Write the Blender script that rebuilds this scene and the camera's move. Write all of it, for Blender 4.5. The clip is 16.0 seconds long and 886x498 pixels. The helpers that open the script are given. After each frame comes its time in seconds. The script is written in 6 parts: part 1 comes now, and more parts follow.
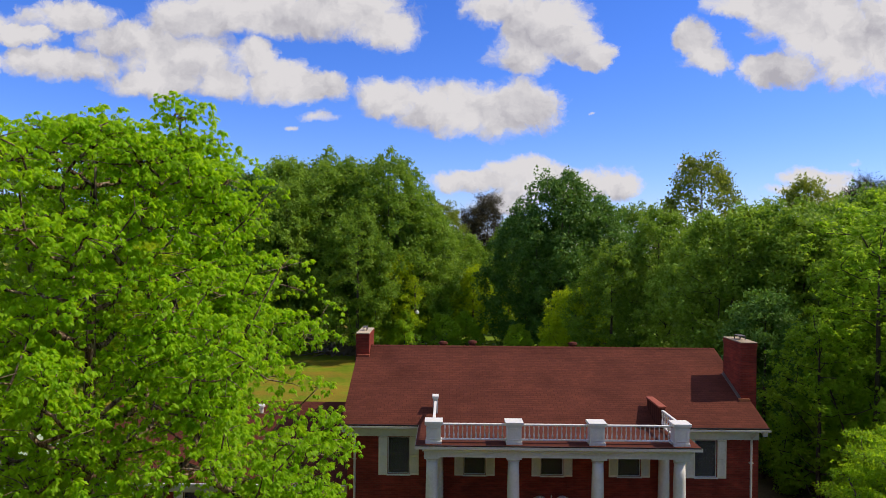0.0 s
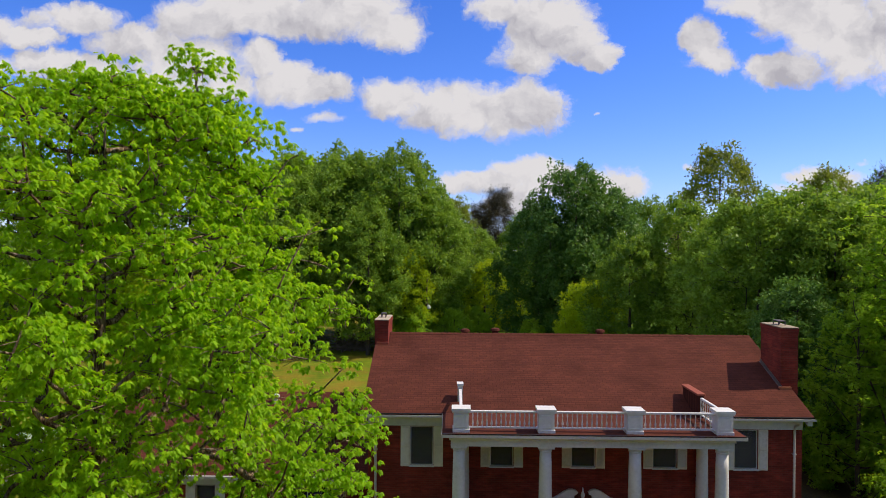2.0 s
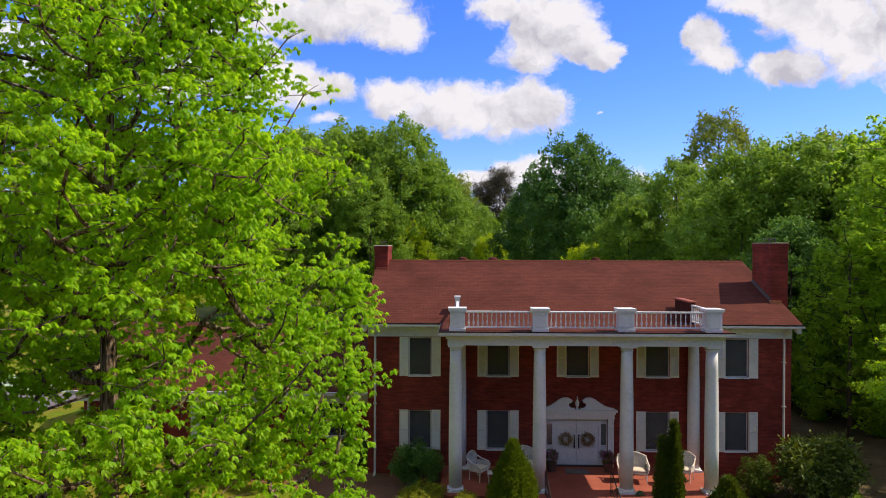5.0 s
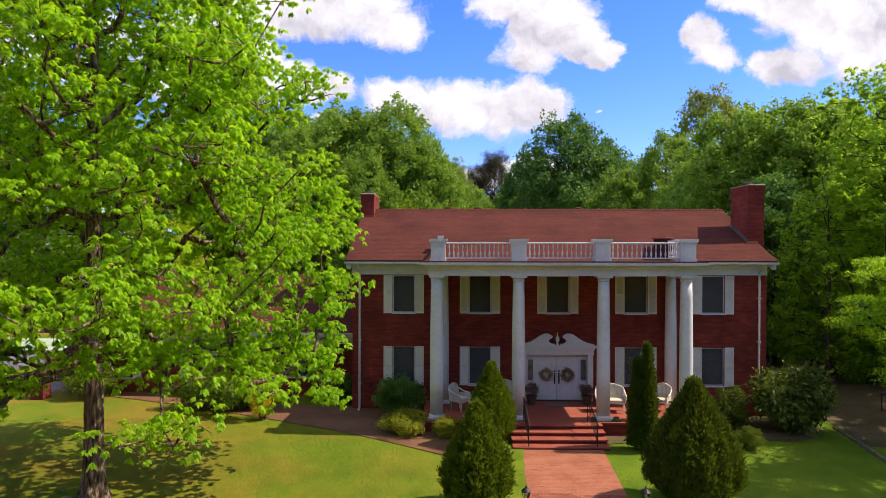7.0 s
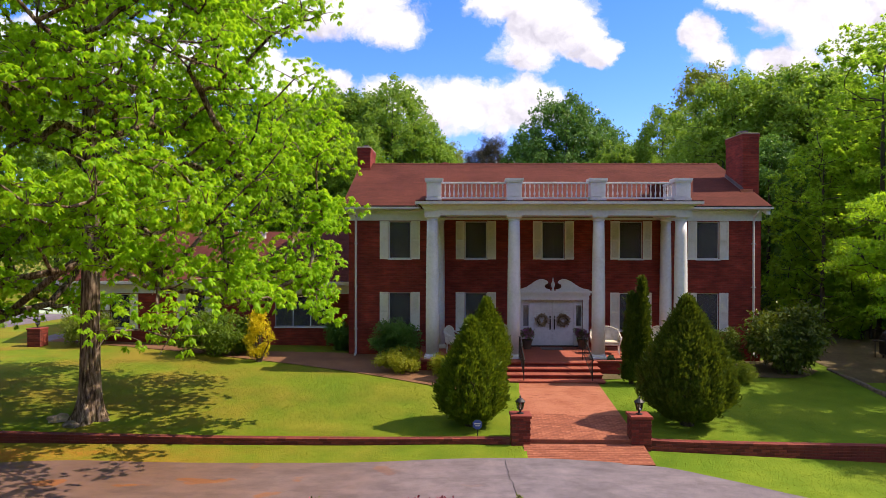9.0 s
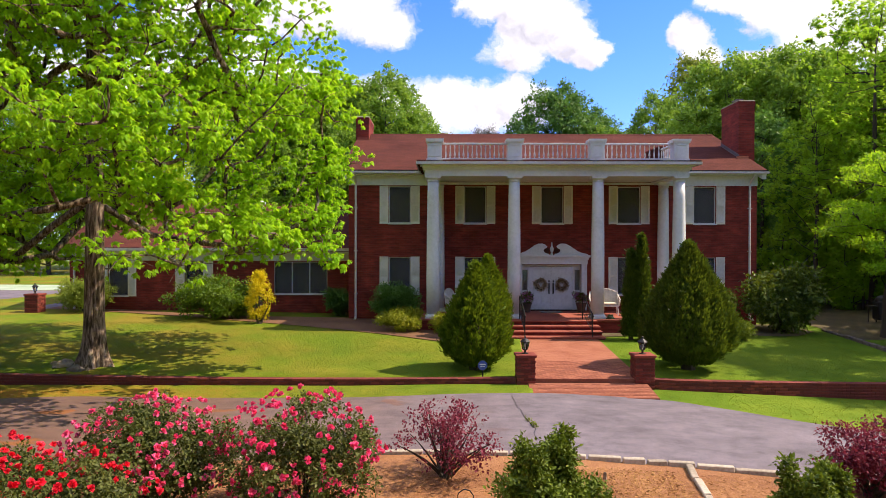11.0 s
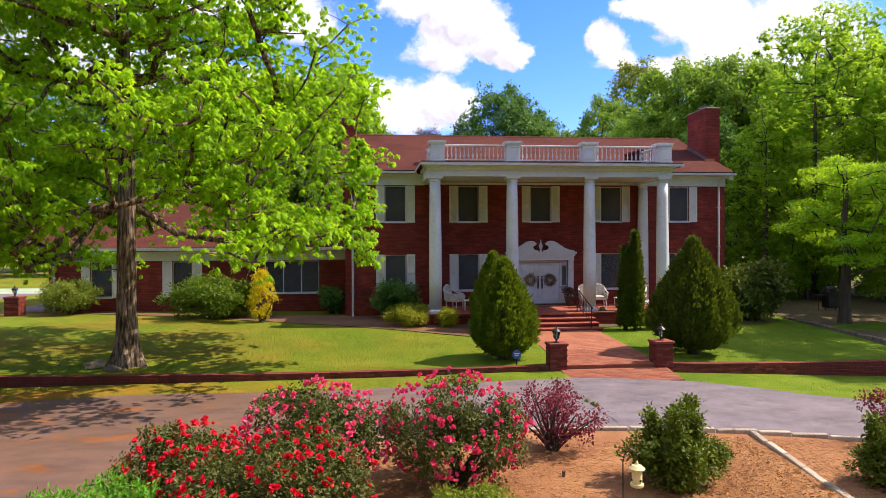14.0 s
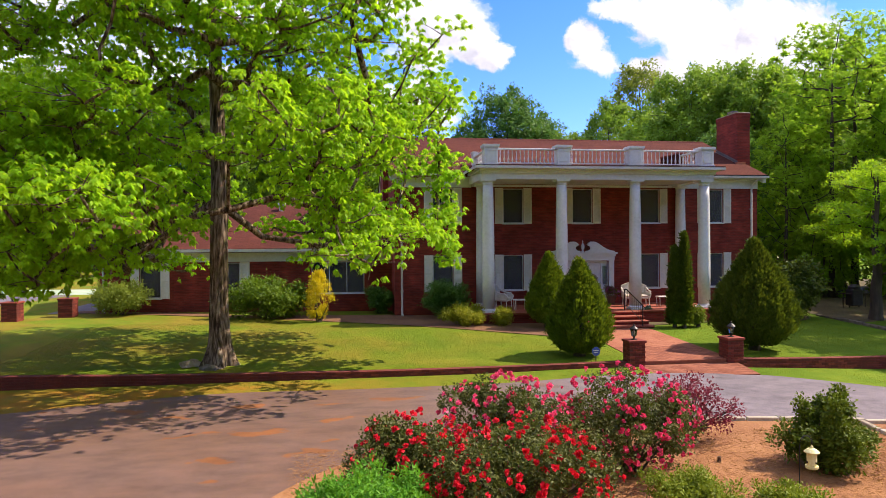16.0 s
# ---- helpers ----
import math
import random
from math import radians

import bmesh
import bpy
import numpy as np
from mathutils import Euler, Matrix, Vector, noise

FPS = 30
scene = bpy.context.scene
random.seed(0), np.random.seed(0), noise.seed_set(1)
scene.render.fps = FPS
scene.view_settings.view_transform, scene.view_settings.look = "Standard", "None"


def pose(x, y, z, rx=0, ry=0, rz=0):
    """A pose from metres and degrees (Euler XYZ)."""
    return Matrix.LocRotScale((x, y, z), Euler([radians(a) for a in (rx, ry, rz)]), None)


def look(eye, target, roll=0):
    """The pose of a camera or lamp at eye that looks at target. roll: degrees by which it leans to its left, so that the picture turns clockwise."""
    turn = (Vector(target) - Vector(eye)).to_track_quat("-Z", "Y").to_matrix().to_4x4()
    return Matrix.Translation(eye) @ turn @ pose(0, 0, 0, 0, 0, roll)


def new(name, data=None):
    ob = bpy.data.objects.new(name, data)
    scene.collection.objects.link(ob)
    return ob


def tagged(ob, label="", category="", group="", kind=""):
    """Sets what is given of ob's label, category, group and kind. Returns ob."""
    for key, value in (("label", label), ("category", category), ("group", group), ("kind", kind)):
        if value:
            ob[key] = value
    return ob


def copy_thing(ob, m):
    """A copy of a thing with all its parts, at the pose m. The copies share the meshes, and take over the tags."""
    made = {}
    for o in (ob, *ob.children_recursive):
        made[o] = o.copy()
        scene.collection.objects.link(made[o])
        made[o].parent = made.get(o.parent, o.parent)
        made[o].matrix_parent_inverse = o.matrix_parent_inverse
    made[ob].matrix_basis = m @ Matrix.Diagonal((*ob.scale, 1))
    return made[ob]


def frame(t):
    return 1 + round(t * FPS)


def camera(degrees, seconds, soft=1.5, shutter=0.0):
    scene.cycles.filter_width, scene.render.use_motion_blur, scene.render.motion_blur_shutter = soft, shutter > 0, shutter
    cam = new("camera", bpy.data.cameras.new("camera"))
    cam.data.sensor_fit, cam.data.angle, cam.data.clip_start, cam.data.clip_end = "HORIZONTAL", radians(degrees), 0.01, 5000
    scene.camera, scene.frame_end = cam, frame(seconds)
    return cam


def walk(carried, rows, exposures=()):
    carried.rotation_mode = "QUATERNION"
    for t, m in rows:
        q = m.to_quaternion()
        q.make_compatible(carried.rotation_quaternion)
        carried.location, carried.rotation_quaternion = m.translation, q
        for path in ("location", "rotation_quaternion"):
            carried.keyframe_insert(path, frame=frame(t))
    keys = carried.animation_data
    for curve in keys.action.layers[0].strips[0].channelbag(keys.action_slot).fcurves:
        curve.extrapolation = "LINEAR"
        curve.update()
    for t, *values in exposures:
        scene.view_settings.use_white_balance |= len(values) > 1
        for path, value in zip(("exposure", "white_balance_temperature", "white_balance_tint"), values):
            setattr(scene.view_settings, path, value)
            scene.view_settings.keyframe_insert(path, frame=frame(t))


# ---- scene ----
cam = camera(67.8, 16.0, soft=0.6)
PATH = [
    (0, (-0.406, -0.455, 14.001), (-0.421, 1.545, 13.989), 0.5),
    (0.5, (-0.636, 0.19, 14.0), (-0.652, 2.19, 13.988), 0.5),
    (1, (-0.897, 0.503, 13.937), (-0.919, 2.502, 13.927), 0.5),
    (1.5, (-1.081, 0.74, 13.655), (-1.106, 2.74, 13.646), 0.4),
    (2, (-1.201, 0.891, 13.151), (-1.232, 2.891, 13.141), 0.4),
    (2.5, (-1.304, 0.871, 12.629), (-1.335, 2.871, 12.618), 0.4),
    (3, (-1.398, 0.762, 12.064), (-1.429, 2.762, 12.053), 0.4),
    (3.5, (-1.406, 0.675, 11.506), (-1.44, 2.675, 11.496), 0.3),
    (4, (-1.321, 0.617, 10.916), (-1.359, 2.616, 10.904), 0.3),
    (6.5, (-0.32, -0.391, 7.847), (-0.364, 1.608, 7.838), 0.0),
    (7, (-0.222, -0.396, 7.233), (-0.261, 1.604, 7.219), 0.1),
    (7.5, (-0.132, -0.385, 6.665), (-0.169, 1.614, 6.651), 0.0),
    (8, (-0.119, -0.4, 6.132), (-0.154, 1.599, 6.116), 0.0),
    (8.5, (-0.152, -0.449, 5.622), (-0.184, 1.55, 5.604), 0.1),
    (9, (-0.131, -0.505, 5.042), (-0.164, 1.494, 5.023), 0.1),
    (9.5, (-0.126, -0.534, 4.524), (-0.162, 1.465, 4.502), 0.1),
    (12, (-1.265, -0.829, 3.361), (-1.171, 1.169, 3.346), -0.0),
    (12.5, (-1.799, -0.964, 3.367), (-1.632, 1.029, 3.351), -0.1),
    (13, (-2.391, -1.116, 3.402), (-2.183, 0.873, 3.384), -0.1),
    (13.5, (-2.939, -1.258, 3.435), (-2.719, 0.73, 3.416), -0.1),
    (14, (-3.529, -1.419, 3.483), (-3.307, 0.568, 3.463), -0.3),
    (14.5, (-4.131, -1.556, 3.506), (-3.908, 0.432, 3.486), -0.3),
    (15, (-4.873, -1.661, 3.544), (-4.648, 0.326, 3.523), -0.3),
    (15.5, (-5.623, -1.728, 3.555), (-5.396, 0.259, 3.534), -0.3),
    (16, (-6.491, -1.734, 3.553), (-6.211, 0.246, 3.532), -0.4),
]
LIGHTEN = [(t, stops, warmth, tint) for t, stops, warmth, tint in ((0, 0.12, 6500, 13), (2, 0.16, 6500, 13), (4, 0.34, 6450, 14), (6.5, 0.62, 6400, 17), (9, 0.84, 6400, 19), (12, 0.98, 6350, 18), (16, 0.98, 6300, 19))]
walk(cam, [(t, look(eye, target, roll)) for t, eye, target, roll in PATH], LIGHTEN)


# ---- world, sun ----
SUN_DIR = Vector((0.648, 0.055, 0.76)).normalized()
SUN_EL = math.asin(SUN_DIR.z)
SUN_ROT = math.atan2(SUN_DIR.x, SUN_DIR.y)


def nd(nt, kind, **ins):
    """A node with some of its settings and inputs set; an input may be a socket to link from."""
    n = nt.nodes.new(kind)
    for k, v in ins.items():
        if k.startswith("i_"):
            key = k[2:]
            sock = n.inputs[int(key)] if key.isdigit() else n.inputs[key.replace("_", " ")]
            if isinstance(v, bpy.types.NodeSocket):
                nt.links.new(v, sock)
            else:
                sock.default_value = v
        elif k == "operation":
            n.operation = v
        elif k == "blend":
            n.blend_type = v
        elif k == "dtype":
            n.data_type = v
    return n


def fmath(nt, op, a, b=0.0, c=0.0):
    return nd(nt, "ShaderNodeMath", operation=op, i_0=a, i_1=b, i_2=c).outputs[0]


def vmath(nt, op, a, b=(0, 0, 0)):
    n = nd(nt, "ShaderNodeVectorMath", operation=op, i_0=a, i_1=b)
    return n.outputs["Value"] if op in ("DOT_PRODUCT", "LENGTH") else n.outputs[0]


def mixc(nt, f, a, b, blend="MIX"):
    n = nt.nodes.new("ShaderNodeMix")
    n.data_type, n.blend_type = "RGBA", blend
    for sock, v in ((n.inputs[0], f), (n.inputs[6], a), (n.inputs[7], b)):
        if isinstance(v, bpy.types.NodeSocket):
            nt.links.new(v, sock)
        else:
            sock.default_value = v if not isinstance(v, tuple) else (*v, 1)[:4]
    return n.outputs[2]


def ramp(nt, f, stops):
    n = nt.nodes.new("ShaderNodeValToRGB")
    nt.links.new(f, n.inputs[0])
    el = n.color_ramp.elements
    while len(el) < len(stops):
        el.new(0.5)
    for e, (p, c) in zip(el, stops):
        e.position, e.color = p, (*c, 1)[:4] if isinstance(c, tuple) else (c, c, c, 1)
    return n.outputs[0]


def noise_tex(nt, vec, scale, detail=3.0, rough=0.55, dist=0.0):
    return nd(nt, "ShaderNodeTexNoise", i_Vector=vec, i_Scale=scale, i_Detail=detail, i_Roughness=rough, i_Distortion=dist).outputs[0]


def build_world():
    w = bpy.data.worlds.new("sky")
    w.use_nodes = True
    nt = w.node_tree
    nt.nodes.clear()
    sky = nt.nodes.new("ShaderNodeTexSky")
    sky.sky_type, sky.sun_disc = "NISHITA", False
    sky.sun_elevation, sky.sun_rotation, sky.altitude = SUN_EL, SUN_ROT, 200
    sky.air_density, sky.dust_density, sky.ozone_density = 1.0, 0.4, 2.0
    hs = nd(nt, "ShaderNodeHueSaturation", i_Saturation=1.3, i_Value=1.0, i_Color=sky.outputs[0])
    blue = mixc(nt, 1.0, hs.outputs[0], (0.91, 1.03, 1.72), "MULTIPLY")
    # flat map of the sky ahead: u to the right, v up
    d = nt.nodes.new("ShaderNodeTexCoord").outputs["Generated"]
    sep = nd(nt, "ShaderNodeSeparateXYZ", i_0=d)
    y = fmath(nt, "MAXIMUM", fmath(nt, "ABSOLUTE", sep.outputs[1]), 0.12)
    u, v = fmath(nt, "DIVIDE", sep.outputs[0], y), fmath(nt, "DIVIDE", sep.outputs[2], y)
    uv = nd(nt, "ShaderNodeCombineXYZ", i_0=u, i_1=v, i_2=0.0).outputs[0]
    warp = nd(nt, "ShaderNodeTexNoise", i_Vector=uv, i_Scale=10.0, i_Detail=9.0, i_Roughness=0.66).outputs[1]
    uvw = vmath(nt, "ADD", uv, vmath(nt, "MULTIPLY", vmath(nt, "SUBTRACT", warp, (0.5, 0.5, 0.5)), (0.095, 0.062, 0.0)))
    sunward = vmath(nt, "ADD", uvw, (0.008, 0.020, 0.0))
    thick, beyond = [None], [None]
    for cu, cv, a, b in CLOUDS:
        for where, kept in ((uvw, thick), (sunward, beyond)):
            q = vmath(nt, "MULTIPLY", vmath(nt, "SUBTRACT", where, (cu, cv, 0)), (1 / a, 1 / b, 0))
            f = fmath(nt, "SUBTRACT", 1.0 if b > 0.016 else 0.4, vmath(nt, "DOT_PRODUCT", q, q))
            kept[0] = f if kept[0] is None else fmath(nt, "SMOOTH_MAX", kept[0], f, 0.25)
    best = thick[0]
    fine = noise_tex(nt, uvw, 20.0, 10.0, 0.66)
    # unseen broken cloud added above and beside the view to whiten ambient light
    aside = fmath(nt, "MAXIMUM", nd(nt, "ShaderNodeMapRange", i_0=v, i_1=0.5, i_2=0.8).outputs[0], nd(nt, "ShaderNodeMapRange", i_0=fmath(nt, "ABSOLUTE", u), i_1=1.0, i_2=1.4).outputs[0])
    more = fmath(nt, "MULTIPLY", fmath(nt, "SUBTRACT", noise_tex(nt, d, 2.6, 4, 0.55), 0.44), 7.0)
    best = fmath(nt, "MAXIMUM", best, fmath(nt, "SUBTRACT", fmath(nt, "MULTIPLY", aside, fmath(nt, "ADD", more, 2.0)), 2.0))
    dens = fmath(nt, "ADD", best, fmath(nt, "MULTIPLY", fmath(nt, "SUBTRACT", fine, 0.5), 2.3))
    alpha = nd(nt, "ShaderNodeMapRange", i_0=dens, i_1=-0.22, i_2=0.62)
    alpha.interpolation_type = "SMOOTHSTEP"
    # the lit side of the clouds lies up and to the right
    off = noise_tex(nt, vmath(nt, "ADD", uvw, (0.016, 0.026, 0.0)), 9.0, 7.0, 0.60)
    here = noise_tex(nt, uvw, 9.0, 7.0, 0.60)
    rim = nd(nt, "ShaderNodeMapRange", i_0=fmath(nt, "SUBTRACT", thick[0], beyond[0]), i_1=-0.9, i_2=0.9, i_3=-0.24, i_4=0.30).outputs[0]
    shade = fmath(nt, "ADD", fmath(nt, "ADD", 0.62, rim), fmath(nt, "MULTIPLY", fmath(nt, "SUBTRACT", here, off), 2.4))
    cloud = ramp(nt, shade, [(0.2, (0.66, 0.65, 0.71)), (0.55, (0.90, 0.89, 0.92)), (0.85, (1.10, 1.08, 1.08))])
    bright = mixc(nt, 1.0, cloud, (CLOUD_LIGHT, CLOUD_LIGHT, CLOUD_LIGHT), "MULTIPLY")
    col = mixc(nt, alpha.outputs[0], blue, bright)
    bg = nd(nt, "ShaderNodeBackground", i_Color=col, i_Strength=0.1)
    out = nt.nodes.new("ShaderNodeOutputWorld")
    nt.links.new(bg.outputs[0], out.inputs[0])
    scene.world = w


CLOUD_LIGHT = 6.0
CLOUDS_WEST = [(-0.581, 0.344, 0.083, 0.034), (-0.495, 0.314, 0.083, 0.038), (-0.410, 0.280, 0.102, 0.058), (-0.350, 0.245, 0.056, 0.034), (-0.444, 0.245, 0.102, 0.031), (-0.650, 0.314, 0.056, 0.024), (-0.590, 0.271, 0.102, 0.034), (-0.633, 0.280, 0.056, 0.024), (-0.735, 0.323, 0.074, 0.038), (-0.735, 0.271, 0.074, 0.029)]
CLOUDS_MIDDLE = [(-0.358, 0.348, 0.111, 0.043), (-0.273, 0.350, 0.111, 0.038), (-0.170, 0.359, 0.120, 0.043), (-0.093, 0.331, 0.046, 0.038), (-0.298, 0.280, 0.042, 0.029), (-0.255, 0.250, 0.065, 0.038), (-0.200, 0.241, 0.056, 0.027), (-0.191, 0.196, 0.039, 0.015), (-0.230, 0.175, 0.015, 0.007), (-0.093, 0.224, 0.056, 0.034), (-0.033, 0.207, 0.056, 0.034), (0.036, 0.207, 0.102, 0.044), (0.113, 0.211, 0.060, 0.050), (0.002, 0.171, 0.056, 0.013)]
CLOUDS_EAST = [(0.070, 0.357, 0.056, 0.029), (0.130, 0.340, 0.083, 0.048), (0.113, 0.297, 0.056, 0.038), (0.182, 0.314, 0.046, 0.040), (0.218, 0.288, 0.028, 0.027), (0.375, 0.312, 0.033, 0.032), (0.386, 0.284, 0.042, 0.023), (0.430, 0.365, 0.056, 0.021), (0.542, 0.353, 0.120, 0.053), (0.602, 0.305, 0.111, 0.062), (0.499, 0.267, 0.069, 0.027), (0.705, 0.323, 0.139, 0.086), (0.460, 0.321, 0.037, 0.009)]
CLOUDS_LOW = [(0.045, 0.095, 0.083, 0.019), (0.113, 0.115, 0.056, 0.023), (0.173, 0.095, 0.111, 0.031), (0.250, 0.091, 0.048, 0.019), (0.087, 0.065, 0.056, 0.017), (0.379, 0.117, 0.037, 0.007), (0.559, 0.108, 0.065, 0.017), (0.516, 0.089, 0.056, 0.013), (0.619, 0.087, 0.065, 0.017), (0.610, 0.131, 0.020, 0.009), (0.585, 0.065, 0.074, 0.019), (0.216, 0.204, 0.010, 0.005)]
CLOUDS = [(u, v, a, b * 0.8) for u, v, a, b in CLOUDS_WEST] + CLOUDS_MIDDLE + CLOUDS_EAST + CLOUDS_LOW
build_world()
sun = bpy.data.lights.new("sun", "SUN")
sun.energy, sun.angle, sun.color = 4.4, radians(0.53), (1.0, 0.85, 0.62)
sun_ob = new("sun", sun)
sun_ob.matrix_world = look(SUN_DIR * 60, (0, 0, 0))


# ---- materials ----
def shader(name):
    m = bpy.data.materials.new(name)
    m.use_nodes = True
    nt = m.node_tree
    nt.nodes.clear()
    out = nt.nodes.new("ShaderNodeOutputMaterial")
    bs = nt.nodes.new("ShaderNodeBsdfPrincipled")
    nt.links.new(bs.outputs[0], out.inputs[0])
    return m, nt, bs, out


def coords(nt, which="Object"):
    return nt.nodes.new("ShaderNodeTexCoord").outputs[which]


def set_bump(nt, bs, h, strength, dist):
    b = nd(nt, "ShaderNodeBump", i_Strength=strength, i_Distance=dist, i_Height=h)
    nt.links.new(b.outputs[0], bs.inputs["Normal"])


def surface(name, dark, mid, light, big=0.6, small=14.0, rough=0.7, metal=0.0, bump=0.3, dist=0.01, spec=0.4, stretch=(1, 1, 1), vary=0.0):
    """A two-scale mottled surface."""
    m, nt, bs, out = shader(name)
    c = vmath(nt, "MULTIPLY", coords(nt), stretch)
    a, b = noise_tex(nt, c, big, 4), noise_tex(nt, c, small, 5, 0.65)
    f = fmath(nt, "ADD", fmath(nt, "MULTIPLY", a, 0.5), fmath(nt, "MULTIPLY", b, 0.5))
    if vary:
        r = nt.nodes.new("ShaderNodeObjectInfo").outputs["Random"]
        f = fmath(nt, "ADD", f, fmath(nt, "MULTIPLY", fmath(nt, "SUBTRACT", r, 0.5), vary))
    nt.links.new(ramp(nt, f, [(0.33, dark), (0.5, mid), (0.67, light)]), bs.inputs["Base Color"])
    bs.inputs["Roughness"].default_value, bs.inputs["Metallic"].default_value = rough, metal
    bs.inputs["Specular IOR Level"].default_value = spec
    if bump:
        set_bump(nt, bs, b, bump, dist)
    return m


def leaf_mat(name, dark, light, through_col, share=0.35, rough=0.5):
    m, nt, bs, out = shader(name)
    isl = nt.nodes.new("ShaderNodeNewGeometry").outputs["Random Per Island"]
    r = nt.nodes.new("ShaderNodeObjectInfo").outputs["Random"]
    n = noise_tex(nt, coords(nt), 0.45, 2)
    f = fmath(nt, "ADD", fmath(nt, "MULTIPLY", isl, 0.55), fmath(nt, "MULTIPLY", n, 0.45))
    f = fmath(nt, "ADD", f, fmath(nt, "MULTIPLY", fmath(nt, "SUBTRACT", r, 0.5), 0.3))
    nt.links.new(ramp(nt, f, [(0.2, dark), (0.85, light)]), bs.inputs["Base Color"])
    bs.inputs["Roughness"].default_value = rough
    bs.inputs["Specular IOR Level"].default_value = 0.18
    tr = nd(nt, "ShaderNodeBsdfTranslucent", i_Color=(*through_col, 1))
    mx = nd(nt, "ShaderNodeMixShader", i_0=share, i_1=bs.outputs[0], i_2=tr.outputs[0])
    nt.links.new(mx.outputs[0], out.inputs[0])
    return m


def brick_mat(name, c1, c2, mortar, bw=0.215, bh=0.076, gap=0.01):
    m, nt, bs, out = shader(name)
    sep = nd(nt, "ShaderNodeSeparateXYZ", i_0=coords(nt))
    vec = nd(nt, "ShaderNodeCombineXYZ", i_0=fmath(nt, "ADD", sep.outputs[0], sep.outputs[1]), i_1=sep.outputs[2], i_2=0.0).outputs[0]
    br = nd(nt, "ShaderNodeTexBrick", i_Vector=vec, i_Scale=1.0, i_Color1=(*c1, 1), i_Color2=(*c2, 1), i_Mortar=(*mortar, 1), i_Mortar_Size=gap,
            i_Mortar_Smooth=0.2, i_Bias=-0.1, i_Brick_Width=bw, i_Row_Height=bh)
    blot = ramp(nt, noise_tex(nt, coords(nt), 1.1, 5, 0.6), [(0.3, (0.68, 0.62, 0.62)), (0.55, (1.0, 1.0, 1.0)), (0.72, (1.35, 1.25, 1.2))])
    streak = ramp(nt, noise_tex(nt, vmath(nt, "MULTIPLY", vec, (1.6, 9.0, 1.0)), 1.0, 4), [(0.4, (0.86, 0.86, 0.86)), (0.62, (1.25, 1.2, 1.15))])
    col = mixc(nt, 1.0, mixc(nt, 1.0, br.outputs[0], blot, "MULTIPLY"), streak, "MULTIPLY")
    nt.links.new(col, bs.inputs["Base Color"])
    bs.inputs["Roughness"].default_value = 0.85
    bs.inputs["Specular IOR Level"].default_value = 0.25
    set_bump(nt, bs, br.outputs[1], -0.6, 0.012)
    return m


def roof_mat(name):
    m, nt, bs, out = shader(name)
    c = coords(nt)
    sep = nd(nt, "ShaderNodeSeparateXYZ", i_0=c)
    vec = nd(nt, "ShaderNodeCombineXYZ", i_0=sep.outputs[0], i_1=fmath(nt, "MULTIPLY", sep.outputs[1], 1.09), i_2=0.0).outputs[0]
    br = nd(nt, "ShaderNodeTexBrick", i_Vector=vec, i_Scale=1.0, i_Color1=(0.078, 0.0250, 0.0180, 1), i_Color2=(0.098, 0.0310, 0.0220, 1), i_Mortar=(0.058, 0.0190, 0.0140, 1),
            i_Mortar_Size=0.012, i_Mortar_Smooth=0.4, i_Bias=0.0, i_Brick_Width=0.31, i_Row_Height=0.145)
    blot = ramp(nt, noise_tex(nt, c, 0.5, 5, 0.6), [(0.3, (0.78, 0.76, 0.76)), (0.5, (1.0, 1.0, 1.0)), (0.7, (1.18, 1.15, 1.12))])
    rows = ramp(nt, noise_tex(nt, vmath(nt, "MULTIPLY", c, (0.35, 6.0, 1.0)), 1.0, 3), [(0.35, (0.93, 0.93, 0.93)), (0.65, (1.06, 1.05, 1.04))])
    col = mixc(nt, 1.0, mixc(nt, 1.0, br.outputs[0], blot, "MULTIPLY"), rows, "MULTIPLY")
    nt.links.new(col, bs.inputs["Base Color"])
    bs.inputs["Roughness"].default_value = 0.95
    bs.inputs["Specular IOR Level"].default_value = 0.1
    set_bump(nt, bs, fmath(nt, "ADD", fmath(nt, "MULTIPLY", br.outputs[1], -1.0), noise_tex(nt, c, 60, 3)), 0.5, 0.012)
    return m


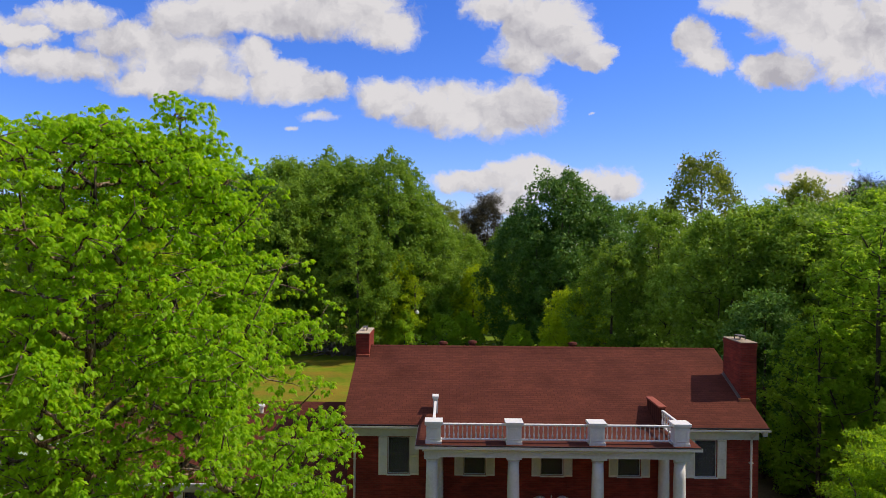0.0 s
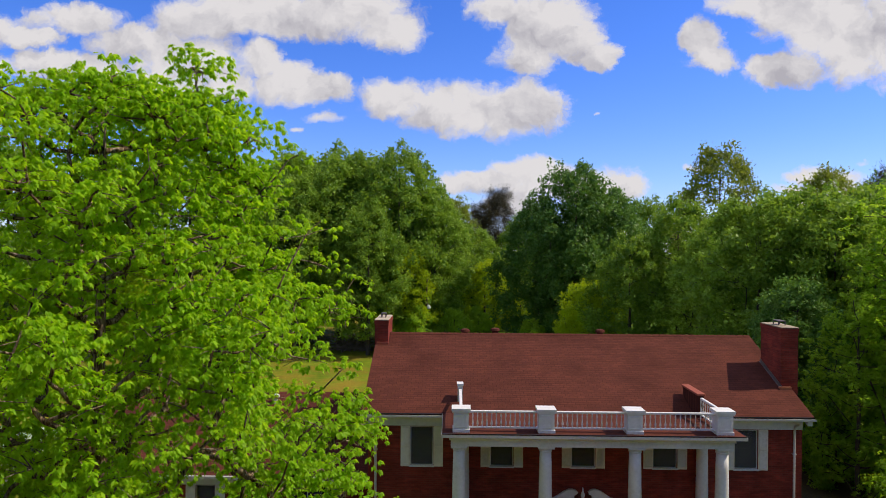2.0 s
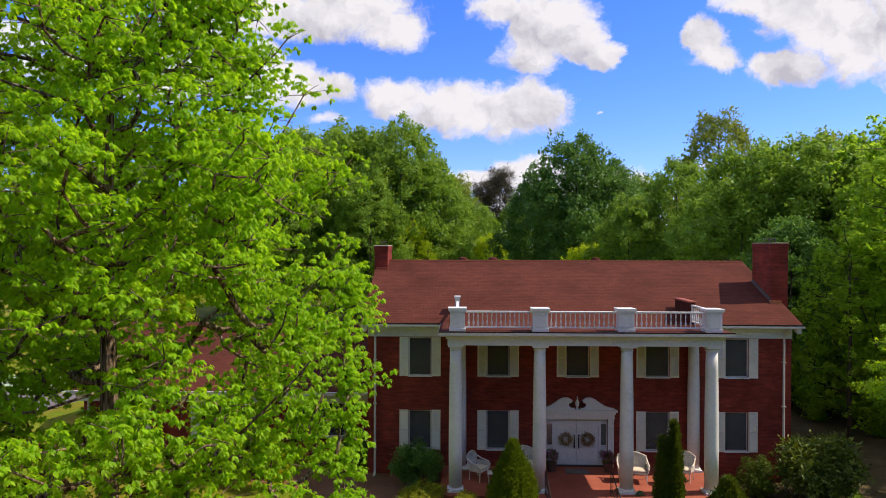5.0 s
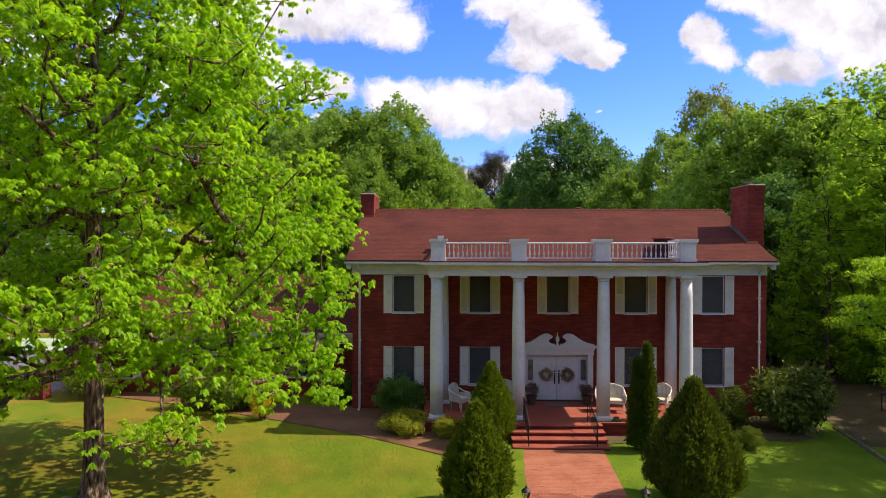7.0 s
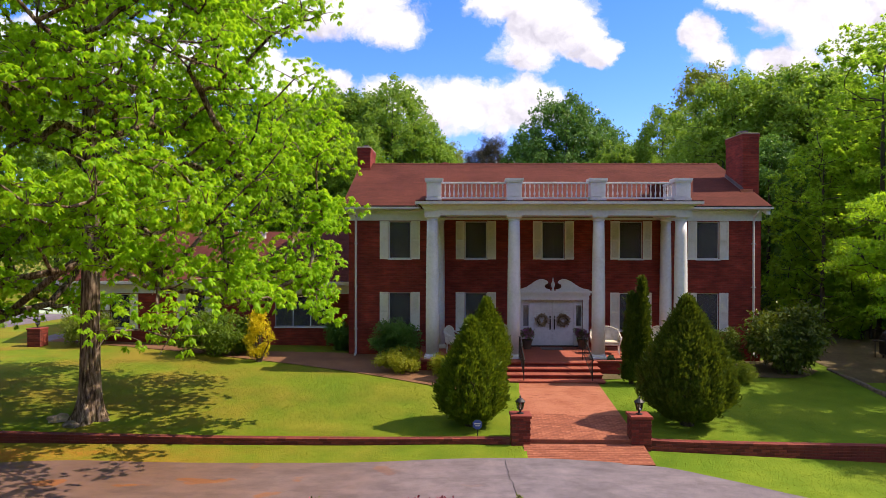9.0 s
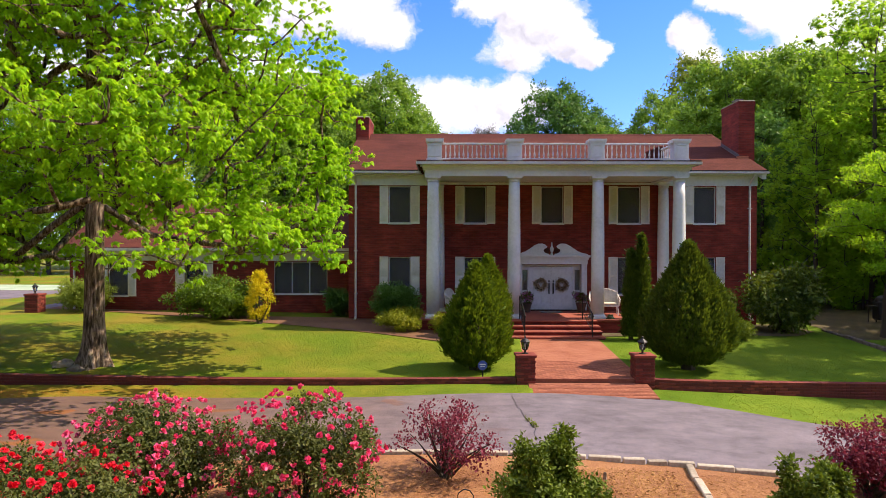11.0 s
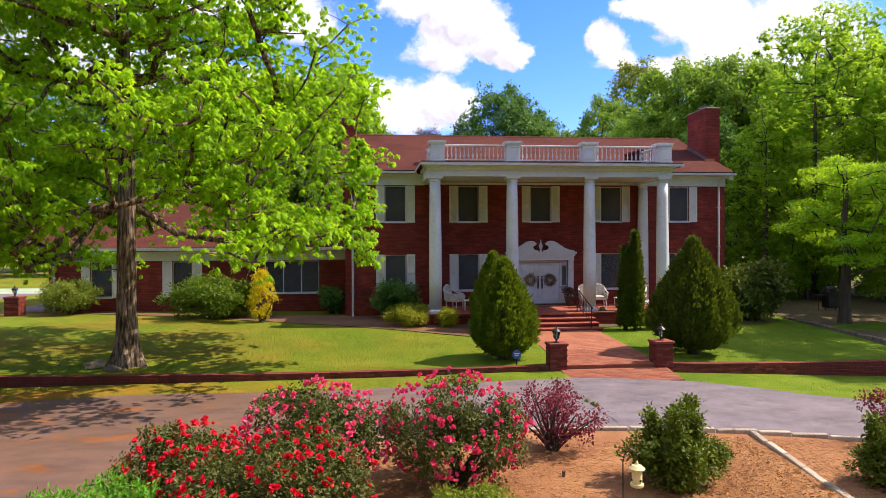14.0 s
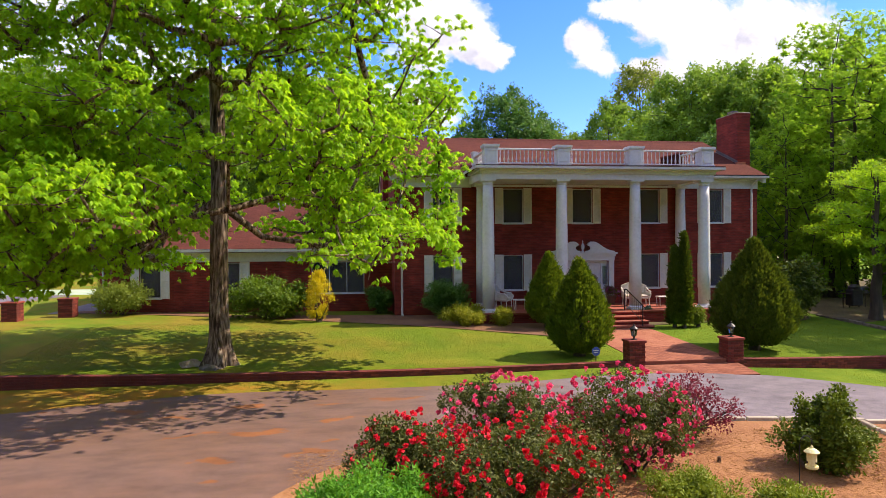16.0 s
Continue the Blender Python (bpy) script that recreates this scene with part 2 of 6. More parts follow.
def grass_mat(name):
    m, nt, bs, out = shader(name)
    c = coords(nt)
    big, midn, fine = noise_tex(nt, c, 0.16, 4, 0.6), noise_tex(nt, c, 1.3, 5, 0.6), noise_tex(nt, c, 22.0, 5, 0.7)
    f = fmath(nt, "ADD", fmath(nt, "MULTIPLY", big, 0.4), fmath(nt, "ADD", fmath(nt, "MULTIPLY", midn, 0.3), fmath(nt, "MULTIPLY", fine, 0.3)))
    green = ramp(nt, f, [(0.36, (0.062, 0.114, 0.006)), (0.5, (0.114, 0.168, 0.009)), (0.64, (0.190, 0.225, 0.016))])
    lush = ramp(nt, f, [(0.36, (0.055, 0.112, 0.006)), (0.5, (0.098, 0.172, 0.010)), (0.64, (0.165, 0.232, 0.016))])
    green = mixc(nt, nd(nt, "ShaderNodeMapRange", i_0=nd(nt, "ShaderNodeSeparateXYZ", i_0=c).outputs[0], i_1=-5.0, i_2=6.0).outputs[0], green, lush)
    thin = ramp(nt, noise_tex(nt, c, 0.33, 5, 0.62), [(0.41, 0.0), (0.60, 1.0)])
    soil = ramp(nt, fine, [(0.35, (0.17, 0.090, 0.016)), (0.65, (0.29, 0.165, 0.030))])
    col = mixc(nt, fmath(nt, "MULTIPLY", thin, nd(nt, "ShaderNodeMapRange", i_0=nd(nt, "ShaderNodeSeparateXYZ", i_0=c).outputs[0], i_1=3.0, i_2=-10.0, i_3=0.05, i_4=0.55).outputs[0]), green, soil)
    # clay washed over the verge at the west end
    sep = nd(nt, "ShaderNodeSeparateXYZ", i_0=c)
    wash = fmath(nt, "MULTIPLY", nd(nt, "ShaderNodeMapRange", i_0=sep.outputs[0], i_1=-3.0, i_2=-10.0).outputs[0], nd(nt, "ShaderNodeMapRange", i_0=sep.outputs[1], i_1=16.1, i_2=15.4).outputs[0])
    wash = fmath(nt, "MULTIPLY", wash, ramp(nt, noise_tex(nt, c, 1.1, 4), [(0.36, 0.25), (0.6, 0.95)]))
    nt.links.new(mixc(nt, wash, col, (0.30, 0.135, 0.018)), bs.inputs["Base Color"])
    bs.inputs["Roughness"].default_value = 0.95
    bs.inputs["Specular IOR Level"].default_value = 0.1
    set_bump(nt, bs, fine, 0.8, 0.03)
    return m


def asphalt_mat(name, clay=True):
    m, nt, bs, out = shader(name)
    c = coords(nt)
    n1, n2, n3 = noise_tex(nt, c, 0.5, 5, 0.6), noise_tex(nt, c, 5.0, 4), noise_tex(nt, c, 130.0, 3, 0.7)
    f = fmath(nt, "ADD", fmath(nt, "MULTIPLY", n1, 0.45), fmath(nt, "ADD", fmath(nt, "MULTIPLY", n2, 0.25), fmath(nt, "MULTIPLY", n3, 0.3)))
    col = ramp(nt, f, [(0.36, (0.090, 0.076, 0.088)), (0.5, (0.130, 0.110, 0.127)), (0.64, (0.180, 0.155, 0.176))])
    if clay:
        x = nd(nt, "ShaderNodeSeparateXYZ", i_0=c).outputs[0]
        west = nd(nt, "ShaderNodeMapRange", i_0=x, i_1=1.5, i_2=-6.0).outputs[0]
        film = fmath(nt, "MULTIPLY", west, ramp(nt, noise_tex(nt, c, 0.6, 4), [(0.3, 0.82), (0.7, 1.0)]))
        col = mixc(nt, film, col, (0.124, 0.064, 0.040))
        spots = ramp(nt, noise_tex(nt, vmath(nt, "MULTIPLY", c, (0.62, 1.05, 1.0)), 1.25, 4, 0.5), [(0.62, 0.0), (0.65, 1.0)])
        col = mixc(nt, fmath(nt, "MULTIPLY", fmath(nt, "MULTIPLY", spots, west), 0.85), col, (0.20, 0.066, 0.010))
    worn = ramp(nt, noise_tex(nt, vmath(nt, "MULTIPLY", c, (0.7, 1.4, 1.0)), 1.6, 6, 0.65), [(0.34, (0.74, 0.72, 0.72)), (0.5, (1.0, 1.0, 1.0)), (0.66, (1.22, 1.18, 1.16))])
    col = mixc(nt, 1.0, col, worn, "MULTIPLY")
    nt.links.new(col, bs.inputs["Base Color"])
    bs.inputs["Roughness"].default_value = 0.8
    set_bump(nt, bs, n3, 0.5, 0.01)
    return m


def straw_mat(name, dark, mid, light):
    m, nt, bs, out = shader(name)
    c = coords(nt)
    a = noise_tex(nt, vmath(nt, "MULTIPLY", c, (9, 60, 9)), 1.0, 4, 0.7, 1.5)
    b = noise_tex(nt, vmath(nt, "MULTIPLY", c, (60, 9, 9)), 1.0, 4, 0.7, 1.5)
    big = noise_tex(nt, c, 0.9, 4)
    f = fmath(nt, "ADD", fmath(nt, "MULTIPLY", fmath(nt, "MAXIMUM", a, b), 0.65), fmath(nt, "MULTIPLY", big, 0.35))
    nt.links.new(ramp(nt, f, [(0.36, dark), (0.5, mid), (0.66, light)]), bs.inputs["Base Color"])
    bs.inputs["Roughness"].default_value = 0.9
    set_bump(nt, bs, f, 0.8, 0.03)
    return m


def bark_mat(name):
    """Long pale ridges with dark furrows between them."""
    m, nt, bs, out = shader(name)
    c = coords(nt)
    ridge = noise_tex(nt, vmath(nt, "MULTIPLY", c, (1, 1, 0.13)), 15.0, 5, 0.6, 0.4)
    big, fine = noise_tex(nt, c, 1.1, 4), noise_tex(nt, c, 45.0, 3, 0.6)
    f = fmath(nt, "ADD", fmath(nt, "MULTIPLY", ridge, 0.72), fmath(nt, "ADD", fmath(nt, "MULTIPLY", big, 0.16), fmath(nt, "MULTIPLY", fine, 0.12)))
    nt.links.new(ramp(nt, f, [(0.40, (0.030, 0.020, 0.013)), (0.49, (0.125, 0.086, 0.058)), (0.60, (0.34, 0.265, 0.20))]), bs.inputs["Base Color"])
    bs.inputs["Roughness"].default_value = 0.95
    bs.inputs["Specular IOR Level"].default_value = 0.15
    set_bump(nt, bs, f, 1.0, 0.06)
    return m


def glass_mat(name):
    m, nt, bs, out = shader(name)
    bs.inputs["Base Color"].default_value = (0.85, 0.9, 0.92, 1)
    bs.inputs["Roughness"].default_value = 0.02
    bs.inputs["Transmission Weight"].default_value = 1.0
    bs.inputs["IOR"].default_value = 1.45
    return m


BRICK = brick_mat("red_brick", (0.215, 0.030, 0.020), (0.140, 0.020, 0.014), (0.16, 0.042, 0.030))
BRICK_PIECE = surface("red_brick_single", (0.10, 0.017, 0.012), (0.16, 0.026, 0.017), (0.24, 0.048, 0.031), 3.0, 30.0, 0.85, bump=0.4, vary=0.35)
PAVER = surface("worn_brick_paver", (0.155, 0.044, 0.022), (0.250, 0.078, 0.038), (0.34, 0.130, 0.072), 1.3, 16.0, 0.85, bump=0.4, vary=0.22)
TERRACE = surface("red_tile_brick", (0.185, 0.042, 0.025), (0.27, 0.066, 0.038), (0.36, 0.11, 0.065), 1.0, 18.0, 0.75, bump=0.3)
PAVER_JOINT = surface("sandy_red_joint", (0.17, 0.055, 0.030), (0.23, 0.075, 0.040), (0.30, 0.11, 0.062), 2.0, 30.0, 0.95)
WALL_MORTAR = surface("red_stained_mortar", (0.080, 0.024, 0.017), (0.115, 0.034, 0.024), (0.16, 0.052, 0.038), 2.0, 30.0, 0.95)
MORTAR = surface("grey_mortar", (0.14, 0.10, 0.085), (0.21, 0.15, 0.12), (0.28, 0.21, 0.17), 2.0, 30.0, 0.95)
SHINGLE = roof_mat("red_brown_shingle")
WHITE = surface("white_paint", (0.50, 0.52, 0.53), (0.61, 0.63, 0.645), (0.69, 0.71, 0.73), 0.8, 9.0, 0.5, bump=0.08, dist=0.004)
SHUTTER = surface("cream_shutter_paint", (0.56, 0.53, 0.46), (0.68, 0.65, 0.57), (0.74, 0.72, 0.66), 0.9, 12.0, 0.5, bump=0.08, dist=0.004)
GUTTER = surface("aged_white_metal", (0.40, 0.39, 0.37), (0.52, 0.51, 0.49), (0.60, 0.59, 0.57), 1.2, 10.0, 0.4, bump=0.1, dist=0.004)
FLASHING = surface("lead_flashing", (0.08, 0.07, 0.07), (0.13, 0.115, 0.115), (0.19, 0.17, 0.165), 2.0, 14.0, 0.5, metal=0.4)
IRON = surface("black_iron", (0.010, 0.010, 0.011), (0.018, 0.018, 0.020), (0.035, 0.034, 0.034), 4.0, 40.0, 0.45, metal=0.3, bump=0.1)
GLASS = glass_mat("window_glass")
BLIND = surface("dark_window_blind", (0.055, 0.065, 0.070), (0.085, 0.098, 0.105), (0.11, 0.125, 0.135), 0.7, 4.0, 0.8, bump=0.0, stretch=(1, 1, 26))
BLIND_PALE = surface("pale_curtain", (0.20, 0.20, 0.19), (0.28, 0.28, 0.27), (0.36, 0.36, 0.35), 2.0, 30.0, 0.9, stretch=(8, 1, 1))
# near-black brown: the gloom of the unseen rooms is put into the colour
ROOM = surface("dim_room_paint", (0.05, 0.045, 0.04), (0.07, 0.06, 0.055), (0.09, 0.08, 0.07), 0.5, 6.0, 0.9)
GRASS = grass_mat("lawn_grass")
ASPHALT = asphalt_mat("weathered_asphalt")
FAR_ASPHALT = asphalt_mat("pale_asphalt", False)
GRAVEL = surface("pale_green_gravel", (0.20, 0.27, 0.17), (0.30, 0.38, 0.26), (0.40, 0.48, 0.36), 0.7, 16.0, 0.95)
STRAW = straw_mat("pine_straw", (0.12, 0.044, 0.015), (0.245, 0.100, 0.034), (0.40, 0.20, 0.078))
# pine straw again, darkened in colour for the shade along the house
SHADED_STRAW = straw_mat("old_dark_straw", (0.06, 0.028, 0.012), (0.13, 0.058, 0.024), (0.22, 0.11, 0.048))
LITTER = surface("brown_leaf_litter", (0.040, 0.032, 0.012), (0.085, 0.066, 0.026), (0.15, 0.115, 0.05), 0.5, 9.0, 0.95, bump=0.8, dist=0.04)
CONCRETE = surface("pale_concrete", (0.22, 0.18, 0.13), (0.36, 0.31, 0.24), (0.48, 0.43, 0.35), 1.5, 20.0, 0.9, bump=0.4, vary=0.2)
TAN_STONE = surface("tan_field_stone", (0.16, 0.12, 0.08), (0.28, 0.22, 0.15), (0.40, 0.33, 0.24), 2.0, 16.0, 0.9, bump=0.6, dist=0.03)
STONE = surface("grey_field_stone", (0.07, 0.056, 0.043), (0.13, 0.108, 0.085), (0.21, 0.18, 0.15), 2.0, 16.0, 0.9, bump=0.6, dist=0.03)
BARK = bark_mat("furrowed_grey_bark")
BARK_FAR = surface("dim_wood_bark", (0.030, 0.024, 0.018), (0.060, 0.048, 0.036), (0.11, 0.09, 0.07), 1.0, 7.0, 0.95, bump=0.5, stretch=(1, 1, 0.2))
WICKER = surface("white_wicker", (0.40, 0.38, 0.34), (0.58, 0.55, 0.49), (0.70, 0.68, 0.63), 6.0, 70.0, 0.7, bump=0.8, dist=0.01)
CUSHION = surface("cream_cushion", (0.50, 0.44, 0.33), (0.62, 0.56, 0.45), (0.70, 0.65, 0.55), 3.0, 60.0, 0.95)


# ---- mesh helpers ----
def bm_mesh(name, bm):
    me = bpy.data.meshes.new(name)
    bm.normal_update()
    bm.to_mesh(me)
    bm.free()
    return me


def part(name, bm, material, parent, label="", smooth=False):
    """One mesh object under a thing or a part, in the coordinates of the thing."""
    me = bm if isinstance(bm, bpy.types.Mesh) else bm_mesh(name, bm)
    if material and not me.materials:
        me.materials.append(material)
    if smooth:
        me.polygons.foreach_set("use_smooth", [True] * len(me.polygons))
    ob = new(name, me)
    ob.parent = parent
    if label:
        tagged(ob, label)
    return ob


def thing(name, at, label, category, group="", turn=0.0):
    ob = new(name)
    ob.empty_display_size = 0.3
    ob.matrix_world = pose(*at, 0, 0, turn)
    return tagged(ob, label, category, group)


def struct(name, bm, material, label="", smooth=False):
    me = bm if isinstance(bm, bpy.types.Mesh) else bm_mesh(name, bm)
    me.materials.append(material)
    if smooth:
        me.polygons.foreach_set("use_smooth", [True] * len(me.polygons))
    return tagged(new(name, me), label, "", "", "structure")


def box(bm, x0, x1, y0, y1, z0, z1, bevel=0.0):
    v = [bm.verts.new((x, y, z)) for z in (z0, z1) for y in (y0, y1) for x in (x0, x1)]
    fs = [bm.faces.new([v[i] for i in q]) for q in ((0, 2, 3, 1), (4, 5, 7, 6), (0, 1, 5, 4), (2, 6, 7, 3), (0, 4, 6, 2), (1, 3, 7, 5))]
    if bevel:
        es = list({e for f in fs for e in f.edges})
        bmesh.ops.bevel(bm, geom=es, offset=bevel, segments=1, affect="EDGES")
    return bm


def boxes(*rows, bevel=0.0):
    bm = bmesh.new()
    for r in rows:
        box(bm, *r, bevel=bevel)
    return bm


def lathe(bm, profile, at=(0, 0, 0), n=20, sx=1.0, sy=1.0):
    """A turned shape: rows of (radius, height)."""
    rings = []
    for r, z in profile:
        rings.append([bm.verts.new((at[0] + sx * r * math.cos(2 * math.pi * k / n), at[1] + sy * r * math.sin(2 * math.pi * k / n), at[2] + z)) for k in range(n)])
    for a, b in zip(rings, rings[1:]):
        for k in range(n):
            bm.faces.new((a[k], a[(k + 1) % n], b[(k + 1) % n], b[k]))
    bm.faces.new(list(reversed(rings[0])))
    bm.faces.new(rings[-1])
    return bm


def tube(bm, pts, radii, n=8):
    """A round bar along points."""
    pts = [Vector(p) for p in pts]
    if not isinstance(radii, (list, tuple)):
        radii = [radii] * len(pts)
    rings = []
    for i, p in enumerate(pts):
        d = (pts[min(i + 1, len(pts) - 1)] - pts[max(i - 1, 0)]).normalized()
        a = d.cross(Vector((0, 0, 1)) if abs(d.z) < 0.9 else Vector((1, 0, 0))).normalized()
        b = d.cross(a)
        rings.append([bm.verts.new(p + radii[i] * (math.cos(2 * math.pi * k / n) * a + math.sin(2 * math.pi * k / n) * b)) for k in range(n)])
    for a, b in zip(rings, rings[1:]):
        for k in range(n):
            bm.faces.new((a[k], b[k], b[(k + 1) % n], a[(k + 1) % n]))
    bm.faces.new(rings[0])
    bm.faces.new(list(reversed(rings[-1])))
    return bm


def prism(bm, outline, y0, y1):
    """An outline in x and z, drawn out along y."""
    a = [bm.verts.new((x, y0, z)) for x, z in outline]
    b = [bm.verts.new((x, y1, z)) for x, z in outline]
    bm.faces.new(a)
    bm.faces.new(list(reversed(b)))
    k = len(a)
    for i in range(k):
        bm.faces.new((a[i], b[i], b[(i + 1) % k], a[(i + 1) % k]))
    bmesh.ops.recalc_face_normals(bm, faces=bm.faces)
    return bm


def slab(bm, outline, zf, t):
    """A flat plate: an outline in x and y, its top at zf(x, y), t thick."""
    a = [bm.verts.new((x, y, zf(x, y))) for x, y in outline]
    b = [bm.verts.new((x, y, zf(x, y) - t)) for x, y in outline]
    bm.faces.new(a)
    bm.faces.new(list(reversed(b)))
    k = len(a)
    for i in range(k):
        bm.faces.new((a[i], b[i], b[(i + 1) % k], a[(i + 1) % k]))
    bmesh.ops.recalc_face_normals(bm, faces=bm.faces)
    return bm


def shift(bm, dx, dy, dz):
    bmesh.ops.translate(bm, verts=bm.verts, vec=(dx, dy, dz))
    return bm


def raw_mesh(name, verts, faces):
    """A mesh from arrays: verts (n, 3), faces (m, k)."""
    me = bpy.data.meshes.new(name)
    n, (m, k) = len(verts), faces.shape
    me.vertices.add(n)
    me.vertices.foreach_set("co", np.ascontiguousarray(verts, dtype=np.float32).ravel())
    me.loops.add(m * k)
    me.loops.foreach_set("vertex_index", np.ascontiguousarray(faces, dtype=np.int32).ravel())
    me.polygons.add(m)
    me.polygons.foreach_set("loop_start", np.arange(0, m * k, k, dtype=np.int32))
    me.polygons.foreach_set("loop_total", np.full(m, k, dtype=np.int32))
    me.update(calc_edges=True)
    return me


def smooth01(t):
    t = min(1.0, max(0.0, t))
    return t * t * (3 - 2 * t)


# ---- the lie of the land ----
def low(x):
    return -0.03 - 0.045 * min(11.0, max(0.0, x - 2.0))


def low_at(x, y):
    """The lower ground: drive and verge sink a little towards the west end of the wall."""
    return low(x) - 0.045 * smooth01((y - 11) / 3) * smooth01(-x / 3)


WALL_LINE = ((-25.0, 0.45), (-14.0, 0.25), (-12.0, 0.19), (-10.0, 0.155), (-8.0, 0.127), (-6.0, 0.102), (-4.0, 0.095), (-2.0, 0.097), (0.0, 0.115), (1.3, 0.13), (4.8, 0.11), (5.4, 0.08), (7.0, 0.045), (9.0, 0.02), (11.0, 0.0), (24.0, -0.05))


def wall_top(x):
    """The top of the retaining wall."""
    return float(np.interp(x, [q[0] for q in WALL_LINE], [q[1] for q in WALL_LINE]))


def lawn(x, y):
    back = 0.17 - 0.014 * min(14.0, max(-20.0, x))
    return back + (wall_top(x) - 0.035 - back) * (1 - smooth01((y - 16) / 7)) + 0.10 * smooth01((y - 16) / 9)


def walk_x(y):
    return 3.12 + 0.052 * (y - 16.05)


def on_walk(x, y, margin=0.0):
    return 14.75 < y < 22.3 and abs(x - walk_x(y)) < (1.42 if y > 16.05 else 1.52) + margin


def land(x, y):
    return (low_at(x, y) if y < 16.15 else lawn(x, y)) - (0.16 if on_walk(x, y, -0.12) else 0.0)


def lines(a, b, step, far, extra=()):
    """Grid lines: even between a and b, then wider and wider out to far."""
    out = list(np.arange(a, b + 1e-6, step))
    w, p, q = step, a, b
    while p > -far:
        w *= 1.5
        p, q = p - w, q + w
        out += [p, q]
    return sorted(set(out) | set(extra))


def build_ground():
    xs, ys = lines(-26, 26, 1.0, 900, np.arange(1.2, 5.6, 0.1)), lines(0, 50, 1.0, 900, (14.7, 14.9, 16.12, 16.2, 22.2, 22.4))
    nx, ny = len(xs), len(ys)
    v = np.array([(x, y, land(x, y)) for y in ys for x in xs])
    i = np.arange(nx * ny).reshape(ny, nx)
    f = np.stack([i[:-1, :-1], i[:-1, 1:], i[1:, 1:], i[1:, :-1]], -1).reshape(-1, 4)
    struct("ground", raw_mesh("ground", v, f), GRASS, "mown green and yellow lawn with thin brown patches")


build_ground()


def spline(pts, n=8):
    """A smooth line through points in the plan."""
    out = []
    p = [pts[0]] + list(pts) + [pts[-1]]
    for i in range(1, len(p) - 2):
        for k in range(n):
            t = k / n
            out.append(tuple(0.5 * (2 * p[i][j] + (p[i + 1][j] - p[i - 1][j]) * t + (2 * p[i - 1][j] - 5 * p[i][j] + 4 * p[i + 1][j] - p[i + 2][j]) * t * t
                                    + (3 * p[i][j] - p[i - 1][j] - 3 * p[i + 1][j] + p[i + 2][j]) * t ** 3) for j in (0, 1)))
    out.append(tuple(pts[-1]))
    return out


def band(name, far, near, zf, material, label, rows=6, lift=0.02):
    """A sheet between two lines of equal count."""
    v, n = [], len(far)
    for (ax, ay), (bx, by) in zip(far, near):
        for k in range(rows + 1):
            t = k / rows
            x, y = ax + (bx - ax) * t, ay + (by - ay) * t
            v.append((x, y, zf(x, y) + lift))
    i = np.arange(n * (rows + 1)).reshape(n, rows + 1)
    f = np.stack([i[:-1, :-1], i[:-1, 1:], i[1:, 1:], i[1:, :-1]], -1).reshape(-1, 4)
    return struct(name, raw_mesh(name, np.array(v), f), material, label)


BED_EDGE = spline([(-9.5, 2.0), (-9.0, 3.5), (-8.4, 5.0), (-7.7, 7.4), (-6.2, 9.3), (-3.7, 10.15), (-1.1, 10.4), (0.8, 10.33), (2.4, 10.05), (3.4, 9.98), (5.0, 9.62), (7.0, 8.9), (9.0, 7.6), (11.0, 5.5), (12.5, 2.0)])
ROAD_FAR = spline([(-26.0, 9.0), (-18.0, 12.0), (-12.0, 14.1), (-9.5, 14.68), (-7.0, 14.62), (-5.5, 14.60), (-2.0, 14.70), (1.0, 14.95), (4.3, 14.85), (5.8, 14.2), (7.2, 13.3), (9.0, 12.45), (12.0, 11.0), (16.0, 8.0), (19.0, 3.0)])
flat = low_at
band("road", ROAD_FAR, BED_EDGE, flat, ASPHALT, "weathered grey asphalt drive with orange clay stains")
band("planting_bed", BED_EDGE, [(x * 0.98, -9.0) for x, y in BED_EDGE], lambda x, y: low(x) + 0.05 * smooth01((9.5 - y) / 3), STRAW, "bed covered with brown pine straw mulch", 24, 0.03)
BORDER = spline([(-18.5, 29.1), (-14.1, 27.9), (-9.3, 26.0), (-4.4, 23.7), (-0.6, 21.4), (1.4, 20.2)])
# the border's shade comes from the darkened straw colour
band("foundation_bed", BORDER, [(x, max(27.4, y + 1.0)) for x, y in BORDER], lawn, SHADED_STRAW, "brown straw border along the house front", 8, 0.025)
BORDER_E = spline([(5.15, 22.9), (7.5, 23.5), (10.0, 23.9), (12.4, 23.8), (14.0, 25.2)])
band("foundation_bed_east", BORDER_E, [(x, 27.4) for x, y in BORDER_E], lawn, LITTER, "brown leaf-strewn border along the house front", 8, 0.025)

band("wood_floor", [(13.75, 17.0), (13.8, 18.5), (14.75, 25.5), (15.6, 32.0), (16.2, 50.0)], [(48, 17.0), (48, 18.5), (48, 25.5), (48, 32.0), (48, 50.0)], lawn, LITTER, "shaded ground of brown leaf litter under the trees", 24, 0.02)


# ---- the house ----
HX, HY, HZ = 4.05, 27.16, 0.2
house = thing("house", (HX, HY, HZ), "two-storey red brick house with white columned porch and red-brown roof", "house")


def hpart(name, bm, material, parent=house, label="", smooth=False):
    return part(name, shift(bm, -HX, -HY, -HZ), material, parent, label, smooth)


WALL_L, WALL_R, WALL_F, WALL_B = -4.55, 12.65, 27.16, 37.8
EAVE_Y, EAVE_Z, RIDGE_Y, RIDGE_Z = 26.70, 6.58, 32.4, 8.98
TH = 0.28


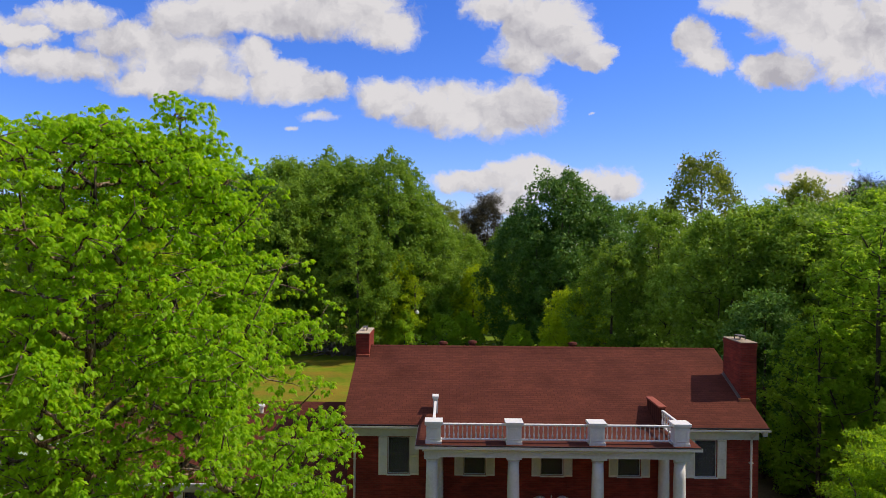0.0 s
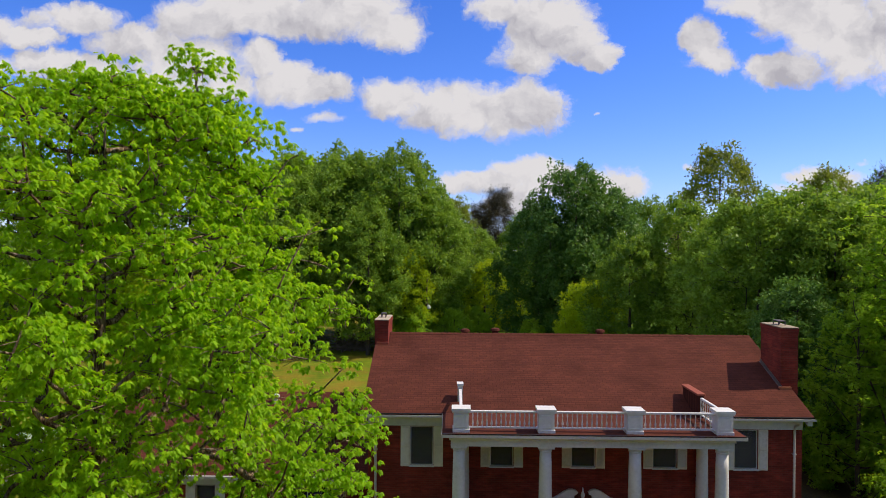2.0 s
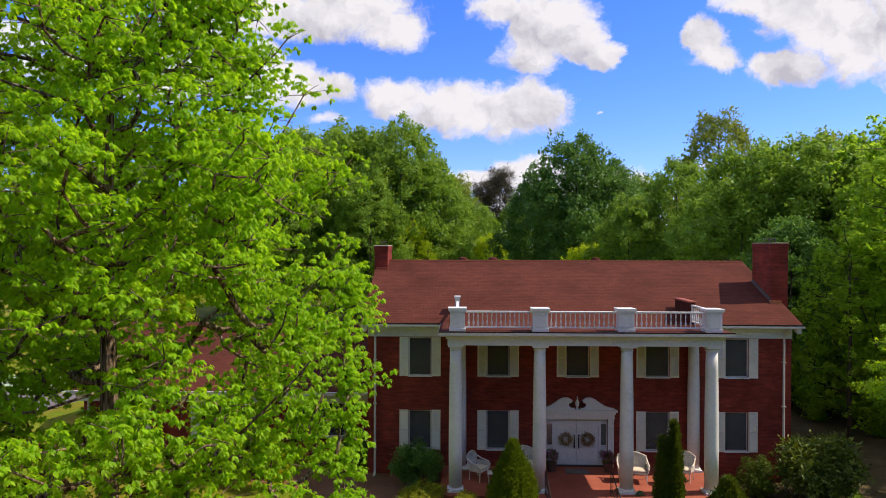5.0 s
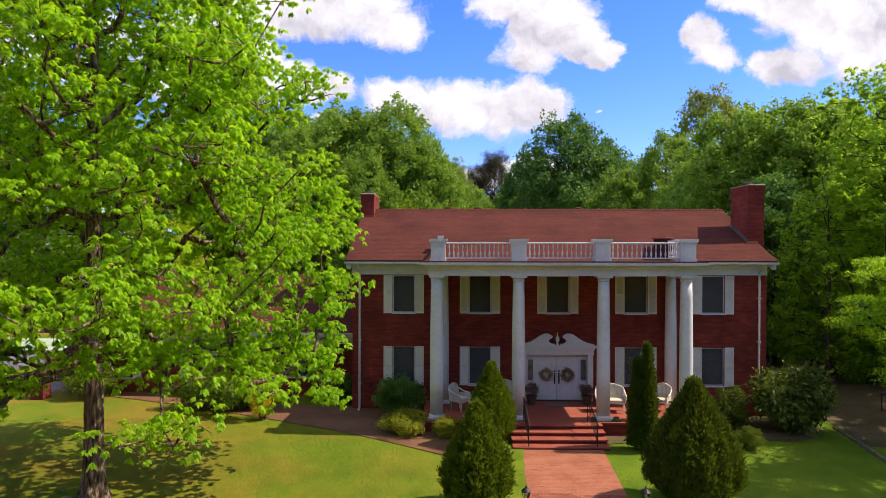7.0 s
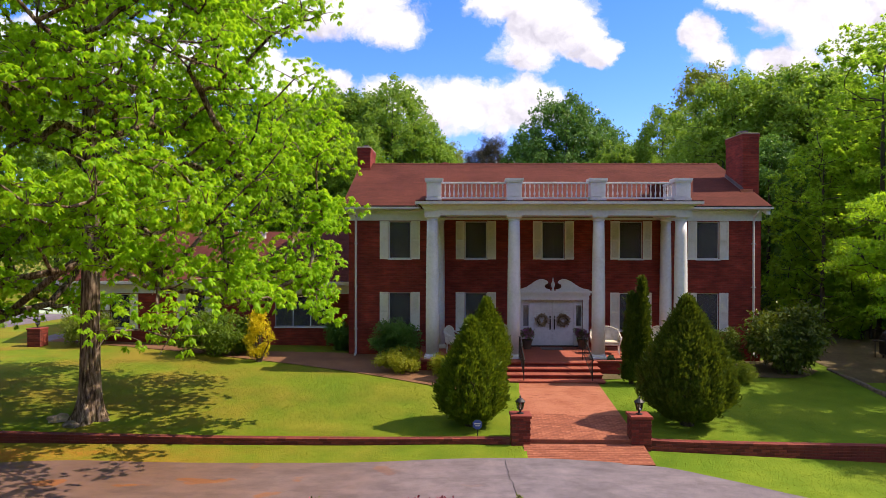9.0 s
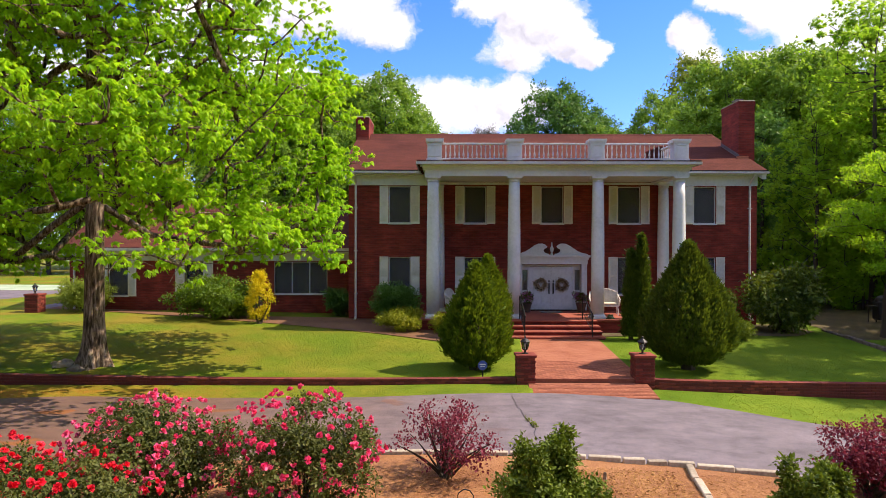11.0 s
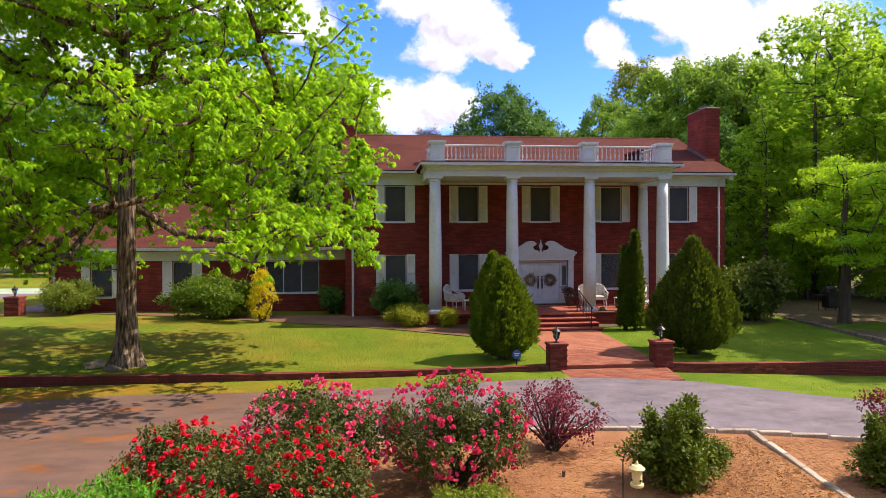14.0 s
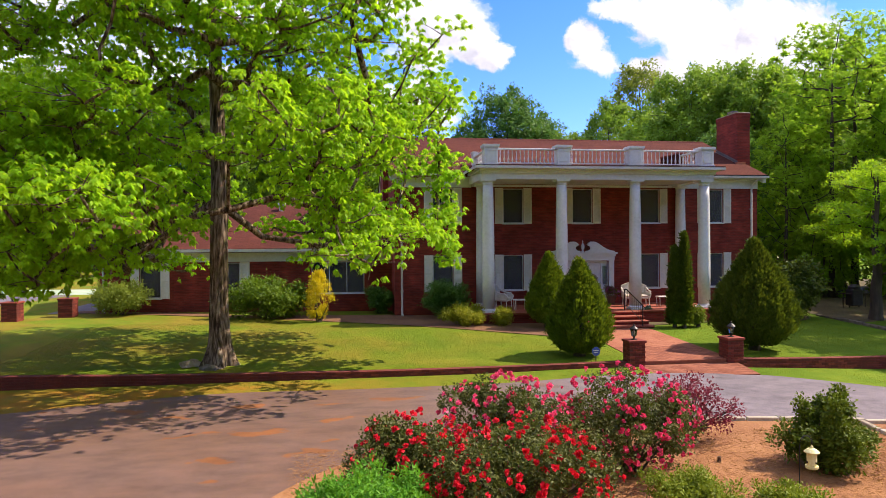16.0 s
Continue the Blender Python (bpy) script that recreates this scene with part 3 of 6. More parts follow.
def front_wall(x0, x1, z0, z1, y, holes):
    """A front wall with openings, one closed shell."""
    xs = sorted({x0, x1, *(h[0] for h in holes), *(h[1] for h in holes)})
    zs = sorted({z0, z1, *(h[2] for h in holes), *(h[3] for h in holes)})
    bm, made = bmesh.new(), {}

    def vert(i, j, k):
        if (i, j, k) not in made:
            made[i, j, k] = bm.verts.new((xs[i], y + TH * k, zs[j]))
        return made[i, j, k]

    def solid(i, j):
        if not (0 <= i < len(xs) - 1 and 0 <= j < len(zs) - 1):
            return False
        cx, cz = (xs[i] + xs[i + 1]) / 2, (zs[j] + zs[j + 1]) / 2
        return not any(h[0] < cx < h[1] and h[2] < cz < h[3] for h in holes)

    for i in range(len(xs) - 1):
        for j in range(len(zs) - 1):
            if solid(i, j):
                bm.faces.new([vert(i, j, 0), vert(i + 1, j, 0), vert(i + 1, j + 1, 0), vert(i, j + 1, 0)])
                bm.faces.new([vert(i, j, 1), vert(i, j + 1, 1), vert(i + 1, j + 1, 1), vert(i + 1, j, 1)])
                for di, dj, a, b in ((-1, 0, (0, 0), (0, 1)), (1, 0, (1, 0), (1, 1)), (0, -1, (0, 0), (1, 0)), (0, 1, (0, 1), (1, 1))):
                    if not solid(i + di, j + dj):
                        p, q = (i + a[0], j + a[1]), (i + b[0], j + b[1])
                        bm.faces.new([vert(*p, 0), vert(*q, 0), vert(*q, 1), vert(*p, 1)])
    bmesh.ops.recalc_face_normals(bm, faces=bm.faces)
    return bm


UP_X = [(-2.86, -1.94), (0.33, 1.25), (3.56, 4.50), (6.79, 7.74), (10.0, 10.92)]
LOW_X = [UP_X[0], UP_X[1], UP_X[3], UP_X[4]]
HOLES = [(a, b, 4.38, 5.93) for a, b in UP_X] + [(a, b, 1.38, 2.95) for a, b in LOW_X] + [(2.76, 5.26, 0.72, 2.64)]
hpart("wall", front_wall(WALL_L, WALL_R, 0.0, 6.5, WALL_F, HOLES), BRICK, label="dark red brick front wall")


def gable(x0, x1):
    return [(WALL_F + TH, 0.0), (WALL_B, 0.0), (WALL_B, 6.5), (RIDGE_Y, RIDGE_Z - 0.16), (WALL_F + TH, 6.62)]


for x0, x1 in ((WALL_L, WALL_L + TH), (WALL_R - TH, WALL_R)):
    g = bmesh.new()
    prism(g, gable(x0, x1), x0, x1)
    for v in g.verts:
        v.co = Vector((v.co.y, v.co.x, v.co.z))
    bmesh.ops.recalc_face_normals(g, faces=g.faces)
    hpart("gable_wall", g, BRICK)
hpart("back_wall", boxes((WALL_L + TH, WALL_R - TH, WALL_B - TH, WALL_B, 0, 6.5)), BRICK)
# unseen dark sheets that close off the rooms behind the glass
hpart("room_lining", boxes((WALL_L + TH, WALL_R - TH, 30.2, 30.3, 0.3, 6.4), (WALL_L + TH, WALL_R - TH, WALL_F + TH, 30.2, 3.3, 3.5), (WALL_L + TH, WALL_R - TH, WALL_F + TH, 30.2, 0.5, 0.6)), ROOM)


def roof_shell(x0, x1, ey, ez, ry, rz, by, bz, t=0.12):
    """Two slopes with thickness, ridge along x."""
    bm = bmesh.new()
    o = [(ey, ez), (ry, rz), (by, bz), (by, bz - t), (ry, rz - t), (ey, ez - t)]
    a = [bm.verts.new((x0, y, z)) for y, z in o]
    b = [bm.verts.new((x1, y, z)) for y, z in o]
    for i in range(6):
        bm.faces.new((a[i], a[(i + 1) % 6], b[(i + 1) % 6], b[i]))
    for s in (a, b):
        bm.faces.new((s[0], s[1], s[4], s[5]))
        bm.faces.new((s[1], s[2], s[3], s[4]))
    bmesh.ops.recalc_face_normals(bm, faces=bm.faces)
    return bm


main_roof = hpart("roof", roof_shell(-4.78, 12.88, EAVE_Y, EAVE_Z, RIDGE_Y, RIDGE_Z, 38.1, EAVE_Z), SHINGLE, label="red-brown asphalt shingle roof")
ridge = bmesh.new()
v = [ridge.verts.new(q) for q in ((0, -0.15, -0.045), (0, 0, 0.03), (0, 0.15, -0.045), (0.30, -0.15, -0.055), (0.30, 0, 0.018), (0.30, 0.15, -0.055))]
ridge.faces.new((v[0], v[1], v[4], v[3]))
ridge.faces.new((v[1], v[2], v[5], v[4]))
ridge_me = bm_mesh("ridge_cap", ridge)
ridge_me.materials.append(SHINGLE)
for k in range(58):
    cap = part("ridge_cap", ridge_me, None, main_roof)
    cap.location = (-4.78 + k * 0.3045 - HX, RIDGE_Y - HY, RIDGE_Z - HZ)
for x, y in ((-0.6, 33.0), (0.9, 33.4), (6.0, 33.2)):
    hpart("roof_vent", lathe(bmesh.new(), [(0.16, -0.25), (0.16, 0.14), (0.24, 0.16), (0.20, 0.26), (0.05, 0.30)], (x, y, RIDGE_Z - 0.15), 14), SHINGLE, main_roof)
# rake boards, frieze, soffit and gutters
for x0, x1 in ((-4.74, WALL_L - 0.004), (WALL_R + 0.004, 12.84)):
    bm = bmesh.new()
    prism(bm, [(EAVE_Y + 0.05, EAVE_Z - 0.14), (RIDGE_Y, RIDGE_Z - 0.14), (38.0, EAVE_Z - 0.14), (38.0, EAVE_Z - 0.36), (RIDGE_Y, RIDGE_Z - 0.36), (EAVE_Y + 0.05, EAVE_Z - 0.36)], x0, x1)
    for v in bm.verts:
        v.co = Vector((v.co.y, v.co.x, v.co.z))
    bmesh.ops.recalc_face_normals(bm, faces=bm.faces)
    hpart("rake_board", bm, WHITE)
hpart("frieze_board", boxes((WALL_L, -1.12, WALL_F - 0.05, WALL_F - 0.003, 5.97, 6.44), (8.64, WALL_R, WALL_F - 0.05, WALL_F - 0.003, 5.97, 6.44),
                            (-1.1, 8.6, WALL_F - 0.04, WALL_F - 0.003, 6.0, 6.10)), WHITE)
for x0, x1 in ((-4.74, -1.45), (8.98, 12.84)):
    hpart("soffit", boxes((x0, x1, EAVE_Y + 0.02, WALL_F - 0.055, 6.40, 6.445)), WHITE)
for x0, x1 in ((-4.80, -1.50), (9.02, 12.90)):
    hpart("gutter", boxes((x0, x1, EAVE_Y - 0.11, EAVE_Y - 0.004, 6.44, 6.455), (x0, x1, EAVE_Y - 0.12, EAVE_Y - 0.105, 6.44, 6.52), (x0, x1, EAVE_Y - 0.02, EAVE_Y - 0.004, 6.44, 6.50)), GUTTER, main_roof)
    hpart("drip_edge", boxes((x0 + 0.03, x1 - 0.03, EAVE_Y - 0.06, EAVE_Y - 0.006, 6.535, 6.575)), IRON, main_roof)
for x in (-4.24, 12.32):
    sgn = 1 if x > 0 else -1
    pipe = [(x, EAVE_Y - 0.06, 6.44), (x, EAVE_Y - 0.04, 6.33), (x, WALL_F - 0.09, 6.10), (x, WALL_F - 0.07, 5.9), (x, WALL_F - 0.07, 0.55), (x, WALL_F - 0.12, 0.42), (x, WALL_F - 0.42, 0.36)]
    dp = hpart("downspout", tube(bmesh.new(), pipe, 0.048, 8), GUTTER)
    for z in (1.4, 3.2, 5.0):
        hpart("strap", boxes((x - 0.075, x + 0.075, WALL_F - 0.125, WALL_F - 0.002, z, z + 0.03)), GUTTER, dp)


def chimney(x0, x1, y0, y1, z1, foot):
    c = hpart("chimney", boxes((x0, x1, y0, y1, foot, z1 - 0.30)), BRICK, label="red brick chimney with a flat stone cap")
    hpart("corbel", boxes((x0 - 0.012, x1 + 0.012, y0 - 0.012, y1 + 0.012, z1 - 0.30, z1 - 0.20), (x0 - 0.024, x1 + 0.024, y0 - 0.024, y1 + 0.024, z1 - 0.20, z1 - 0.05)), BRICK, c)
    hpart("cap", boxes((x0 - 0.02, x1 + 0.02, y0 - 0.02, y1 + 0.02, z1 - 0.05, z1), bevel=0.015), CONCRETE, c)
    n = 2 if y1 - y0 > 2.2 else 1
    for k in range(n):
        cy = y0 + (y1 - y0) * (k + 0.5) / n
        w = (x1 - x0) * 0.36
        rows = [(x0 + 0.2, x1 - 0.2, cy - w, cy + w, z1 + 0.16, z1 + 0.20)]
        rows += [(px, px + 0.03, py, py + 0.03, z1, z1 + 0.16) for px in (x0 + 0.2, x1 - 0.23) for py in (cy - w, cy + w - 0.03)]
        hpart("rain_cover", boxes(*rows), FLASHING, c)
    return c


def roof_z(y):
    return EAVE_Z + (RIDGE_Z - EAVE_Z) * (1 - abs(y - RIDGE_Y) / (RIDGE_Y - EAVE_Y))


ch_e = chimney(12.46, 13.16, 28.5, 30.3, 9.86, 0.0)
ch_w = chimney(-4.82, -4.2, 31.5, 33.6, 9.70, 0.0)
bm = bmesh.new()
strip = [[bm.verts.new((x, y, roof_z(y) + dz)) for x, dz in ((12.394, 0.015), (12.454, 0.02), (12.454, 0.16))] for y in np.linspace(28.4, 30.35, 10)]
for a, b in zip(strip, strip[1:]):
    for k in (0, 1):
        bm.faces.new((a[k], a[k + 1], b[k + 1], b[k]))
hpart("flashing", bm, FLASHING, ch_e)
hpart("flashing", boxes((12.36, 12.84, 28.36, 28.495, roof_z(28.4) - 0.02, roof_z(28.4) + 0.10)), surface("copper_flashing", (0.30, 0.10, 0.05), (0.45, 0.17, 0.09), (0.55, 0.26, 0.16), 2, 20, 0.5, metal=0.3), ch_e)
hpart("flashing", boxes((-4.74, -4.16, 31.38, 31.495, roof_z(31.4) - 0.02, roof_z(31.4) + 0.10)), TERRACE, ch_w)


def shutter_bm(x0, x1, z0, z1, y):
    """A louvred panel: stiles, rails and tilted slats."""
    bm = bmesh.new()
    s = 0.05
    for r in ((x0, x0 + s, z0, z1), (x1 - s, x1, z0, z1), (x0 + s, x1 - s, z0, z0 + 0.09), (x0 + s, x1 - s, z1 - 0.07, z1), (x0 + s, x1 - s, (z0 + z1) / 2 - 0.035, (z0 + z1) / 2 + 0.035)):
        box(bm, r[0], r[1], y - 0.045, y - 0.004, r[2], r[3])
    z = z0 + 0.10
    while z < z1 - 0.10:
        v = [bm.verts.new(p) for p in ((x0 + s, y - 0.034, z), (x1 - s, y - 0.034, z), (x1 - s, y - 0.012, z + 0.04), (x0 + s, y - 0.012, z + 0.04))]
        bm.faces.new(v)
        z += 0.045
    box(bm, x0 + s, x1 - s, y - 0.010, y - 0.004, z0 + 0.05, z1 - 0.05)
    return bm


def window(x0, x1, z0, z1, y, shutters=0.37, parent=house, cols=1):
    """A sash window in its opening, with blind, panes and shutters."""
    f = 0.032
    yy = y + 0.10
    rows = [(x0, x1, yy - 0.04, yy + 0.04, z0, z0 + f), (x0, x1, yy - 0.04, yy + 0.04, z1 - f, z1)]
    rows += [(a, a + f, yy - 0.04, yy + 0.04, z0 + f, z1 - f) for a in (x0, x1 - f)]
    rows += [(x0 + (x1 - x0) * k / cols - f / 2, x0 + (x1 - x0) * k / cols + f / 2, yy - 0.04, yy + 0.04, z0 + f, z1 - f) for k in range(1, cols)]
    w = hpart("window", boxes(rows[0]), WHITE, parent, "dark sash window with white frame and pale shutters" if shutters else "white framed triple window")
    for q in rows[1:]:
        hpart("frame_bar", boxes(q), WHITE, w)
    zm = (z0 + z1) / 2
    for k in range(cols):
        a, b = x0 + (x1 - x0) * k / cols + f, x0 + (x1 - x0) * (k + 1) / cols - f
        hpart("meeting_rail", boxes((a, b, yy - 0.03, yy + 0.02, zm - 0.014, zm + 0.014)), SASH, w)
        for c0, c1 in ((z0 + f, zm - 0.014), (zm + 0.014, z1 - f)):
            p = hpart("pane", boxes((a, b, yy - 0.012, yy - 0.004, c0, c1)), GLASS, w)
    hpart("insect_screen", boxes((x0 + f, x1 - f, yy - 0.034, yy - 0.032, z0 + f, z1 - f)), SCREEN, w, "grey insect screen")
    hpart("blind", boxes(*[(x0 + 0.02, x1 - 0.02, yy + 0.07, yy + 0.075, z, z + 0.046) for z in np.arange(z0 + 0.02, z1 - 0.05, 0.052)]), BLIND, w)
    hpart("sill", boxes((x0 - 0.04, x1 + 0.04, y - 0.05, y + 0.06, z0 - 0.055, z0 - 0.002)), WHITE, w)
    if shutters:
        for a, b in ((x0 - 0.012 - shutters, x0 - 0.012), (x1 + 0.012, x1 + 0.012 + shutters)):
            hpart("shutter", shutter_bm(a, b, z0 - 0.03, z1 + 0.02, y), SHUTTER, w, "cream louvred shutter")
    return w


def screen_mat(name):
    """Fine woven mesh, half open."""
    m, nt, bs, out = shader(name)
    bs.inputs["Base Color"].default_value = (0.085, 0.088, 0.092, 1)
    bs.inputs["Roughness"].default_value = 0.9
    clear = nt.nodes.new("ShaderNodeBsdfTransparent")
    mx = nd(nt, "ShaderNodeMixShader", i_0=0.62, i_1=clear.outputs[0], i_2=bs.outputs[0])
    nt.links.new(mx.outputs[0], out.inputs[0])
    return m


SCREEN = screen_mat("woven_insect_screen")
SASH = surface("grey_sash", (0.10, 0.11, 0.11), (0.16, 0.17, 0.17), (0.22, 0.23, 0.23), 2, 10, 0.5)
for a, b in UP_X:
    window(a, b, 4.38, 5.93, WALL_F)
for a, b in LOW_X:
    window(a, b, 1.38, 2.95, WALL_F)

# ---- front door ----
DC = 4.01
surround = hpart("door_surround", boxes((DC - 1.50, DC + 1.50, WALL_F - 0.12, WALL_F - 0.003, 2.66, 2.86)), WHITE, label="white door surround with swan-neck pediment")
for name, q in (("pilaster", (DC - 1.48, DC - 1.25, WALL_F - 0.10, WALL_F - 0.003, 0.72, 2.66)), ("pilaster", (DC + 1.25, DC + 1.48, WALL_F - 0.10, WALL_F - 0.003, 0.72, 2.66)),
                ("moulding", (DC - 1.54, DC + 1.54, WALL_F - 0.16, WALL_F - 0.003, 2.86, 2.95)), ("moulding", (DC - 1.60, DC + 1.60, WALL_F - 0.22, WALL_F - 0.003, 2.95, 3.04)),
                ("head_jamb", (DC - 1.25, DC + 1.25, WALL_F + 0.10, WALL_F + 0.2, 2.56, 2.64)),
                ("mullion", (DC - 0.96, DC - 0.90, WALL_F + 0.06, WALL_F + 0.2, 0.72, 2.56)), ("mullion", (DC + 0.90, DC + 0.96, WALL_F + 0.06, WALL_F + 0.2, 0.72, 2.56))):
    hpart(name, boxes(q), WHITE, surround)
for s in (-1, 1):
    neck = [(1.52, 3.04), (1.50, 3.10), (1.30, 3.14), (1.10, 3.22), (0.90, 3.36), (0.72, 3.50), (0.55, 3.58), (0.40, 3.585), (0.28, 3.53), (0.20, 3.45),
            (0.24, 3.37), (0.33, 3.33), (0.36, 3.25), (0.30, 3.16), (0.20, 3.12), (0.12, 3.10), (0.12, 3.04)]
    hpart("swan_neck", prism(bmesh.new(), [(DC + s * x, 3.04 + (z - 3.04) * 0.9) for x, z in neck], WALL_F - 0.13, WALL_F - 0.004), WHITE, surround)
    bm = bmesh.new()
    lathe(bm, [(0.125, -0.03), (0.125, 0.03), (0.07, 0.05), (0.03, 0.07)], n=18)
    bmesh.ops.rotate(bm, verts=bm.verts, matrix=Matrix.Rotation(radians(90), 3, "X"))
    hpart("rosette", shift(bm, DC + s * 0.22, WALL_F - 0.06, 3.23), SHINGLE, surround)
    hpart("sidelight", boxes((DC + s * 1.12 - 0.11, DC + s * 1.12 + 0.11, WALL_F + 0.11, WALL_F + 0.118, 1.55, 2.42)), GLASS, surround, "narrow sidelight glass")
    hpart("curtain", boxes((DC + s * 1.12 - 0.11, DC + s * 1.12 + 0.11, WALL_F + 0.135, WALL_F + 0.14, 1.55, 2.42)), BLIND_PALE, surround, "pale curtain behind the glass")
    hpart("sidelight_frame", boxes((DC + s * 1.105 - 0.145, DC + s * 1.105 - 0.11, WALL_F + 0.09, WALL_F + 0.16, 0.72, 2.56), (DC + s * 1.105 + 0.11, DC + s * 1.105 + 0.145, WALL_F + 0.09, WALL_F + 0.16, 0.72, 2.56),
                                   (DC + s * 1.105 - 0.11, DC + s * 1.105 + 0.11, WALL_F + 0.09, WALL_F + 0.16, 0.72, 1.55), (DC + s * 1.105 - 0.11, DC + s * 1.105 + 0.11, WALL_F + 0.09, WALL_F + 0.16, 2.42, 2.56)), WHITE, surround)
    x0, x1 = (DC - 0.895, DC - 0.006) if s < 0 else (DC + 0.006, DC + 0.895)
    rows = [(x0, x1, WALL_F + 0.10, WALL_F + 0.14, 0.74, 2.55)]
    leaf = hpart("door", boxes(*rows), WHITE, label="closed white panelled door with a wreath")
    for px0, px1 in ((x0 + 0.10, (x0 + x1) / 2 - 0.04), ((x0 + x1) / 2 + 0.04, x1 - 0.10)):
        for pz0, pz1 in ((0.92, 1.45), (1.55, 2.12), (2.20, 2.45)):
            hpart("panel", boxes((px0, px1, WALL_F + 0.085, WALL_F + 0.0985, pz0, pz1), bevel=0.011), WHITE, leaf)
    hx = DC + s * 0.09
    hpart("handle", boxes((hx - 0.03, hx + 0.03, WALL_F + 0.085, WALL_F + 0.0985, 1.40, 1.86), (hx - 0.02, hx + 0.02, WALL_F + 0.03, WALL_F + 0.05, 1.46, 1.70), (hx - 0.02, hx + 0.02, WALL_F + 0.05, WALL_F + 0.084, 1.46, 1.49),
                          (hx - 0.02, hx + 0.02, WALL_F + 0.05, WALL_F + 0.084, 1.67, 1.70), (hx - 0.03, hx + 0.03, WALL_F + 0.06, WALL_F + 0.084, 1.90, 1.97)), IRON, leaf, "dark iron handle set")
hpart("finial", lathe(bmesh.new(), [(0.06, 0.0), (0.06, 0.06), (0.03, 0.10), (0.075, 0.2), (0.085, 0.27), (0.05, 0.36), (0.02, 0.44), (0.03, 0.48), (0.005, 0.56)], (DC, WALL_F - 0.07, 3.04), 14), WHITE, surround)
hpart("threshold", boxes((DC - 1.25, DC + 1.25, WALL_F - 0.02, WALL_F + 0.2, 0.70, 0.735)), IRON, surround)

# ---- porch ----
FLOOR_Z, P_L, P_R, P_F = 0.70, -1.45, 8.95, 23.92
hpart("porch_base", boxes((P_L, P_R, P_F, WALL_F - 0.004, 0.0, FLOOR_Z - 0.07)), BRICK)
hpart("porch_floor", boxes((P_L - 0.04, P_R + 0.04, P_F - 0.05, WALL_F - 0.006, FLOOR_Z - 0.07, FLOOR_Z), bevel=0.008), TERRACE, label="red brick tile porch floor")
for k in range(4):
    z = 0.14 + 0.14 * (k + 1)
    y = 22.25 + 0.42 * k
    if k < 4 and z < FLOOR_Z + 0.01:
        back = y + 0.46 if k < 3 else P_F - 0.052
        # riser in the darker wall brick, which also deepens its shade below the tread
        step = hpart("step", boxes((1.78, 5.08, y, back, 0.10, z - 0.05)), BRICK, label="dark red brick step, the riser dark to deepen its shade")
        hpart("tread", boxes((1.75, 5.11, y - 0.045, y + 0.42 if k < 3 else back, z - 0.05, z), bevel=0.006), TERRACE, step, "worn orange-red brick tread")
COL_X, COL_Y = (-0.94, 2.14, 5.32, 8.40), 24.42


def column(x, y, r, fancy=True):
    prof = [(r, 0.16), (r * 1.02, 1.6), (r * 0.98, 3.2), (r * 0.90, 4.6), (r * 0.84, 5.16)]
    c = hpart("column", lathe(bmesh.new(), prof, (x, y, FLOOR_Z), 28), WHITE, label="smooth white round column", smooth=False)
    for pl in c.data.polygons:
        pl.use_smooth = len(pl.vertices) == 4
    b = r * 1.22
    bm = boxes((x - b, x + b, y - b, y + b, FLOOR_Z, FLOOR_Z + 0.07), bevel=0.006)
    lathe(bm, [(b * 0.97, 0.07), (b * 1.0, 0.09), (b * 0.97, 0.115), (r * 1.06, 0.13), (r * 1.06, 0.16)], (x, y, FLOOR_Z), 28)
    hpart("base", bm, WHITE, c)
    t = r * 1.16
    bm = bmesh.new()
    lathe(bm, [(r * 0.85, 5.16), (r * 0.93, 5.17), (r * 0.93, 5.20), (r * 0.86, 5.21), (r * 0.88, 5.25), (t * 0.97, 5.30)], (x, y, FLOOR_Z), 28)
    box(bm, x - t, x + t, y - t, y + t, FLOOR_Z + 5.30, FLOOR_Z + 5.37)
    hpart("capital", bm, WHITE, c)


for x in COL_X:
    column(x, COL_Y, 0.245)
for x in (COL_X[0], COL_X[3]):
    column(x + 0.2, 26.82, 0.235)
ENT_Z = 6.07
hpart("entablature", boxes((-1.24, 8.70, COL_Y - 0.27, COL_Y + 0.27, ENT_Z, 6.42), (-1.24, -0.70, COL_Y + 0.27, WALL_F - 0.06, ENT_Z, 6.42), (8.16, 8.70, COL_Y + 0.27, WALL_F - 0.06, ENT_Z, 6.42),
                           (-1.30, 8.76, COL_Y - 0.33, COL_Y - 0.27, 6.30, 6.42)), WHITE, label="white porch beam")
hpart("porch_ceiling", boxes((-0.70, 8.16, COL_Y + 0.27, WALL_F - 0.045, 6.12, 6.16)), WHITE)
hpart("cornice", boxes((-1.36, 8.82, COL_Y - 0.42, COL_Y + 0.3, 6.42, 6.48), (-1.44, 8.90, COL_Y - 0.50, COL_Y + 0.3, 6.48, 6.53), (-1.36, -0.9, COL_Y + 0.3, EAVE_Y, 6.42, 6.53), (8.36, 8.82, COL_Y + 0.3, EAVE_Y, 6.42, 6.53)), WHITE)
hpart("porch_gutter", boxes((-1.56, 9.02, COL_Y - 0.64, COL_Y - 0.505, 6.47, 6.49), (-1.56, 9.02, COL_Y - 0.65, COL_Y - 0.635, 6.47, 6.575), (-1.57, -1.555, COL_Y - 0.64, EAVE_Y, 6.47, 6.575), (9.015, 9.03, COL_Y - 0.64, EAVE_Y, 6.47, 6.575)), GUTTER)
hpart("drip_edge", boxes((-1.545, 9.005, COL_Y - 0.66, COL_Y - 0.625, 6.605, 6.622)), IRON)
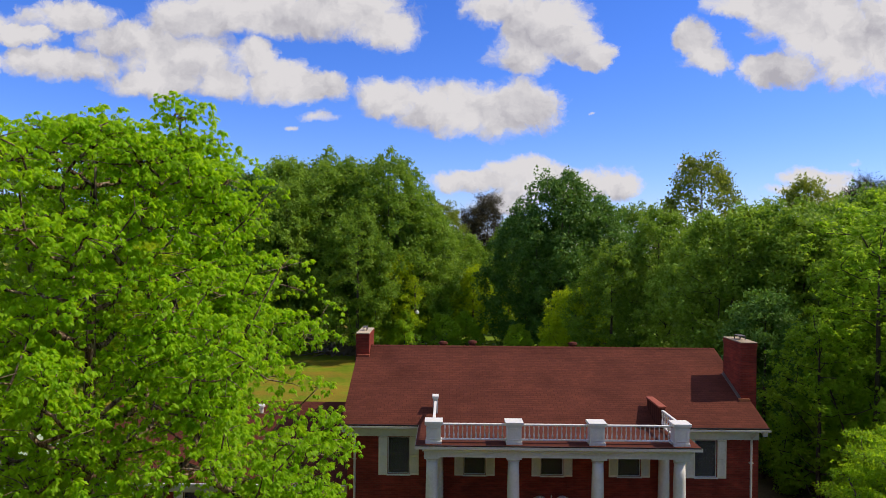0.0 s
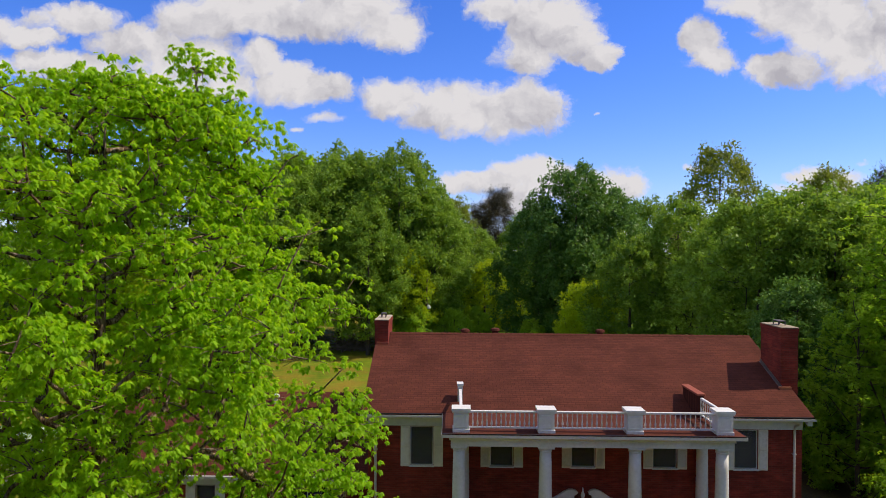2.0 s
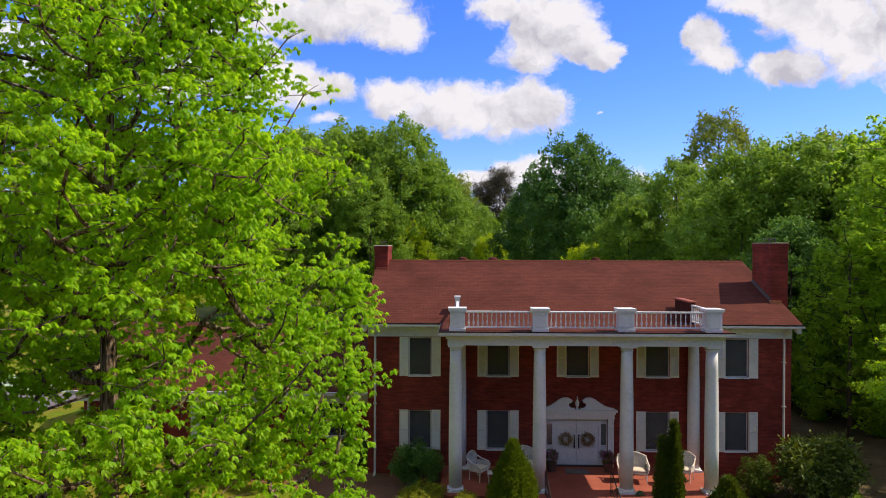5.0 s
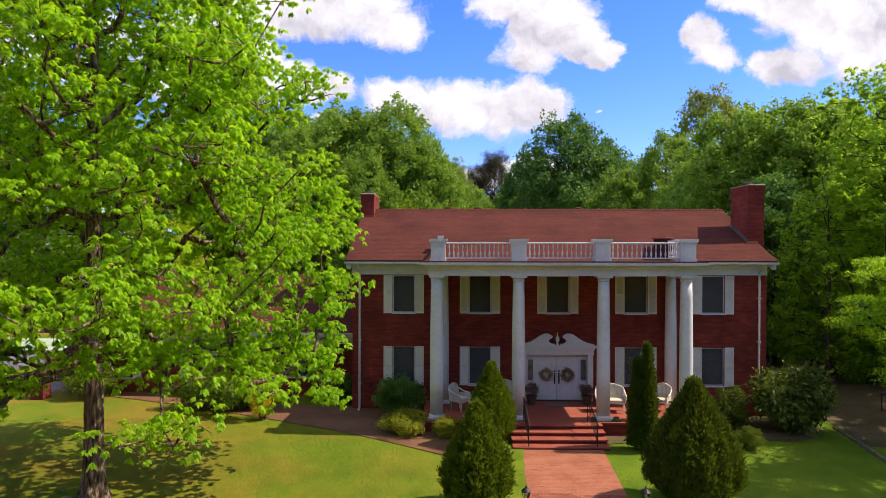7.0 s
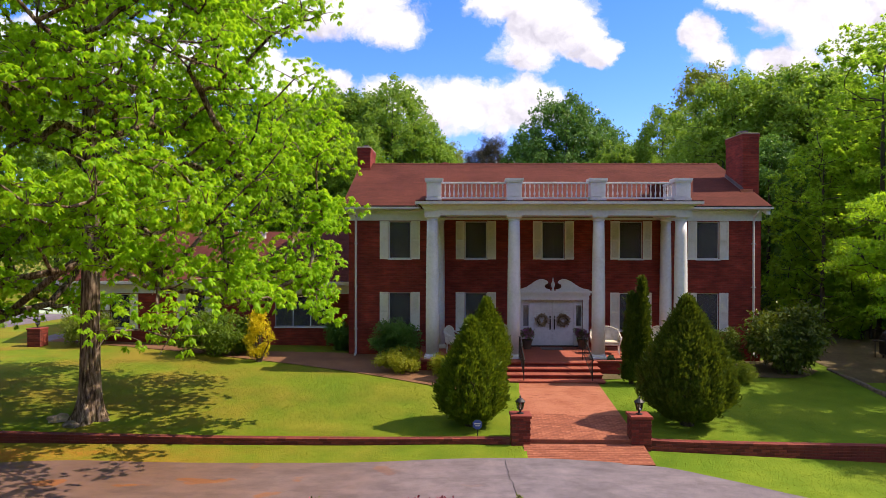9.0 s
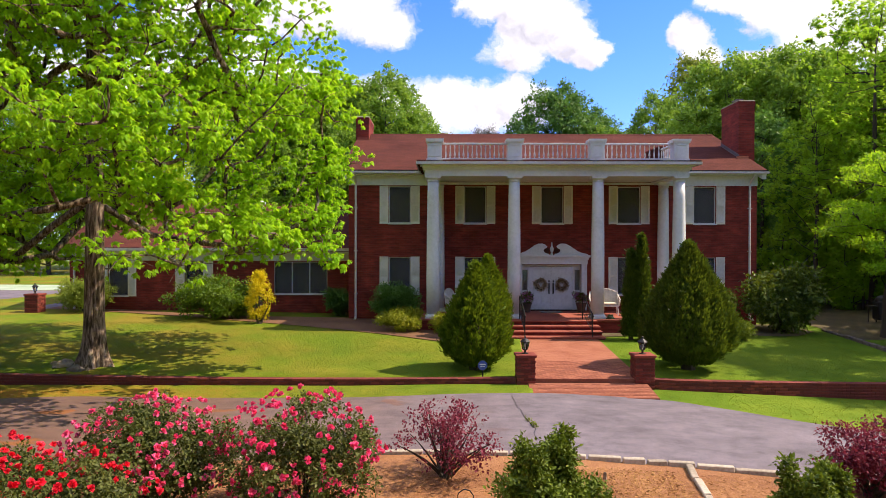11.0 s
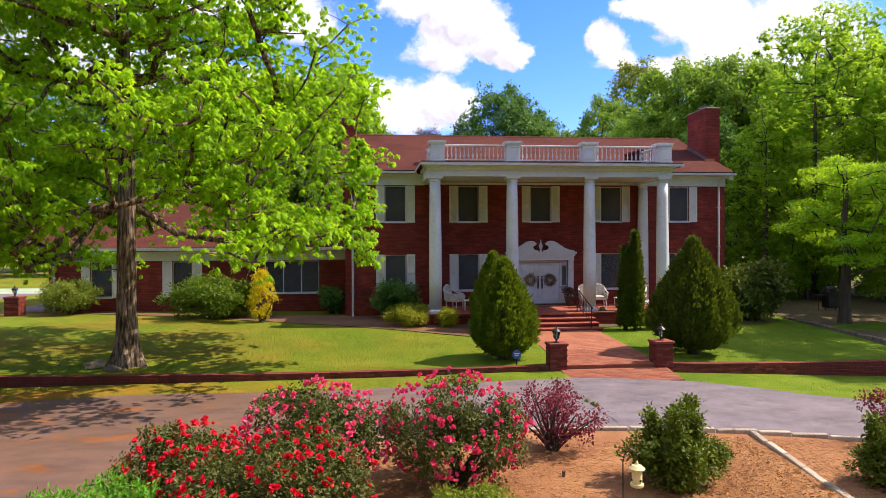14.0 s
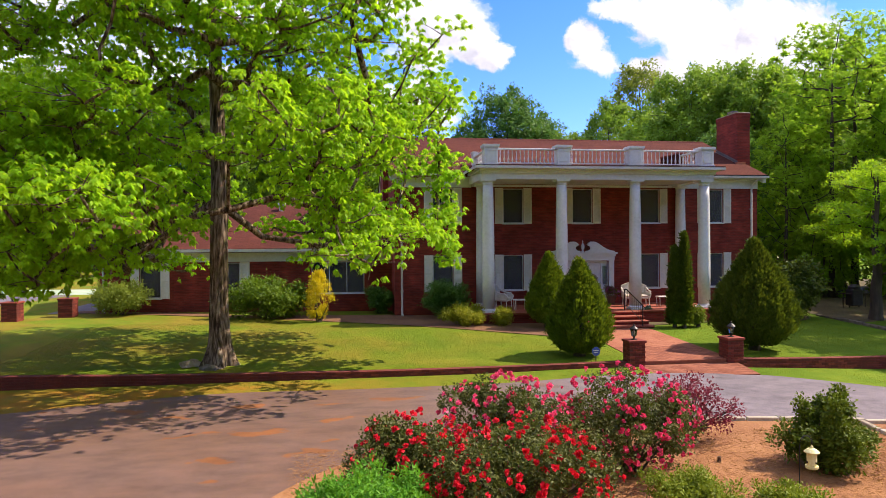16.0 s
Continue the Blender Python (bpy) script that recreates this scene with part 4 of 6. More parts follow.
hpart("porch_roof", boxes((-1.54, 9.00, COL_Y - 0.62, 27.1, 6.535, 6.60)), SHINGLE)

# balustrade on the porch roof
BZ, BY = 6.605, 24.26
BAYS = ((-0.88, 2.12), (2.12, 5.21), (5.21, 8.34))
bal = hpart("balustrade", boxes((-0.58, 8.04, BY - 0.04, BY + 0.04, 6.70, 6.75)), WHITE, label="white turned wooden balustrade")
for a, b in BAYS:
    hpart("rail", boxes((a + 0.30, b - 0.30, BY - 0.055, BY + 0.055, 7.25, 7.32), bevel=0.012), WHITE, bal)
for x in (-0.88, 8.34):
    hpart("rail", boxes((x - 0.055, x + 0.055, BY + 0.29, 27.38 if x < 0 else 26.26, 7.32, 7.40), bevel=0.012), WHITE, bal)
    hpart("rail", boxes((x - 0.04, x + 0.04, BY + 0.29, 26.9 if x < 0 else 26.26, 6.72, 6.77)), WHITE, bal)
for x in (-0.88, 2.12, 5.21, 8.34):
    bm = boxes((x - 0.27, x + 0.27, BY - 0.25, BY + 0.25, BZ + 0.10, 7.30), (x - 0.30, x + 0.30, BY - 0.28, BY + 0.28, BZ, BZ + 0.10), (x - 0.31, x + 0.31, BY - 0.29, BY + 0.29, 7.30, 7.35), (x - 0.335, x + 0.335, BY - 0.315, BY + 0.315, 7.35, 7.44))
    ped = hpart("pedestal", bm, WHITE, bal)
    w = 0.17
    hpart("pedestal_panel", boxes((x - w - 0.03, x + w + 0.03, BY - 0.272, BY - 0.2505, BZ + 0.17, BZ + 0.20), (x - w - 0.03, x + w + 0.03, BY - 0.272, BY - 0.2505, 7.20, 7.23),
                                  (x - w - 0.03, x - w, BY - 0.272, BY - 0.2505, BZ + 0.20, 7.20), (x + w, x + w + 0.03, BY - 0.272, BY - 0.2505, BZ + 0.20, 7.20)), WHITE, bal)
spin = [(0.022, 0.0), (0.022, 0.05), (0.034, 0.09), (0.036, 0.14), (0.018, 0.24), (0.015, 0.30), (0.026, 0.40), (0.022, 0.44), (0.022, 0.50)]
spin_me = bm_mesh("spindle", lathe(bmesh.new(), spin, n=8))
spin_me.materials.append(WHITE)
spots = [(a + 0.42 + (b - a - 0.84) * k / 13, BY) for a, b in BAYS for k in range(14)]
spots += [(x, BY + 0.5 + 0.22 * k) for x, n in ((-0.88, 10), (8.34, 8)) for k in range(n)]
for x, y in spots:
    s = part("spindle", spin_me, None, bal)
    s.location = (x - HX, y - HY, 6.75 - HZ)
    if y > BY + 0.1:
        s.scale.z = 1.14
hpart("rail_end", boxes((-0.98, -0.78, 27.40, 27.80, 6.85, 7.52), (-1.01, -0.75, 27.36, 27.84, 7.52, 7.60)), WHITE, bal)
hpart("rail_end", boxes((8.24, 8.46, 26.32, 28.00, 6.602, 7.46)), SHINGLE, bal, "shingle-clad end block of the side rail")
hpart("end_cap", boxes((8.19, 8.51, 26.27, 28.05, 7.461, 7.54), bevel=0.015), TERRACE, bal, "weathered red cap")

# ---- single-storey wing ----
WF, W_L = 29.3, -17.55
WH = [(-15.8, -14.9, 1.12, 2.68), (-12.3, -11.46, 1.12, 2.68), (-8.25, -5.83, 1.22, 2.68)]
hpart("wing_wall", front_wall(W_L, WALL_L, 0.0, 3.2, WF, WH), BRICK)
hpart("wing_end_wall", boxes((W_L, W_L + TH, WF + TH, 39.5, 0.0, 3.1), (W_L + TH, WALL_L, 39.5 - TH, 39.5, 0, 3.1)), BRICK)
# the same added dark sheet behind the wing windows
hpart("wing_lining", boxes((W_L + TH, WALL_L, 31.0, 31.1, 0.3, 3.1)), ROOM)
wing_roof = hpart("wing_roof", roof_shell(-17.95, WALL_L - 0.003, 28.75, 3.32, 34.5, 5.62, 40.2, 3.32), SHINGLE)
bm = bmesh.new()
prism(bm, [(WF + 0.02, 3.1), (34.5, 5.45), (39.5, 3.1)], W_L, W_L + 0.2)
for v in bm.verts:
    v.co = Vector((v.co.y, v.co.x, v.co.z))
bmesh.ops.recalc_face_normals(bm, faces=bm.faces)
hpart("wing_gable", bm, BRICK)
hpart("wing_fascia", boxes((-17.9, WALL_L - 0.01, WF - 0.05, WF - 0.003, 2.72, 3.14), (-17.9, WALL_L - 0.01, 28.80, WF - 0.055, 3.10, 3.14)), WHITE)
hpart("wing_gutter", boxes((-17.95, WALL_L - 0.02, 28.64, 28.745, 3.17, 3.30)), GUTTER)
hpart("wing_downspout", tube(bmesh.new(), [(-17.3, 28.72, 3.18), (-17.3, WF - 0.08, 2.9), (-17.3, WF - 0.08, 0.5), (-17.3, WF - 0.3, 0.42)], 0.05, 8), GUTTER)
hpart("vent_pipe", lathe(bmesh.new(), [(0.12, -0.5), (0.12, 0.22), (0.20, 0.24), (0.20, 0.34), (0.05, 0.42)], (-10.0, 33.6, 5.3), 14), WHITE, wing_roof)
window(*WH[0], WF)
window(*WH[1], WF, 0.42)
window(*WH[2], WF, 0.0, cols=3)


# ---- plants ----
def unit(a):
    return a / np.maximum(1e-9, np.linalg.norm(a, axis=-1, keepdims=True))


def leaves(name, P, A, N, L, W, single=False):
    """Small leaves, folded along the middle (single: a plain blade, for crowns far off): base points, axes, rough normals, lengths, widths."""
    A = unit(A)
    S = unit(np.cross(A, N))
    N = np.cross(S, A)
    L, W = np.broadcast_to(L, len(P))[:, None], np.broadcast_to(W, len(P))[:, None]
    if single:
        v = np.stack([P - S * W * 0.5, P + S * W * 0.5, P + A * L], 1).reshape(-1, 3)
        return raw_mesh(name, v, np.arange(len(v)).reshape(-1, 3))
    v = np.stack([P, P + A * L * 0.45 + S * W * 0.5 + N * W * 0.22, P + A * L, P + A * L * 0.45 - S * W * 0.5 + N * W * 0.22], 1).reshape(-1, 3)
    i = 4 * np.arange(len(P))[:, None]
    f = np.stack([i + [0, 2, 1], i + [0, 3, 2]], 1).reshape(-1, 3)
    return raw_mesh(name, v, f)


def tufts(rng, clumps, per, n_leaf, size, droop, up=0.35, slim=0.42, spread=0.55, core=0.0, habit="loose"):
    """Leaves in tufts on the outside of round clumps: rows of centre and radii."""
    C = np.array([c[:3] for c in clumps])
    R = np.array([c[3:6] for c in clumps])
    k = np.repeat(np.arange(len(C)), per)
    d = unit(rng.normal(size=(len(k), 3)) + [0, 0, up])
    rad = 1 - np.abs(rng.normal(size=(len(k), 1))) * 0.22
    if core:
        rad = np.where(rng.random((len(k), 1)) < core, rng.random((len(k), 1)), rad)
    if habit == "crown":
        rad = 0.86 + 0.17 * rng.normal(size=(len(k), 1))
    T = C[k] + d * R[k] * rad
    j = np.repeat(np.arange(len(T)), n_leaf)
    if habit == "whorl":
        # leaves hang outwards round the tip of a twig, like a small umbrella
        A = unit(unit(rng.normal(size=(len(j), 3)) * [1, 1, 0.35]) + d[j] * 0.35 + [0, 0, -droop])
        P = T[j] + rng.normal(size=(len(j), 3)) * size * spread * 0.35
        N = unit(d[j] * 0.5 + [0, 0, 1.0] + A * [0.6, 0.6, 0] + rng.normal(size=(len(j), 3)) * 0.25)
        L = size * rng.uniform(0.7, 1.25, len(j)) * rng.uniform(0.8, 1.2, len(T))[j]
        return P, A, N, L, L * slim
    if habit == "crown":
        # small blades that face outwards all over the clump, in no order
        A = unit(rng.normal(size=(len(j), 3)) + d[j] * 0.25 + [0, 0, -droop])
        P = T[j] + rng.normal(size=(len(j), 3)) * size * spread
        N = unit(d[j] * 0.9 + [0, 0, 0.45] + rng.normal(size=(len(j), 3)) * 0.55)
        L = size * rng.uniform(0.6, 1.4, len(j))
        return P, A, N, L, L * slim
    A = unit(rng.normal(size=(len(j), 3)) + d[j] * 0.8 + [0, 0, -droop])
    P = T[j] + A * size * 0.15 + rng.normal(size=(len(j), 3)) * size * spread
    N = unit(d[j] + [0, 0, 0.8] + rng.normal(size=(len(j), 3)) * 0.45)
    L = size * rng.uniform(0.7, 1.25, len(j))
    return P, A, N, L, L * slim


def limb_mesh(name, limbs, n=7, seg=6):
    """Tapered branches: rows of start, end, radius at start and end, sag upwards."""
    V, F, o = [], [], 0
    for a, b, r0, r1, lift in limbs:
        a, b = np.array(a, float), np.array(b, float)
        mid = (a + b) / 2 + np.array([0, 0, lift])
        t = np.linspace(0, 1, seg)[:, None]
        p = (1 - t) ** 2 * a + 2 * t * (1 - t) * mid + t * t * b
        d = unit(np.gradient(p, axis=0))
        s = unit(np.cross(d, [0.31, 0.87, 0.11] if abs(d[0][2]) > 0.7 else [0, 0, 1.0]))
        u = np.cross(s, d)
        ang = np.linspace(0, 2 * math.pi, n, endpoint=False)
        r = r0 + (r1 - r0) * t
        ring = p[:, None, :] + r[:, :, None] * (np.cos(ang)[None, :, None] * s[:, None, :] + np.sin(ang)[None, :, None] * u[:, None, :])
        V.append(ring.reshape(-1, 3))
        i = o + np.arange(seg * n).reshape(seg, n)
        F.append(np.stack([i[:-1], np.roll(i[:-1], -1, 1), np.roll(i[1:], -1, 1), i[1:]], -1).reshape(-1, 4))
        o += seg * n
    return raw_mesh(name, np.concatenate(V), np.concatenate(F))


def trunk_mesh(name, path, radii, n=14, flare=0.0, rings=0):
    """A trunk with a root flare; with rings it is finely divided, for ridges and furrows in the bark."""
    bm = bmesh.new()
    z0 = path[0][2]
    if rings:
        zs = [p[2] for p in path]
        z = z0 + (zs[-1] - z0) * np.linspace(0, 1, rings) ** 1.7
        radii = np.interp(z, zs, radii)
        path = [(float(np.interp(q, zs, [p[0] for p in path])), float(np.interp(q, zs, [p[1] for p in path])), float(q)) for q in z]
    tube(bm, path, [float(r) for r in radii], n)
    for v in bm.verts:
        c = min(path, key=lambda p: abs(p[2] - v.co.z))
        c = Vector((c[0], c[1], v.co.z))
        a = math.atan2(v.co.y - c.y, v.co.x - c.x)
        h = max(0.0, v.co.z - z0)
        k = 1 + flare * math.exp(-h / 0.45) * (0.55 + 0.45 * math.cos(5 * a + 0.7)) + 0.05 * math.sin(3 * a + h) * math.exp(-h / 3)
        if rings:
            w = a + 0.25 * noise.noise(Vector((math.cos(a), math.sin(a), h * 0.9)))
            k += 0.055 * abs(math.sin(8.5 * w)) + 0.05 * noise.noise(Vector((5 * math.cos(a), 5 * math.sin(a), h * 1.7)))
        v.co = c + (v.co - c) * k
    return bm_mesh(name, bm)


def clump_crown(rng, n, profile, z0, z1, size, inner=0.35):
    """Clump centres inside an uneven crown: its radius follows profile(0..1), with bulges, hollows and a few shoots."""
    out = []
    p = rng.uniform(0, 6.28, 4)
    for k in range(n):
        t = rng.random()
        a = rng.random() * 2 * math.pi
        lump = 1 + 0.15 * math.sin(2 * a + 5 * t + p[0]) + 0.12 * math.sin(5 * a - 9 * t + p[1]) + 0.10 * math.sin(9 * a + 17 * t + p[2])
        z = z0 + (z1 - z0) * t * (1 + 0.05 * math.sin(3 * a + p[3]) * t) + rng.normal() * 0.25
        r = profile(t) * lump * math.sqrt(inner + (1 - inner) * rng.random())
        s = size * rng.uniform(0.5, 1.45)
        out.append((r * math.cos(a), r * math.sin(a), z, s, s, s * 0.72))
    return out


def grow(rng, clumps, trunk_r, height, fork):
    """Limbs that branch from the trunk out to every clump: each one leaves the nearest bough further in."""
    C = np.array([c[:3] for c in clumps])
    top = height * 0.92
    P = [np.array([0.05 * math.sin(z), 0.05 * math.cos(z), z]) for z in np.arange(fork, top, max(0.5, (top - fork) / 18))]
    parent, base = [-1] * len(P), len(P)
    for k in np.argsort(np.hypot(C[:, 0], C[:, 1]) + 0.15 * C[:, 2]):
        c, Q = C[k], np.array(P)
        d = np.linalg.norm(Q - c, axis=1)
        level = np.maximum(0.0, Q[:, 2] + 0.30 * d - c[2])
        b = int(np.argmin(d + 0.9 * level + 0.8 * np.maximum(0.0, np.hypot(Q[:, 0], Q[:, 1]) - math.hypot(c[0], c[1]))))
        mid = Q[b] * 0.5 + c * 0.5 + rng.normal(size=3) * 0.07 * d[b] + np.array([0, 0, -0.06 * d[b]])
        P += [mid, c - np.array([0, 0, 0.15 * clumps[k][5]])]
        parent += [b, len(P) - 2]
    load = np.zeros(len(P))
    for k in range(len(P) - 1, base - 1, -1):
        load[k] += 0.5
        load[parent[k]] += load[k]
    r = np.minimum(0.010 + 0.0115 * np.sqrt(load), trunk_r * 0.36)
    rows = [(P[k - 1], P[k], 0.03, 0.03, 0.0) for k in range(1, base)]
    for k in range(base, len(P)):
        q = parent[k]
        rows.append((P[q], P[k], min(r[q], r[k] * 1.35) if q >= base else r[k] * 1.15, r[k], 0.0))
    return rows, P, base


def tree(at, label, clumps, per, n_leaf, size, droop, leaf, bark, trunk_r, height, fork, slim=0.45, flare=0.3, core=0.1, group="", seed=1, spread=0.55, habit="loose", up=0.35, near=True):
    rng = np.random.default_rng(seed)
    t = thing("tree", at, label, "tree", group)
    path = [(0, 0, -0.15), (0.02, 0.0, 0.5), (0.0, 0.03, 1.4), (0.06, -0.02, height * 0.3), (-0.05, 0.05, height * 0.55), (0.1, 0.0, height * 0.8), (0.1, 0.05, height * 0.95)]
    part("trunk", trunk_mesh("trunk", path, [trunk_r * k for k in (1.15, 1.0, 0.92, 0.8, 0.55, 0.25, 0.06)], 52 if near else 8, flare, 46 if near else 0), bark, t, smooth=True)
    rows, P, base = grow(rng, clumps if near else clumps[::3], trunk_r, height, fork)
    if near:
        for c in clumps:
            for q in range(3):
                e = np.array(c[:3]) + unit(rng.normal(size=3)) * np.array(c[3:6]) * 0.85
                rows.append((np.array(c[:3]) - [0, 0, 0.15 * c[5]], e, 0.014, 0.005, 0.05))
    part("branchwork", limb_mesh("branchwork", rows, 6 if near else 4, 3 if near else 2), bark, t, smooth=True)
    part("crown", leaves("crown", *tufts(rng, clumps, per, n_leaf, size, droop, up, slim, spread, core, habit), single=not near), leaf, t)
    return t


OAK_LEAF = leaf_mat("spring_oak_leaf", (0.085, 0.205, 0.004), (0.280, 0.500, 0.010), (0.52, 0.82, 0.012), 0.50)
# wood, dark, airy and olive leaves: blue raised in the colour for distance haze
WOOD_LEAF = leaf_mat("woodland_leaf", (0.060, 0.140, 0.012), (0.250, 0.410, 0.045), (0.34, 0.54, 0.04), 0.34)
DARK_LEAF = leaf_mat("dark_woodland_leaf", (0.034, 0.100, 0.014), (0.150, 0.300, 0.060), (0.18, 0.36, 0.04), 0.30)
LIGHT_LEAF = leaf_mat("light_spring_leaf", (0.110, 0.190, 0.005), (0.340, 0.450, 0.012), (0.60, 0.78, 0.012), 0.46)
AIRY_LEAF = leaf_mat("airy_spring_leaf", (0.085, 0.190, 0.014), (0.310, 0.480, 0.040), (0.54, 0.80, 0.04), 0.50)
DOGWOOD_LEAF = leaf_mat("layered_tree_leaf", (0.075, 0.190, 0.008), (0.260, 0.470, 0.016), (0.50, 0.78, 0.015), 0.46)
GREY_LEAF = leaf_mat("olive_spring_leaf", (0.085, 0.130, 0.018), (0.215, 0.280, 0.042), (0.34, 0.42, 0.04), 0.42)
PINE_LEAF = leaf_mat("brown_green_needle", (0.030, 0.028, 0.014), (0.070, 0.060, 0.028), (0.05, 0.05, 0.02), 0.15)


def dome(t):
    return 0.35 + 0.65 * math.sin(math.pi * min(1.0, 0.18 + 0.82 * t) ** 1.0) if t < 0.5 else math.sqrt(max(0.02, 1 - ((t - 0.45) / 0.56) ** 2))


# the great oak on the lawn
OAK = (-10.15, 17.45, lawn(-10.15, 17.45))
rng = np.random.default_rng(11)
oak_clumps = []
ENVELOPE = ((2.3, 6.4), (4.0, 7.6), (6.0, 7.7), (8.0, 7.3), (10.0, 7.1), (12.2, 6.8), (14.0, 6.3), (15.0, 5.7), (16.1, 4.5), (17.0, 3.2), (17.8, 1.7))


def oak_radius(z):
    return float(np.interp(z, [q[0] for q in ENVELOPE], [q[1] for q in ENVELOPE]))


def oak_clump(x, y, z, s):
    """Add a clump of twigs, but for a gap on the south side of the crown through which the trunk shows."""
    a = math.degrees(math.atan2(y, x))
    if 2.4 < z < 8.0 and abs(a + 71) < 9 + 4 / max(0.6, math.hypot(x, y)) and rng.random() < 0.7:
        return
    oak_clumps.append((x, y, z, s, s, s * 0.55))


for k in range(195):
    z = rng.uniform(2.9, 17.0) if k < 145 else rng.uniform(2.8, 6.5)
    R, a, s = oak_radius(z), rng.random() * 2 * math.pi if k < 145 else rng.uniform(1.8, 4.5), rng.uniform(0.9, 1.5)
    r = max(0.3, R - s * 0.8) * math.sqrt(rng.uniform(0.30, 1.0))
    z = max(z, 3.7) if math.cos(a) > 0 else z
    for q in range(int(rng.integers(4, 7))):
        e = unit(rng.normal(size=3)) * s * rng.uniform(0.4, 1.0) * np.array([1, 1, 0.7])
        oak_clump(r * math.cos(a) + e[0], r * math.sin(a) + e[1], max(2.5, z + e[2] - 0.05 * max(0.0, r - 3)), rng.uniform(0.55, 0.95))
for k in range(400):
    z = rng.uniform(5.5, 16.8) if k < 330 else rng.uniform(8.0, 16.0)
    r, a = oak_radius(z) * rng.uniform(0.12, 0.9), rng.random() * 2 * math.pi
    oak_clump(r * math.cos(a), r * math.sin(a), z, rng.uniform(0.6, 1.0))
# a hanging spray at the east end of the lowest boughs
for z in np.arange(2.9, 6.2, 0.3):
    oak_clump(6.3 + rng.normal() * 0.25, 0.1 + rng.normal() * 0.3, z, rng.uniform(0.32, 0.5))
tree(OAK, "large spreading oak with bright lime-green spring leaves", oak_clumps, 26, 13, 0.125, 1.1, OAK_LEAF, BARK, 0.265, 17.4, 4.6, slim=0.50, flare=1.35, core=0.22, seed=5, spread=0.5, habit="whorl", up=0.6)

# trees of the wood: a few kinds, then copies
def kind(seed, n, prof, z0, z1, rad, size, per, nl, ls, leaf, fork, label, bark=BARK_FAR, tr=0.28, slim=0.8, core=0.12, habit="crown", up=0.45, droop=0.1, near=False):
    """A woodland tree with a crown of many clumps."""
    r = np.random.default_rng(seed)
    cl = clump_crown(r, n, lambda t: rad * prof(t), z0, z1, size, inner=0.4)
    return tree((0, 0, 0), label, cl, per, nl, ls, droop, leaf, bark, tr, z1 * 0.98, fork, slim=slim, flare=0.1, core=core, group="trees of the wood", seed=seed, habit=habit, up=up, near=near, spread=0.8)


PROTO = {
    "mid": kind(21, 430, dome, 3.0, 20.5, 5.5, 0.64, 12, 6, 0.28, WOOD_LEAF, 5.0, "tall woodland tree in mid-green leaf"),
    "mid2": kind(22, 400, dome, 2.5, 20.0, 4.9, 0.62, 12, 6, 0.28, WOOD_LEAF, 4.0, "tall woodland tree in mid-green leaf"),
    "dark": kind(23, 400, dome, 2.0, 21.0, 5.8, 0.78, 15, 6, 0.29, DARK_LEAF, 4.0, "dense dark green woodland tree"),
    "light": kind(24, 330, dome, 2.0, 15.0, 4.5, 0.56, 14, 6, 0.24, LIGHT_LEAF, 3.0, "light green spring tree at the edge of the wood"),
    "grey": kind(25, 330, dome, 5.0, 22.5, 5.3, 0.62, 12, 6, 0.25, GREY_LEAF, 6.0, "tall thin-crowned tree with olive spring leaves", core=0.2, up=0.2),
    "pine": kind(26, 60, lambda t: 1.0 - 0.5 * t, 12.5, 21.0, 3.4, 0.9, 30, 10, 0.42, PINE_LEAF, 9.0, "tall pine with sparse brownish needles", slim=0.14),
    "airy": kind(28, 300, lambda t: 0.22 + 0.78 * dome(t), 2.2, 15.8, 4.2, 0.56, 14, 12, 0.16, AIRY_LEAF, 3.0, "tall airy tree in fresh yellow-green leaf", tr=0.22, slim=0.7, habit="whorl", up=0.6, droop=0.35),
    # coarse unseen tree, added only to keep low sky off the house front
    "screen": kind(29, 60, dome, 1.0, 19.0, 6.5, 2.4, 12, 5, 0.9, WOOD_LEAF, 4.0, "tall woodland tree in mid-green leaf"),
    "bush": kind(27, 110, dome, 0.3, 6.0, 2.5, 0.48, 17, 6, 0.20, AIRY_LEAF, 0.8, "light green sapling at the edge of the wood", tr=0.10),
}
# behind the house, towards the east
WOOD_EAST = [
    ("dark", 13.6, 81.0, 1.06), ("dark", 9.5, 84.0, 0.86), ("dark", 17.8, 82.0, 0.93),
    ("grey", 26.8, 70.5, 1.02), ("mid2", 19.5, 62.0, 0.84), ("mid", 15.0, 61.5, 0.66), ("mid", 24.0, 60.5, 0.78), ("mid2", 20.5, 56.0, 0.72),
    ("mid2", 30.5, 64.0, 0.87), ("grey", 36.0, 67.0, 0.90), ("mid", 35.0, 60.0, 0.86), ("mid2", 41.0, 62.0, 0.95), ("dark", 28.0, 54.0, 0.72), ("mid", 33.5, 50.0, 0.80),
    ("dark", 46.0, 70.0, 0.95), ("pine", 48.5, 76.0, 1.02), ("mid", 52.0, 68.0, 0.95), ("light", 12.5, 66.0, 0.66), ("mid", 27.0, 47.0, 0.72),
]
